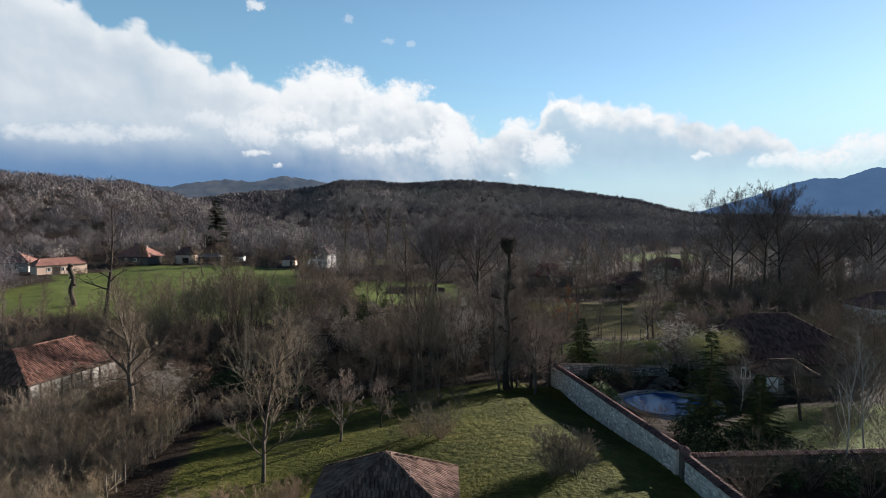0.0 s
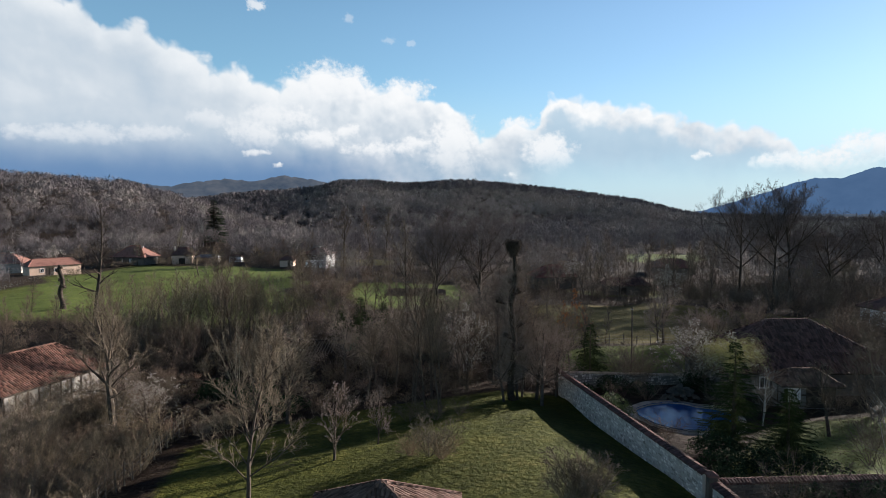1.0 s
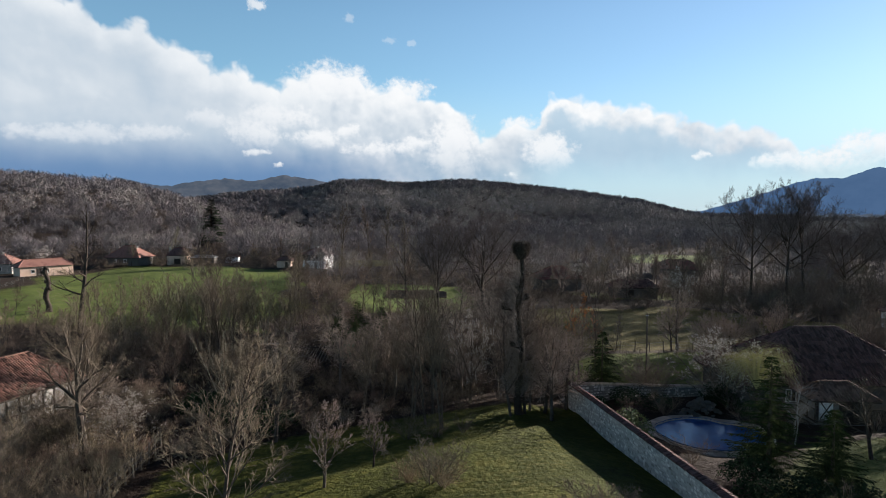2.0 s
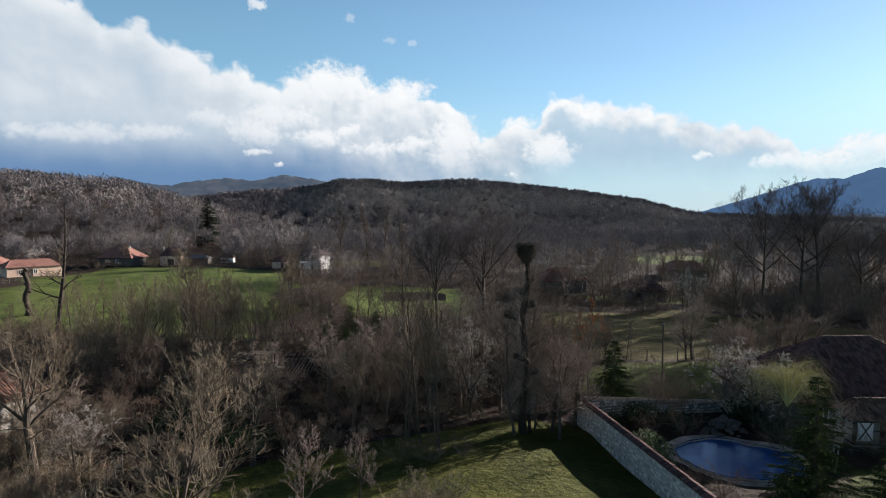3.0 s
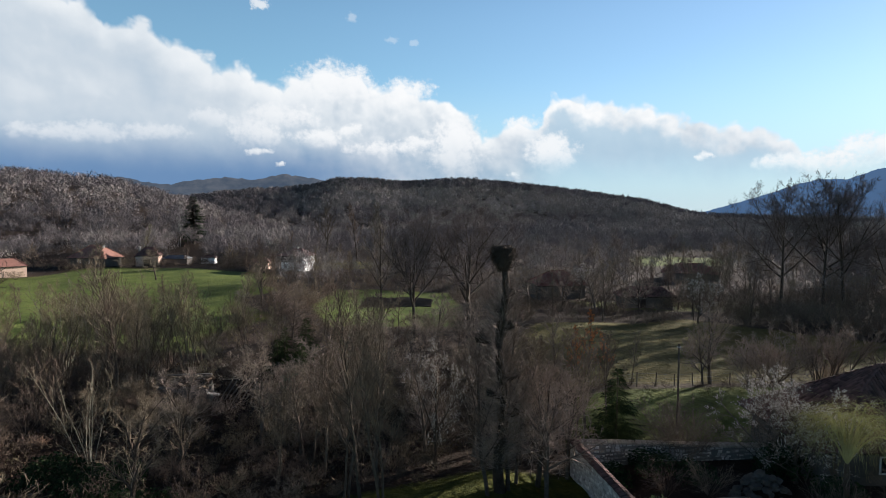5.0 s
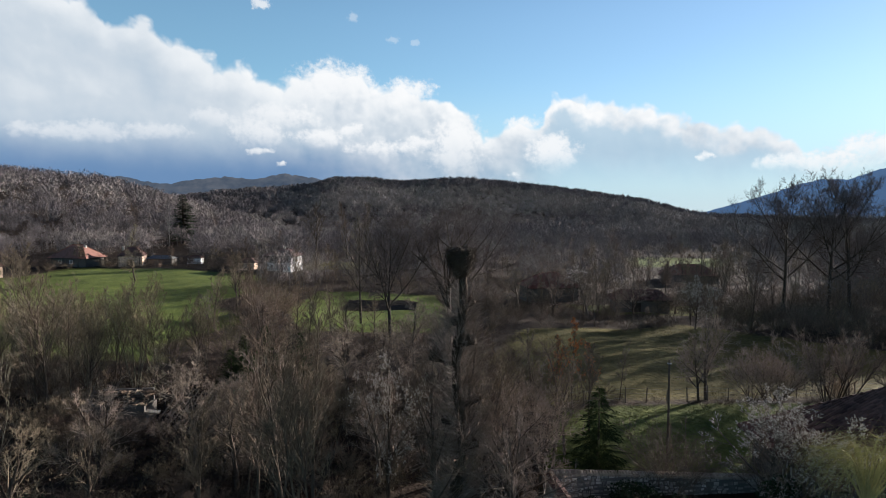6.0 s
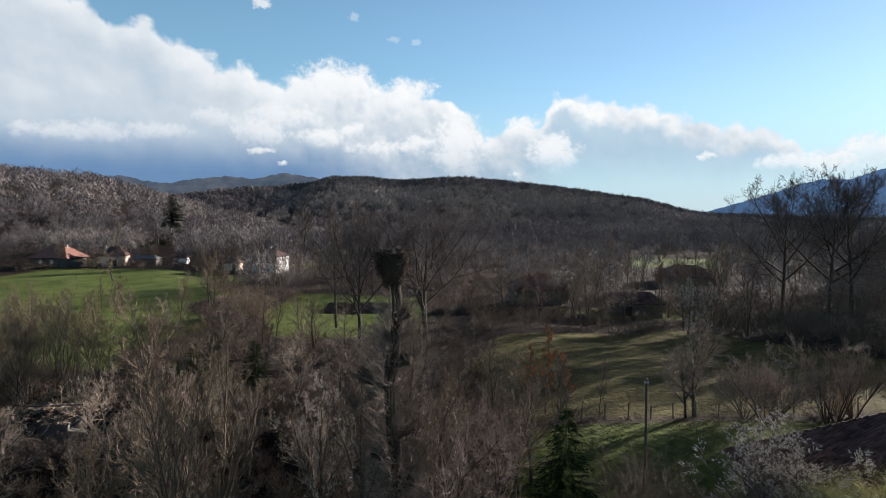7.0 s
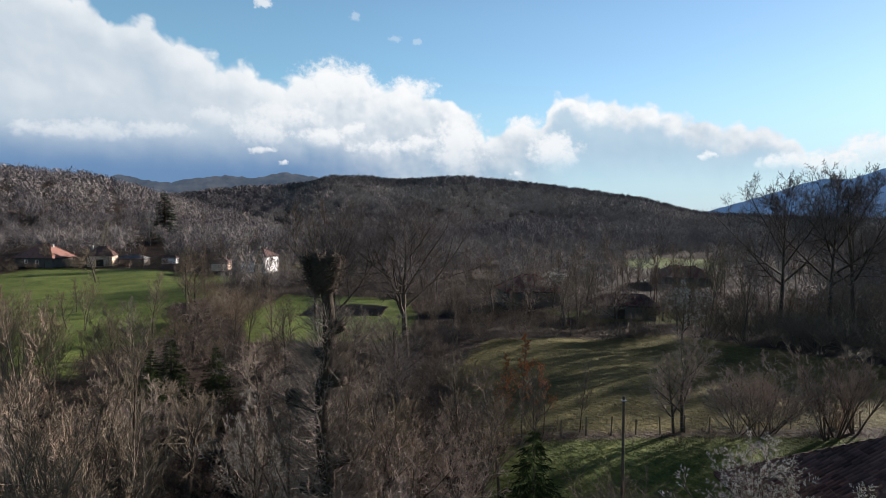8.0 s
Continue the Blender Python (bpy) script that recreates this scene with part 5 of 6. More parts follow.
def ridge_conifers():
    rng = np.random.default_rng(9)
    n = 2100
    az, r = np.radians(rng.uniform(-12.5, 8.0, n)), rng.uniform(790, 948, n)
    keep = (np.sin(az * 90 + r * 0.02) + rng.normal(0, 0.6, n)) > -0.5
    x, y = r[keep] * np.sin(az[keep]), r[keep] * np.cos(az[keep])
    spots = np.stack([x, y, ground_z(x, y) - 0.3], 1)
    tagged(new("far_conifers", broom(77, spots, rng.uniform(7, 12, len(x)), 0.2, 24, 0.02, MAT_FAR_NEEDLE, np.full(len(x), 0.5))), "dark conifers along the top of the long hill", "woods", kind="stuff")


ridge_conifers()


def blades(name, text, outline, count, size, material, seed):
    """Tufts of grass inside an outline, one mesh."""
    rng = np.random.default_rng(seed)
    c = np.array(outline)
    x, y = rng.uniform(c[:, 0].min(), c[:, 0].max(), count), rng.uniform(c[:, 1].min(), c[:, 1].max(), count)
    patchy = np.sin(x * 0.9 + 2 * np.sin(y * 0.5)) * np.sin(y * 1.1 + 1.5 * np.sin(x * 0.6))
    keep = (inside(x, y, outline, 0.6) > 0.5) & (patchy + rng.normal(0, 0.5, count) > -0.25) & ((x - WATER[0]) ** 2 + (y - WATER[1]) ** 2 > 32)
    x, y = x[keep], y[keep]
    base = np.stack([x, y, ground_z(x, y) - 0.03], 1)
    m = len(x)
    a = rng.uniform(0, 6.283, m)
    side = np.stack([np.cos(a), np.sin(a), np.zeros(m)], 1) * size * rng.uniform(0.3, 0.6, m)[:, None]
    tip = base + np.stack([rng.normal(0, 0.5, m), rng.normal(0, 0.5, m), rng.uniform(0.7, 1.4, m)], 1) * size
    verts = np.stack([base - side, base + side, tip], 1).reshape(-1, 3)
    tagged(new(name, arrays(name, verts, np.arange(m * 3).reshape(-1, 3), material)), text, "grass", kind="stuff")


blades("grass", "short green grass tufts on the lawn", LAWN, 40000, 0.06, MAT_GRASS, 1)
blades("dead_grass", "dead brown grass and litter under the bushes", [(-48, 56), (-24, 52), (-6, 67), (6, 74), (14, 80), (14, 100), (-30, 104), (-50, 100)], 60000, 0.22, MAT_DEAD, 6)
blades("grass", "short green grass of the walled garden", GARDEN_LAWN, 12000, 0.09, MAT_GRASS, 2)
blades("grass", "green grass behind the garden wall", ORCHARD, 14000, 0.09, MAT_GRASS, 3)
blades("meadow_grass", "dry yellowish meadow grass", MEADOW, 40000, 0.09, MAT_STRAW, 4)


# ---- houses ----
def roof_faces(w, d, ridge_len, z0, z1):
    """The four faces of a hipped roof along x: each as eave start, eave end, top end, top start."""
    x, y, r = w / 2, d / 2, ridge_len / 2
    A, B, C, D = Vector((-x, -y, z0)), Vector((x, -y, z0)), Vector((x, y, z0)), Vector((-x, y, z0))
    E, F = Vector((-r, 0, z1)), Vector((r, 0, z1))
    return [(A, B, F, E), (B, C, F, F), (C, D, E, F), (D, A, E, E)]


def tile_rows(face, wide, long, seed, sag=0.03):
    """Rows of arched clay tiles on one roof face."""
    rnd = random.Random(seed)
    a, b, c, d = face
    u = (b - a).normalized()
    top = (c + d) / 2
    s = (top - a) - u * (top - a).dot(u)
    height = s.length
    s = s.normalized()
    up = u.cross(s)
    geo = Geo()
    base = (b - a).length
    left, right = (d - a).dot(u), (c - a).dot(u)
    rows = int(height / long)
    for r in range(rows):
        v = r * height / rows
        x0, x1 = left * v / height, base + (right - base) * v / height
        n = max(1, int((x1 - x0) / wide))
        for k in range(n):
            x = x0 + (k + 0.5) * (x1 - x0) / n + rnd.uniform(-0.02, 0.02)
            lift = rnd.uniform(0.0, 0.035) - sag * math.sin(v / height * 3.1)
            p0 = a + u * x + s * (v - 0.04) + up * (0.05 + lift)
            p1 = a + u * (x + rnd.uniform(-0.015, 0.015)) + s * (v + height / rows * 1.1) + up * (0.02 + lift)
            hw, arch = wide * 0.45, wide * 0.32
            k0 = len(geo.v)
            for q in (p0, p1):
                for dx, dz in ((-1, 0), (-0.5, 0.85), (0.5, 0.85), (1, 0)):
                    geo.v.append(tuple(q + u * (dx * hw) + up * (dz * arch)))
            geo.f += [(k0, k0 + 1, k0 + 5, k0 + 4), (k0 + 1, k0 + 2, k0 + 6, k0 + 5), (k0 + 2, k0 + 3, k0 + 7, k0 + 6), (k0, k0 + 3, k0 + 2, k0 + 1)]
    return geo


def hip_house(name, label, at, turn, w, d, wall_h, roof_h, ridge_len, over, wall_mat, roof_mat, windows=(), doors=(), tiles=0.0, chimneys=(), beams=False, roof_label="", upper=0.0, boarded=None):
    """A house with a hipped roof; windows and doors: (side 0-3, along, sill, width, height)."""
    ob = thing(name, at, turn, label, "house")
    body = Geo()
    t = 0.35
    for sx, sy, lx, ly in ((0, -1, w, t), (0, 1, w, t), (-1, 0, t, d - 2 * t), (1, 0, t, d - 2 * t)):
        body.box((sx * (w - t) / 2, sy * (d - t) / 2, wall_h / 2 - 0.3), (lx, ly, wall_h + 0.6))
    part("wall", body, wall_mat, ob)
    if upper:
        band = Geo()
        band.box((-0.4, -d / 2 - 0.03, (upper + wall_h) / 2), (w - 0.8, 0.1, wall_h - upper - 0.1))
        part("upper_boarding", band, MAT_TIMBER, ob, "dark boarded upper storey")
    faces = roof_faces(w + 2 * over, d + 2 * over, ridge_len, wall_h - 0.15, wall_h + roof_h)
    deck = Geo()
    for f in faces:
        deck.quad(*(f if (f[2] - f[3]).length > 1e-4 else f[:3]))
    x, y = w / 2 + over, d / 2 + over
    deck.quad((-x, -y, wall_h - 0.18), (-x, y, wall_h - 0.18), (x, y, wall_h - 0.18), (x, -y, wall_h - 0.18))
    roof = part("roof", deck, roof_mat, ob, roof_label)
    if tiles:
        joined = Geo()
        for i, f in enumerate(faces):
            g = tile_rows(f, tiles, tiles * 1.7, i + int(w * 7))
            k = len(joined.v)
            joined.v += g.v
            joined.f += [tuple(q + k for q in face) for face in g.f]
        tagged(part("roof_tiles", joined, roof_mat, roof), kind="stuff")
    caps = Geo()
    for a, b in [(f[0], f[3]) for f in faces] + ([(faces[0][2], faces[0][3])] if ridge_len > 0 else []):
        n = max(2, int((b - a).length / 0.42))
        for k in range(n):
            p0, p1 = a.lerp(b, k / n), a.lerp(b, (k + 1.12) / n)
            caps.tube([p0 + Vector((0, 0, 0.07)), p1 + Vector((0, 0, 0.04))], [0.13, 0.1], 6)
    part("ridge_cap", caps, roof_mat, roof)
    eave = Geo()
    for sx, sy, lx, ly in ((0, -1, 2 * x, 0.05), (0, 1, 2 * x, 0.05), (-1, 0, 0.05, 2 * y - 0.1), (1, 0, 0.05, 2 * y - 0.1)):
        eave.box((sx * (x - 0.02), sy * (y - 0.02), wall_h - 0.2), (lx, ly, 0.16))
    part("eave_board", eave, MAT_TIMBER, roof, "dark wooden eave board")
    for cx, cy, ch in chimneys:
        g = Geo()
        g.box((cx, cy, wall_h + roof_h * 0.5 + ch / 2), (0.6, 0.6, ch + roof_h * 0.6))
        g.box((cx, cy, wall_h + roof_h * 0.8 + ch), (0.8, 0.8, 0.15))
        part("chimney", g, MAT_PLASTER, ob, "pale chimney")
    turns = [(0, -d / 2, 0), (w / 2, 0, 90), (0, d / 2, 180), (-w / 2, 0, 270)]
    for group, name2 in ((windows, "window"), (doors, "door")):
        for side, along, sill, ww, wh in group:
            cx, cy, ang = turns[side]
            m = Matrix.Translation((cx, cy, 0)) @ Matrix.Rotation(radians(ang), 4, "Z") @ Matrix.Translation((along, 0, sill + wh / 2))

            def moved(g):
                g.v = [tuple(m @ Vector(q)) for q in g.v]
                return g
            g = Geo()
            for px, pz, lx, lz in ((-ww / 2, 0, 0.09, wh), (ww / 2, 0, 0.09, wh), (0, wh / 2, ww + 0.09, 0.09), (0, -wh / 2, ww + 0.13, 0.1), (0, 0, 0.06, wh)):
                g.box((px, -0.03, pz), (lx, 0.1, lz))
            win = part(name2, moved(g), MAT_TIMBER if name2 == "door" or beams else MAT_WHITE, ob)
            g = Geo()
            g.box((0, -0.01, 0), (ww, 0.04, wh))
            part("pane" if name2 == "window" else "leaf", moved(g), MAT_GLASS if name2 == "window" else MAT_TIMBER, win)
    if boarded is not None:
        cx, cy, ang = turns[boarded]
        m = Matrix.Translation((cx, cy, 0)) @ Matrix.Rotation(radians(ang), 4, "Z")
        length = (w, d, w, d)[boarded]
        n = int(length / 0.3)
        for k in range(n):
            g = Geo()
            g.box((-length / 2 + (k + 0.5) * length / n, -0.04, wall_h / 2), (length / n - 0.02, 0.05 + 0.02 * (k % 2), wall_h))
            g.v = [tuple(m @ Vector(q)) for q in g.v]
            part("board", g, MAT_TIMBER, ob, "dark weathered board")
    if beams:
        for side, length in ((0, w), (1, d), (2, w), (3, d)):
            if side == boarded:
                continue
            cx, cy, ang = turns[side]
            m = Matrix.Translation((cx, cy, 0)) @ Matrix.Rotation(radians(ang), 4, "Z")
            n = max(2, int(length / 1.15))
            for k in range(n + 1):
                g = Geo()
                g.box((-length / 2 + 0.08 + k * (length - 0.16) / n, -0.02, wall_h / 2), (0.15, 0.09, wall_h))
                g.v = [tuple(m @ Vector(q)) for q in g.v]
                part("timber_post", g, MAT_TIMBER, ob, "dark timber post")
            g = Geo()
            for z in (0.12, wall_h * 0.52, wall_h - 0.12):
                g.box((0, -0.025, z), (length, 0.08, 0.14))
            g.v = [tuple(m @ Vector(q)) for q in g.v]
            part("timber_rail", g, MAT_TIMBER, ob, "dark timber rails")
    return ob


hip_house("house", "small old house with a worn pinkish tiled roof on the lawn", (-3.4, 35.4, gz(-3.4, 35.4)), 0, 7.6, 6.4, 5.8 - 2.3 - gz(-3.4, 35.4), 2.3, 0.0, 0.5, MAT_PLASTER, MAT_TILE_WORN,
          windows=((0, 1.5, 0.6, 0.9, 1.0), (1, 0, 0.6, 0.9, 1.0)), doors=((0, -1.5, 0.0, 0.9, 1.8),), tiles=0.23)
hip_house("house", "long whitewashed timber-framed house with a red tiled roof", (-43.6, 66.2, -1.0), 74, 11.2, 8.2, 4.2, 2.6, 7.5, 0.6, MAT_PLASTER, MAT_TILE,
          tiles=0.25, beams=True, boarded=3)
hip_house("house", "large old house with a dark weathered tiled roof", (39.8, 74.0, gz(39.8, 74)), 0, 19.6, 9.6, 3.0 - gz(39.8, 74), 4.7, 4.6, 0.8, MAT_GREY, MAT_TILE_OLD,
          windows=((0, -5, 1.0, 1.0, 1.2), (0, -2, 1.0, 1.0, 1.2), (3, 0, 1.0, 1.0, 1.2)), doors=((0, 1, 0.0, 1.0, 2.0),), tiles=0.27)
# Lighter tiles stand in for the light on the hut roof.
hut = hip_house("garden_hut", "half-timbered white garden hut with a tiled roof", (36.6, 65.2, gz(36.6, 65.2) + 0.25), -4, 4.8, 3.0, 2.4, 1.1, 2.4, 0.6, MAT_HUTWALL, MAT_TILE_WORN,
          doors=((0, 0.9, 0.0, 2.5, 2.2),), tiles=0.24, beams=True)
g = Geo()
g.box((-1.55, -1.56, 1.25), (1.2, 0.05, 1.7))
panel = part("panel", g, MAT_WHITE, hut, "white panel between dark timbers")
for a in (0.6, -0.6):
    g = Geo()
    g.box((-1.55, -1.6, 1.25), (0.1, 0.05, 1.9), Matrix.Rotation(a, 3, "Y"))
    part("brace", g, MAT_TIMBER, panel, "dark timber brace")
hip_house("house", "long low cream house with a pinkish red roof", (-129.5, 205, gz(-129.5, 205)), 50, 15.0, 6.5, 3.2, 2.0, 11.0, 0.5, MAT_CREAM, MAT_TILE_RED, windows=((0, -4, 1.0, 1.0, 1.2), (0, 0, 1.0, 1.0, 1.2)), doors=((0, -1.8, 0, 2.2, 2.4),))
hip_house("house", "red-roofed village house beside the green field", (-150, 212, gz(-150, 212)), 12, 13.0, 9.0, 3.4, 3.2, 4.0, 0.6, MAT_PLASTER, MAT_TILE_RED, windows=((0, -3, 1.0, 1.0, 1.2), (0, 3, 1.0, 1.0, 1.2)), chimneys=((2, 0, 0.8),))
hip_house("house", "brown-roofed house with a dark veranda", (-121, 243, gz(-121, 243)), -8, 13.0, 9.0, 3.0, 4.2, 4.0, 0.8, MAT_GREY, MAT_TILE_RED, windows=((0, -3, 1.0, 1.0, 1.2), (0, 1, 1.0, 1.0, 1.2)), chimneys=((3, 0, 0.6), (-2, 1, 0.6)))
hip_house("house", "small house with an arched cream front", (-104, 247, gz(-104, 247)), 14, 7.5, 7.0, 3.6, 2.8, 2.5, 0.4, MAT_CREAM, MAT_TILE_OLD, doors=((0, 0, 0, 2.2, 2.2),), chimneys=((-3, 0, 0.8),))
hip_house("shed", "low grey shed beside the village houses", (-96, 252, gz(-96, 252)), 0, 9.0, 4.0, 2.2, 0.9, 6.0, 0.3, MAT_GREY, MAT_METAL)
hip_house("shed", "small white shed with a low roof", (-88, 262, gz(-88, 262)), 5, 5.0, 3.5, 2.5, 0.7, 3.0, 0.2, MAT_WHITE, MAT_TILE_OLD)
hip_house("shed", "small cream shed with a brown roof", (-59, 234, gz(-59, 234)), 0, 5.0, 4.0, 2.6, 1.3, 2.0, 0.4, MAT_CREAM, MAT_TILE_OLD, doors=((0, 1, 0, 0.9, 2.0),))
hip_house("house", "two-storey white house with a pale blue front and brown roof", (-46.5, 233.0, gz(-46.5, 233)), -16, 8.6, 7.5, 5.0, 2.2, 2.5, 0.8, MAT_WHITE, MAT_TILE_OLD,
          windows=((0, -2.5, 3.1, 1.1, 1.3), (0, 0, 3.1, 1.1, 1.3), (0, 2.5, 3.1, 1.1, 1.3), (1, 0, 3.1, 1.0, 1.3), (0, -2.6, 0.8, 1.0, 1.2)), doors=((0, 1, 0, 1.0, 2.1),), chimneys=((0, 0, 0.9),), upper=2.7)
hip_house("house", "low house with a dark red hipped roof among trees", (29.0, 166.0, gz(29, 166)), 10, 10.5, 8.0, 3.2, 2.8, 3.0, 0.7, MAT_GREY, MAT_TILE_DARK)
hip_house("shed", "low dark stone shed with a tiled roof", (43.8, 150.0, gz(43.8, 150)), -3, 10.0, 5.0, 2.6, 1.5, 7.0, 0.5, MAT_GREY, MAT_TILE_OLD, doors=((0, -1, 0, 1.2, 1.9),), tiles=0.3)
hip_house("house", "dark roofed house behind bare trees", (76.0, 207.0, gz(76, 207)), -20, 15.0, 9.0, 2.4, 2.5, 6.0, 0.7, MAT_GREY, MAT_TILE_DARK)
hip_house("house", "white-walled house with a dark roof", (76.5, 105.0, gz(76.5, 105)), 4, 9.0, 7.0, 3.0, 2.2, 3.0, 0.5, MAT_WHITE, MAT_TILE_OLD, windows=((0, -2, 1.0, 0.9, 1.1), (0, 1, 1.0, 0.9, 1.1)))
hip_house("shed", "long low shed with a pale metal roof", (78.0, 96.0, gz(78, 96)), 3, 12.0, 3.0, 1.5, 0.4, 10.0, 0.2, MAT_GREY, MAT_METAL)
hip_house("house", "far grey house beyond the tall oaks", (112.0, 190.0, gz(112, 190)), 6, 10.0, 8.0, 3.4, 2.6, 3.0, 0.5, MAT_GREY, MAT_TILE_OLD, windows=((0, 0, 1.0, 1.0, 1.2),))


# ---- the walled garden ----
def stone_wall(label, a, b, top_a, top_b, foot, thick, seed, stone, mortar, cap, group="garden walls"):
    """A rubble wall with a tiled coping; tops in metres above zero, foot: how far below the top it reaches."""
    rnd = random.Random(seed)
    a, b = Vector((*a, 0)), Vector((*b, 0))
    u = (b - a).normalized()
    side = u.cross(Vector((0, 0, 1)))
    length = (b - a).length
    ob = tagged(new("stone_wall"), label, "wall", group)

    def at(s, z, off):
        return a + u * s + side * off + Vector((0, 0, z))

    def top(s):
        return top_a + (top_b - top_a) * s / length
    core = Geo()
    k = len(core.v)
    for s in (0.0, length):
        for off in (-thick / 2, thick / 2):
            for z in (top(s) - foot, top(s)):
                core.v.append(tuple(at(s, z, off)))
    core.f += [(0, 1, 5, 4), (2, 6, 7, 3), (1, 3, 7, 5), (0, 2, 3, 1), (4, 5, 7, 6)]
    part("mortar_core", core, mortar, ob)
    stones = Geo()
    for face in (-1, 1):
        row = 0.0
        while row < foot - 0.1:
            h = rnd.uniform(0.16, 0.3)
            s = rnd.uniform(-0.2, 0.0)
            while s < length:
                w = rnd.uniform(0.2, 0.5)
                c0, c1 = max(0.0, s + 0.015), min(length, s + w - 0.015)
                if c1 - c0 > 0.06 and rnd.random() < 0.93:
                    out = rnd.uniform(0.01, 0.06)
                    wave = 0.09 * math.sin(c0 * 1.7 + row * 5) + rnd.uniform(-0.04, 0.04)
                    z0 = top((c0 + c1) / 2) - foot + row + 0.012 + wave
                    z1 = min(top((c0 + c1) / 2) - 0.01, z0 + h * rnd.uniform(0.8, 1.05) - 0.024)
                    o0, o1 = face * (thick / 2 - 0.03), face * (thick / 2 + out)
                    q = [at(c0, z0, o0), at(c1, z0, o0), at(c1, z1, o0), at(c0, z1, o0)]
                    i = [0.015 + rnd.uniform(0, 0.07) for _ in range(8)]
                    p = [at(c0 + i[0], z0 + i[1], o1), at(c1 - i[2], z0 + i[3], o1), at(c1 - i[4], z1 - i[5], o1), at(c0 + i[6], z1 - i[7], o1)]
                    k = len(stones.v)
                    stones.v += [tuple(v) for v in q + p]
                    ids = [(4, 5, 6, 7), (0, 1, 5, 4), (1, 2, 6, 5), (2, 3, 7, 6), (3, 0, 4, 7)]
                    stones.f += [tuple(k + j for j in (f if face > 0 else f[::-1])) for f in ids]
                s += w
            row += h
    tagged(part("stones", stones, stone, ob), kind="stuff")
    coping = Geo()
    s = 0.0
    while s < length:
        for face in (-1, 1):
            wob = rnd.uniform(-0.02, 0.02)
            p0, p1 = at(s, top(s) + 0.14 + wob, 0.0), at(s + rnd.uniform(-0.03, 0.03), top(s) + 0.02 + wob, face * (thick / 2 + 0.12))
            coping.tube([p0, p1], [0.09, 0.11], 6)
        s += 0.21
    tagged(part("coping_tiles", coping, cap, ob, "weathered tile coping"), kind="stuff")
    return ob


stone_wall("long whitewashed rubble wall beside the lawn with tile coping", (13.4, 73.2), (15.9, 40.1), 1.75, 4.2, 3.2, 0.45, 1, MAT_STONE, MAT_MORTAR, MAT_TILE_OLD)
stone_wall("rubble garden wall with a tile coping, running towards the lane", (16.0, 38.9), (17.6, 20.0), 4.0, 4.4, 2.6, 0.45, 2, MAT_STONE, MAT_MORTAR, MAT_TILE_OLD)
# Sunlight on this coping is put in by the paler paving colour.
stone_wall("stone wall with a pale tile coping behind the pool", (13.7, 73.6), (29.7, 74.4), 1.6, 1.0, 2.6, 0.45, 3, MAT_STONE, MAT_CONCRETE, MAT_PAVING)
# The shade on this wall is put into its dark stone.
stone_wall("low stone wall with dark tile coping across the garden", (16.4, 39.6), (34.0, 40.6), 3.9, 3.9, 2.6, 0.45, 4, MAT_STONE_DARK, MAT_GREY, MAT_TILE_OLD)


def gate_pillar(x, y, z):
    ob = thing("gate_pillar", (x, y, z), 0, "dark stone pillar where the garden walls meet", "pillar")
    g = Geo()
    g.box((0, 0, 0.9), (0.5, 0.5, 3.0))
    part("shaft", g, MAT_STONE_DARK, ob)
    g = Geo()
    g.box((0, 0, 2.46), (0.62, 0.62, 0.12))
    g.quad((-0.31, -0.31, 2.52), (0.31, -0.31, 2.52), (0, 0, 2.75))
    g.quad((0.31, -0.31, 2.52), (0.31, 0.31, 2.52), (0, 0, 2.75))
    g.quad((0.31, 0.31, 2.52), (-0.31, 0.31, 2.52), (0, 0, 2.75))
    g.quad((-0.31, 0.31, 2.52), (-0.31, -0.31, 2.52), (0, 0, 2.75))
    part("cap", g, MAT_TILE_OLD, ob)


gate_pillar(16.0, 39.55, 1.9)


def pool_outline(a, grow_by=0.0):
    r = 1.0 + 0.05 * math.cos(2 * (a + 0.35)) - 0.14 * math.exp(-((((a - 0.8) + math.pi) % (2 * math.pi) - math.pi) / 0.4) ** 2) + 0.025 * math.sin(5 * a + 1) + 0.012 * math.sin(13 * a)
    x, y = (4.5 * r + grow_by) * math.cos(a), (4.35 * r + grow_by) * math.sin(a)
    t = 0.12
    return x * math.cos(t) - y * math.sin(t), x * math.sin(t) + y * math.cos(t)


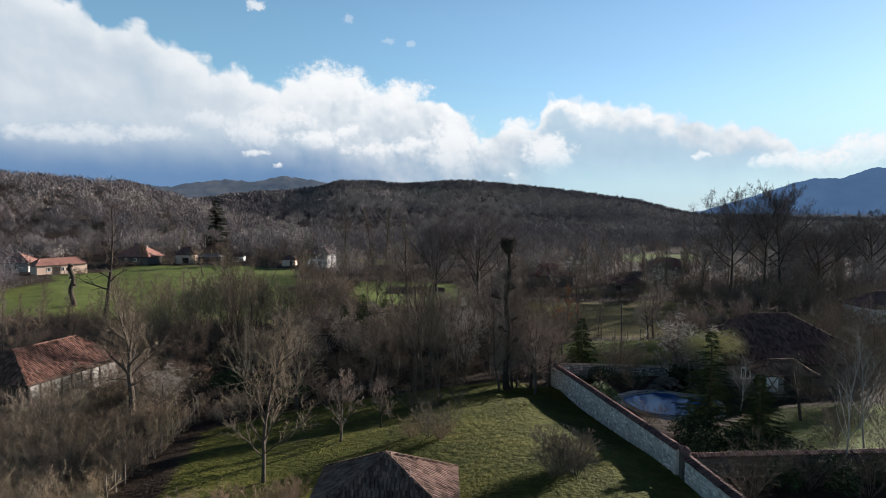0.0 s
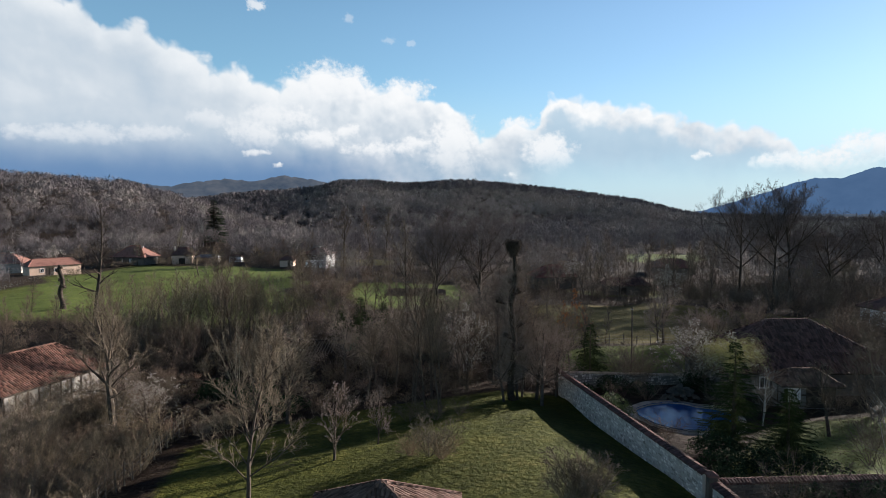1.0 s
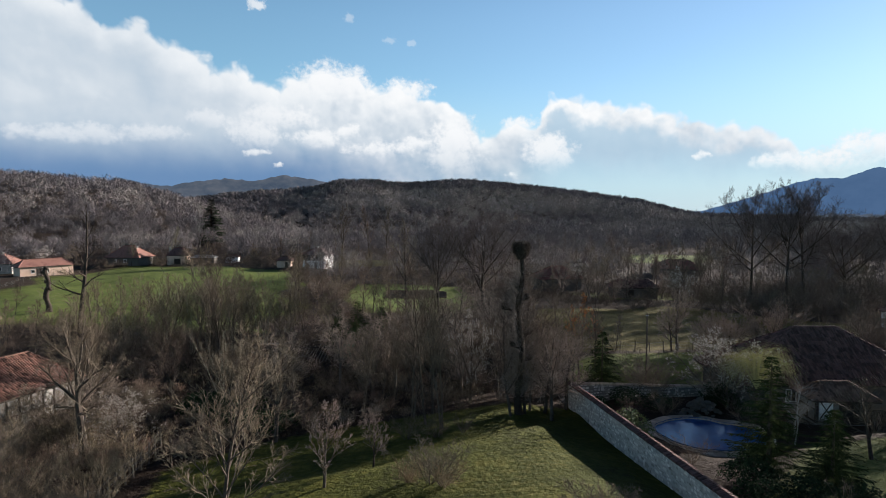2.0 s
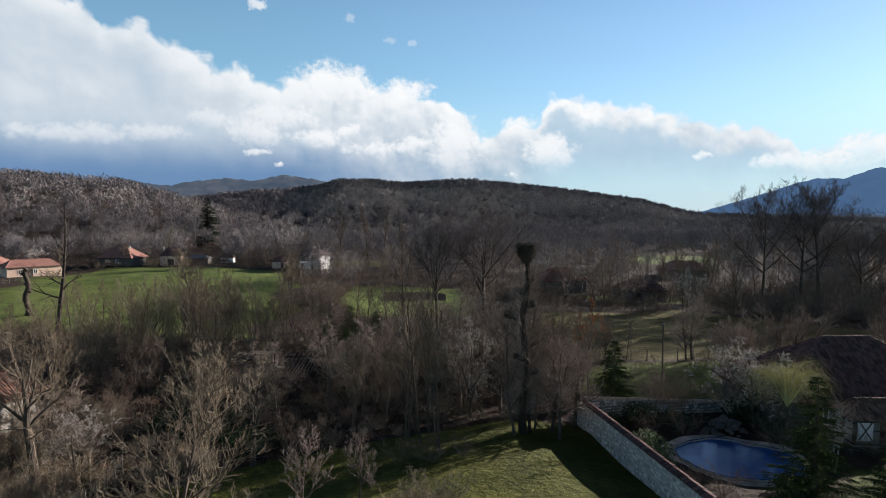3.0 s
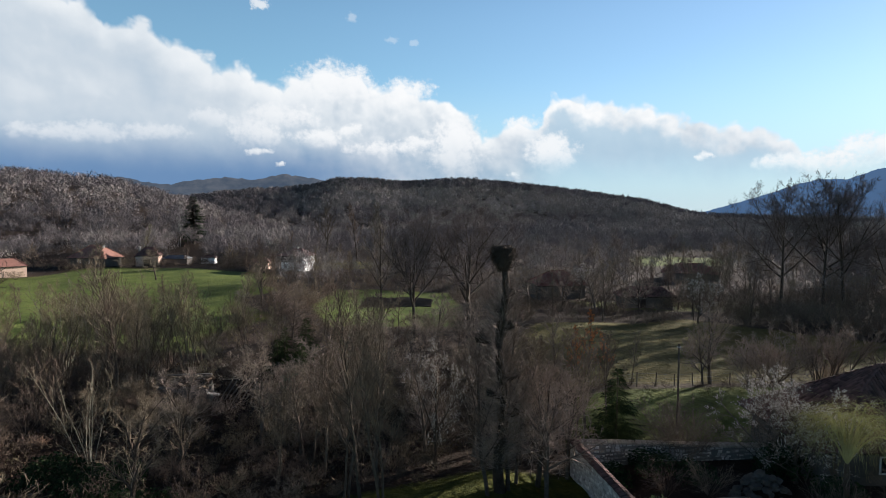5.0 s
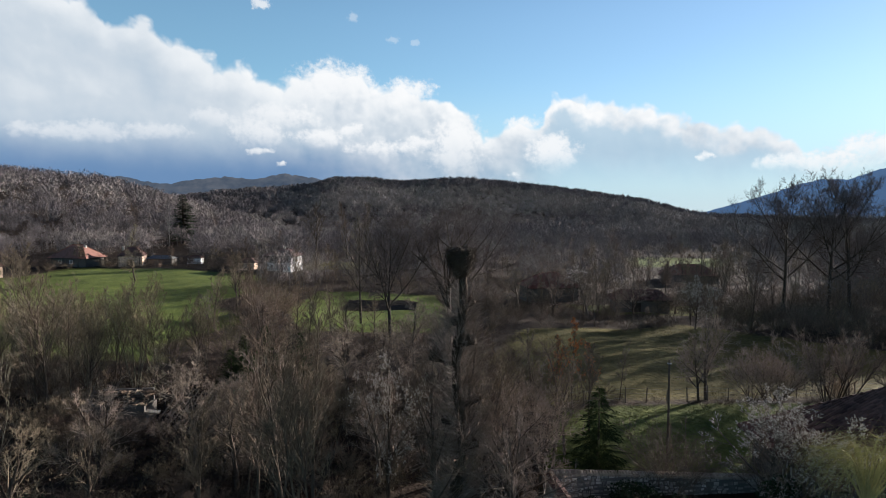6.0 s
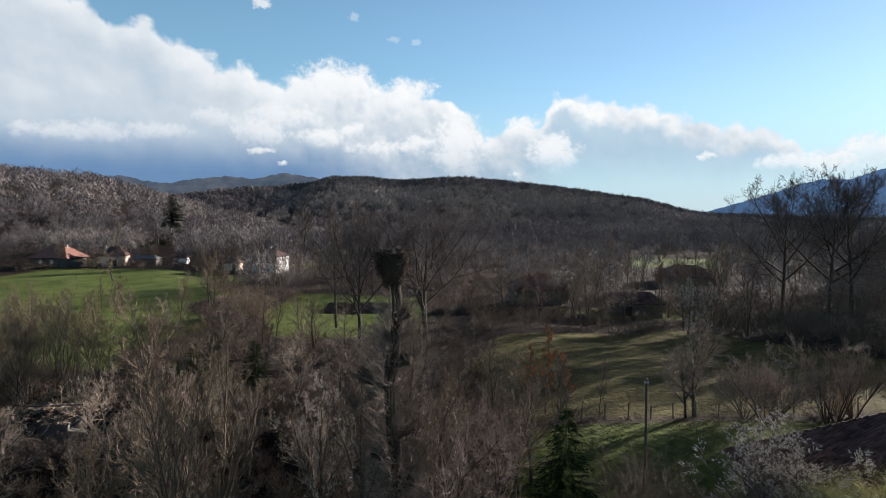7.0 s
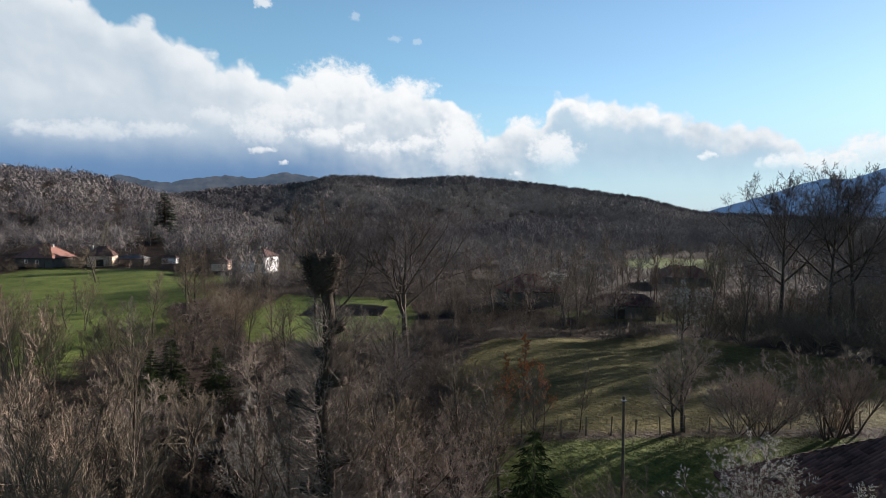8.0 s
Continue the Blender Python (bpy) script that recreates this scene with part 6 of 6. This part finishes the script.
def pool(x, y, z):
    ob = thing("swimming_pool", (x, y, z), 0, "kidney-shaped garden pool of deep blue water with a stone rim", "pool")
    n = 64
    ring = [2 * math.pi * i / n for i in range(n)]
    g = Geo()
    g.v = [(*pool_outline(a), 0.12) for a in ring]
    g.f = [tuple(range(n))]
    part("water", g, MAT_WATER, ob)
    g = Geo()
    for i in range(n):
        a, b = ring[i], ring[(i + 1) % n]
        g.quad((*pool_outline(b), 0.3), (*pool_outline(a), 0.3), (*pool_outline(a), -1.3), (*pool_outline(b), -1.3))
    g.f.append(tuple(range(3, 4 * n, 4)))
    part("basin", g, MAT_POOL, ob, "blue pool liner")
    rnd = random.Random(4)
    m = 70
    bed = Geo()
    for i in range(n):
        a, b = ring[i], ring[(i + 1) % n]
        bed.quad((*pool_outline(a, -0.03), 0.08), (*pool_outline(a, 0.4), 0.08), (*pool_outline(b, 0.4), 0.08), (*pool_outline(b, -0.03), 0.08))
    rim = part("rim", bed, MAT_MORTAR, ob)
    for i in range(m):
        a, b = 2 * math.pi * (i + 0.04) / m, 2 * math.pi * (i + 0.96) / m
        h = 0.2 + rnd.uniform(0, 0.07)
        wide = rnd.uniform(0.1, 0.3)
        g = Geo()
        low = [(*pool_outline(a, -0.06), 0.1), (*pool_outline(b, -0.06), 0.1), (*pool_outline(b, wide), 0.1), (*pool_outline(a, wide + rnd.uniform(-0.05, 0.05)), 0.1)]
        g.v = low + [(px, py, h) for px, py, _ in low]
        g.f = [(4, 5, 6, 7)[::-1], (0, 1, 5, 4), (1, 2, 6, 5), (2, 3, 7, 6), (3, 0, 4, 7)]
        part("slab", g, MAT_PAVING, rim)
    g = Geo()
    for i in range(n):
        a, b = ring[i], ring[(i + 1) % n]
        w1, w2 = (0.95 + 0.25 * math.sin(3 * q + 1) + 0.6 * math.cos(q - 0.7) + 0.1 * math.sin(11 * q) for q in (a, b))
        g.quad((*pool_outline(a, 0.02), 0.15), (*pool_outline(a, w1), 0.1), (*pool_outline(b, w2), 0.1), (*pool_outline(b, 0.02), 0.15))
        g.quad((*pool_outline(a, w1), 0.1), (*pool_outline(a, w1 + 0.5), -0.3), (*pool_outline(b, w2 + 0.5), -0.3), (*pool_outline(b, w2), 0.1))
    part("terrace", g, MAT_PAVING, ob, "pale worn terrace round the water")


pool(WATER[0], WATER[1], gz(*WATER))


def leafy_bush(name, label, x, y, r, h, seed, material, count):
    rnd = random.Random(seed)
    ob = thing(name, (x, y, gz(x, y)), 0, label, "bush")
    wood, leaf = Geo(), Geo()
    for _ in range(14):
        a, t = rnd.uniform(0, 6.283), rnd.uniform(0, 0.8)
        wood.spike(Vector((0, 0, -0.1)), Vector((math.cos(a) * r * t, math.sin(a) * r * t, h * (1 - 0.4 * t))), 0.02)
    for _ in range(count):
        a, t, z = rnd.uniform(0, 6.283), math.sqrt(rnd.random()), rnd.random()
        lump = 1 + 0.25 * math.sin(3 * a + seed) + 0.15 * math.sin(7 * a)
        c = Vector((math.cos(a) * r * t * lump, math.sin(a) * r * t * lump, h * (0.12 + 0.88 * z * math.sqrt(max(0, 1 - 0.8 * t * t)))))
        u = Vector((rnd.gauss(0, 1), rnd.gauss(0, 1), rnd.gauss(0.4, 1))).normalized()
        v = u.orthogonal().normalized()
        s = rnd.uniform(0.07, 0.15)
        leaf.quad(c - u * s, c + v * s * 0.5, c + u * s, c - v * s * 0.5)
    part("stems", wood, MAT_BARK, ob)
    part("leaves", leaf, material, ob)


leafy_bush("evergreen_bush", "bushy yellow-green evergreen beside the garden wall", 16.1, 61.4, 1.7, 3.0, 3, MAT_EVERGREEN, 2400)
leafy_bush("evergreen_bush", "small yellow-green bush beside the wall", 15.4, 58.6, 0.8, 1.2, 5, MAT_EVERGREEN, 600)
# Bushes 24 to 26 are added to darken a hollow lying in deep shade.
for x, y, r, h, k in ((18.8, 71.4, 1.6, 1.9, 14), (21.4, 70.0, 1.5, 1.6, 15), (-20.5, 67.5, 2.9, 2.0, 24), (-16.5, 64.5, 2.4, 1.6, 25), (-24.5, 69.0, 2.4, 2.0, 26), (27.9, 70.6, 1.7, 2.6, 16), (29.4, 66.0, 1.5, 1.9, 21), (15.8, 71.0, 1.3, 1.8, 17), (20.4, 48.4, 1.7, 2.0, 31), (19.4, 45.0, 1.6, 1.6, 32), (22.4, 45.2, 1.7, 1.7, 33), (18.2, 42.0, 1.3, 1.4, 34), (25.6, 44.6, 1.5, 1.3, 35), (21.5, 38.2, 1.3, 1.9, 18), (25.0, 38.0, 1.6, 2.2, 19), (28.6, 38.6, 1.4, 2.0, 20)):
    leafy_bush("dark_bush", "dense dark ivy-grown evergreen bush in the shade", x, y, r, h, k, MAT_NEEDLE, int(420 * r * h))
leafy_bush("evergreen_bush", "dark green bush at the edge of the pool", 23.5, 54.3, 0.9, 1.3, 6, MAT_NEEDLE, 900)


# ---- the nest tree and other lopped trunks ----
def lopped_tree(name, label, x, y, height, r0, knobs, shoots, seed, bark):
    rnd = random.Random(seed)
    ob = thing(name, (x, y, gz(x, y)), 0, label, "tree")
    wood, twigs = Geo(), Geo()
    n = 14
    points = [Vector((0.22 * math.sin(i * 0.9 + seed), 0.2 * math.cos(i * 0.7), -0.4 + i * (height + 0.4) / n)) for i in range(n + 1)]
    radii = [r0 * (1.25 if i == 0 else 1 - 0.42 * i / n) * rnd.uniform(0.82, 1.2) for i in range(n + 1)]
    wood.tube(points, radii, 9)
    for u, a, length, size in knobs:
        k = int(u * n)
        at = points[k]
        way = Vector((math.cos(a), math.sin(a), 0.35)).normalized()
        end = at + way * length
        wood.tube([at, at.lerp(end, 0.6) + Vector((0, 0, -0.05)), end + Vector((0, 0, 0.15)), end + Vector((0, 0, 0.15)) + way * size * 0.6], [radii[k] * 0.55, radii[k] * 0.5, size, size * 0.45], 7)
        for _ in range(26):
            w = Vector((rnd.gauss(0, 1), rnd.gauss(0, 1), rnd.gauss(0.6, 0.8))).normalized()
            s = end + w * size * 0.7
            twigs.spike(s, s + w * rnd.uniform(0.5, 1.5), 0.016)
    for _ in range(shoots):
        u = rnd.uniform(0.12, 0.9)
        k = min(n - 1, int(u * n))
        at = points[k].lerp(points[k + 1], u * n - k)
        a = rnd.uniform(0, 6.283)
        w = Vector((math.cos(a), math.sin(a), rnd.uniform(0.1, 1.1))).normalized()
        b = at + w * rnd.uniform(0.5, 1.0) * (3.0 if u < 0.55 else 3.0 - 4.6 * (u - 0.55))
        bend = at.lerp(b, 0.5) - Vector((0, 0, 0.12))
        twigs.tube([at + w * radii[k] * 0.8, bend, b], [0.012, 0.01, 0.006], 3, close=False)
        for _ in range(4):
            c = at.lerp(b, rnd.uniform(0.3, 0.9))
            w2 = (w + Vector((rnd.gauss(0, 0.6), rnd.gauss(0, 0.6), rnd.gauss(0.2, 0.4)))).normalized()
            twigs.spike(c, c + w2 * rnd.uniform(0.3, 0.9), 0.010)
    part("trunk", wood, bark, ob, "knotted trunk", smooth=True)
    tagged(part("shoot_growth", twigs, MAT_TWIG_SHOOT, ob, "thin shoots along the trunk"), kind="stuff")
    return ob, points[-1]


def stick_nest(x, y, z):
    rnd = random.Random(8)
    ob = thing("stork_nest", (x, y, z), 0, "big deep nest of dark sticks on the lopped trunk", "nest")
    g = Geo()
    rings = [(0.3, -0.5), (0.5, -0.15), (0.66, 0.3), (0.78, 0.75), (0.72, 1.05), (0.45, 1.22), (0.2, 1.1)]
    n = 16
    for j, (r, h) in enumerate(rings):
        for i in range(n):
            a = 2 * math.pi * i / n
            w = r * (1 + rnd.uniform(-0.12, 0.12))
            g.v.append((w * math.cos(a), w * math.sin(a), h + rnd.uniform(-0.08, 0.08)))
        if j:
            for i in range(n):
                k = (i + 1) % n
                g.f.append(((j - 1) * n + i, (j - 1) * n + k, j * n + k, j * n + i))
    g.f.append(tuple(range((len(rings) - 1) * n, len(rings) * n)))
    part("bowl", g, MAT_NEST, ob)
    g = Geo()
    for _ in range(1100):
        a, t = rnd.uniform(0, 6.283), rnd.random()
        r = 0.36 + 0.44 * math.sin(min(1.0, t * 1.25) * 1.7) * rnd.uniform(0.8, 1.1)
        c = Vector((r * math.cos(a), r * math.sin(a), -0.45 + 1.6 * t))
        w = (Vector((-math.sin(a), math.cos(a), rnd.gauss(0, 0.8))) * rnd.choice((-1, 1)) + Vector((math.cos(a), math.sin(a), 0)) * rnd.gauss(0.3, 0.7)).normalized()
        s = rnd.uniform(0.12, 0.36)
        g.spike(c - w * s, c + w * s, 0.016)
    for _ in range(150):
        a = rnd.uniform(0, 6.283)
        w = Vector((math.cos(a), math.sin(a), rnd.uniform(-0.5, 0.9))).normalized()
        g.spike(Vector((0, 0, 0.7)) + w * 0.8, Vector((0, 0, 0.7)) + w * rnd.uniform(0.9, 1.4), 0.012)
    tagged(part("stick_mass", g, MAT_NEST, ob), kind="stuff")


_, top_of = lopped_tree("lopped_tree", "tall lopped trunk with knobs and thin shoots", 7.3, 68.2, 16.2, 0.4,
                        [(0.86, 0.3, 0.5, 0.34), (0.79, 2.6, 0.45, 0.36), (0.72, 5.9, 0.9, 0.42), (0.66, 2.9, 1.4, 0.5), (0.57, 0.2, 1.2, 0.32), (0.45, 3.3, 1.1, 0.35), (0.36, 5.6, 1.0, 0.3), (0.3, 1.2, 1.0, 0.3)], 1100, 3, MAT_TRUNK)
stick_nest(7.3 + top_of.x, 68.2 + top_of.y, gz(7.3, 68.2) + 16.0)
lopped_tree("lopped_tree", "short crooked lopped trunk in the green field", -78.0, 127.5, 9.0, 0.55, [(0.95, 0.5, 0.3, 0.5), (0.86, 3.4, 0.4, 0.45), (0.7, 3.0, 0.6, 0.5), (0.5, 0.2, 0.5, 0.5), (0.35, 2.6, 0.4, 0.45)], 90, 6, MAT_BARK)


# ---- fences, poles, clutter ----
def fence(label, a, b, count, height, lean, seed, wires=True):
    rnd = random.Random(seed)
    ob = tagged(new("fence"), label, "fence", "fences")
    last = None
    for i in range(count):
        x, y = a[0] + (b[0] - a[0]) * i / (count - 1), a[1] + (b[1] - a[1]) * i / (count - 1)
        z = gz(x, y)
        g = Geo()
        top = Vector((x + rnd.uniform(-lean, lean), y + rnd.uniform(-lean, lean), z + height * rnd.uniform(0.85, 1.12)))
        g.tube([Vector((x, y, z - 0.3)), top], [0.06, 0.05], 6)
        part("post", g, MAT_POST, ob)
        if last and wires:
            g = Geo()
            for u in (0.3, 0.6, 0.9):
                g.tube([last[0].lerp(last[1], u), Vector((x, y, z)).lerp(top, u)], [0.008, 0.008], 3)
            part("wire", g, MAT_METAL, ob)
        last = (Vector((x, y, z)), top)


fence("leaning wooden post and wire fence beside the brush", (-23.2, 41.0), (-23.8, 58.5), 15, 1.7, 0.12, 1)
fence("thin post and wire fence along the dry meadow", (15.5, 89.6), (36.0, 91.6), 11, 1.5, 0.1, 2)
fence("thin post and wire fence along the dry meadow", (38.0, 92.0), (62.0, 93.4), 9, 1.5, 0.1, 3)
fence("low fence along the green field", (-111, 150), (-127, 208), 16, 1.3, 0.1, 4)


def pole(x, y, h, r, label, material):
    ob = thing("wooden_pole", (x, y, gz(x, y)), 0, label, "pole")
    g = Geo()
    g.tube([Vector((0, 0, -0.4)), Vector((0.03, 0, h * 0.5)), Vector((0, 0.02, h))], [r, r * 0.9, r * 0.75], 8)
    part("shaft", g, material, ob)
    g = Geo()
    g.box((0, 0, h - 0.25), (r * 2.6, r * 2.6, 0.06))
    part("collar", g, MAT_METAL, ob)


pole(22.3, 75.6, 8.9, 0.095, "old grey wooden pole standing in the grass", MAT_BARK)


def ruin(x, y, turn):
    ob = thing("ruined_shed", (x, y, gz(x, y)), turn, "collapsed old stone shed with fallen grey rafters", "shed")
    g = Geo()
    for bx, by, lx, ly, h in ((-1.6, 0, 1.2, 0.4, 2.3), (1.5, 0, 1.8, 0.4, 2.1), (0, 0, 4.4, 0.35, 0.5), (-2.2, 1.8, 0.4, 3.4, 2.2), (2.2, 1.8, 0.4, 3.4, 1.5), (0, 3.5, 4.4, 0.4, 2.6), (-0.2, 0.02, 2.0, 0.3, 2.2)):
        g = Geo()
        g.box((bx, by, h / 2 - 0.2), (lx, ly, h + 0.4))
        part("wall", g, MAT_GREY, ob, "grey weathered wall")
    # The opening's inner shade is drawn as a dark panel on solid wall.
    g = Geo()
    g.box((-0.3, -0.17, 1.0), (0.9, 0.06, 1.5))
    part("opening", g, MAT_TIMBER, ob, "dark panel in place of a shaded opening")
    rnd = random.Random(2)
    g = Geo()
    for _ in range(260):
        u, v = rnd.uniform(-1, 1), rnd.random()
        g.box((u * 2.5, 3.7 * v - 0.3, 2.1 + 0.75 * (1 - abs(2 * v - 1)) + rnd.uniform(-0.1, 0.1)), (rnd.uniform(0.25, 0.6), rnd.uniform(0.25, 0.5), rnd.uniform(0.05, 0.14)),
              Matrix.Rotation(rnd.uniform(0, 3), 3, "Z") @ Matrix.Rotation(rnd.uniform(-0.4, 0.4), 3, "X"))
    tagged(part("stone_slab", g, MAT_LITTER, ob, "broken stone roof slabs"), kind="stuff")
    for i in range(9):
        g = Geo()
        a = Vector((3.6 + 0.42 * i, 0.2 + rnd.uniform(-0.2, 0.2), 0.7 + rnd.uniform(-0.1, 0.1)))
        g.tube([a, a + Vector((1.1 + rnd.uniform(-0.2, 0.2), 2.6, 1.5 + rnd.uniform(-0.2, 0.2)))], [0.07, 0.06], 5)
        part("rafter", g, MAT_POST, ob, "grey fallen rafter")
    g = Geo()
    for bx in (3.4, 7.8):
        g.box((bx, 2.4, 0.8), (0.18, 0.18, 2.4))
    g.box((5.7, 2.45, 2.05), (5.0, 0.16, 0.16))
    part("post_frame", g, MAT_TIMBER, ob, "dark leaning posts")
    g = Geo()
    g.box((2.9, 0.3, 1.35), (1.3, 0.7, 0.08), Matrix.Rotation(0.15, 3, "Y"))
    part("slab", g, MAT_PLASTER, ob, "pale slab over a broken pier")


ruin(-22.4, 85.4, 10)


def small_hut(x, y, turn):
    ob = thing("garden_hut", (x, y, gz(x, y)), turn, "small green painted hut with a tan flat roof", "hut")
    g = Geo()
    for sx, sy, lx, ly in ((0, -0.75, 1.7, 0.05), (0, 0.75, 1.7, 0.05), (-0.83, 0, 0.05, 1.45), (0.83, 0, 0.05, 1.45)):
        g.box((sx, sy, 0.95), (lx, ly, 2.1))
    part("wall", g, MAT_HUT, ob)
    g = Geo()
    g.box((0, 0, 2.08), (2.1, 1.9, 0.08), Matrix.Rotation(0.1, 3, "X"))
    part("roof", g, MAT_POST, ob, "tan board roof")
    g = Geo()
    g.box((0.2, -0.8, 0.9), (0.7, 0.05, 1.75))
    part("door", g, MAT_HUT, ob)


small_hut(-13.7, 92.6, 20)


def dug_bed(x0, x1, y0, y1):
    rnd = random.Random(12)
    ob = thing("garden_bed", (0, 0, 0), 0, "dark freshly dug garden bed in the green glade", "garden bed")
    rows = 13
    for i in range(rows):
        g = Geo()
        y = y0 + (y1 - y0) * (i + 0.5) / rows
        n = 14
        points = [Vector((x0 + (x1 - x0) * k / n, y + rnd.uniform(-0.06, 0.06), gz(x0 + (x1 - x0) * k / n, y) - 0.32)) for k in range(n + 1)]
        g.tube(points, [(y1 - y0) / rows * rnd.uniform(0.5, 0.6) for _ in points], 8)
        part("furrow", g, MAT_BED, ob)


dug_bed(-14.5, 0.5, 152.5, 165.5)


def rock_pile(x, y, r, h):
    rnd = random.Random(5)
    ob = thing("rock_pile", (x, y, gz(x, y)), 20, "mound of grey-brown rocks behind the pool", "rocks")
    for _ in range(84):
        a, t = rnd.uniform(0, 6.283), math.sqrt(rnd.random())
        size = rnd.uniform(0.15, 0.42) * (1.2 - 0.5 * t)
        c = Vector((math.cos(a) * r * t, math.sin(a) * r * 0.6 * t, h * (1 - t * t) * rnd.uniform(0.5, 1.0)))
        bm = bmesh.new()
        bmesh.ops.create_icosphere(bm, subdivisions=1, radius=size)
        g = Geo()
        g.v = [tuple(c + Vector((v.co.x * 1.2, v.co.y, v.co.z * 0.75)) * rnd.uniform(0.75, 1.15)) for v in bm.verts]
        g.f = [tuple(v.index for v in f.verts) for f in bm.faces]
        bm.free()
        part("rock", g, MAT_STONE_DARK, ob)


rock_pile(25.0, 67.5, 2.2, 1.45)
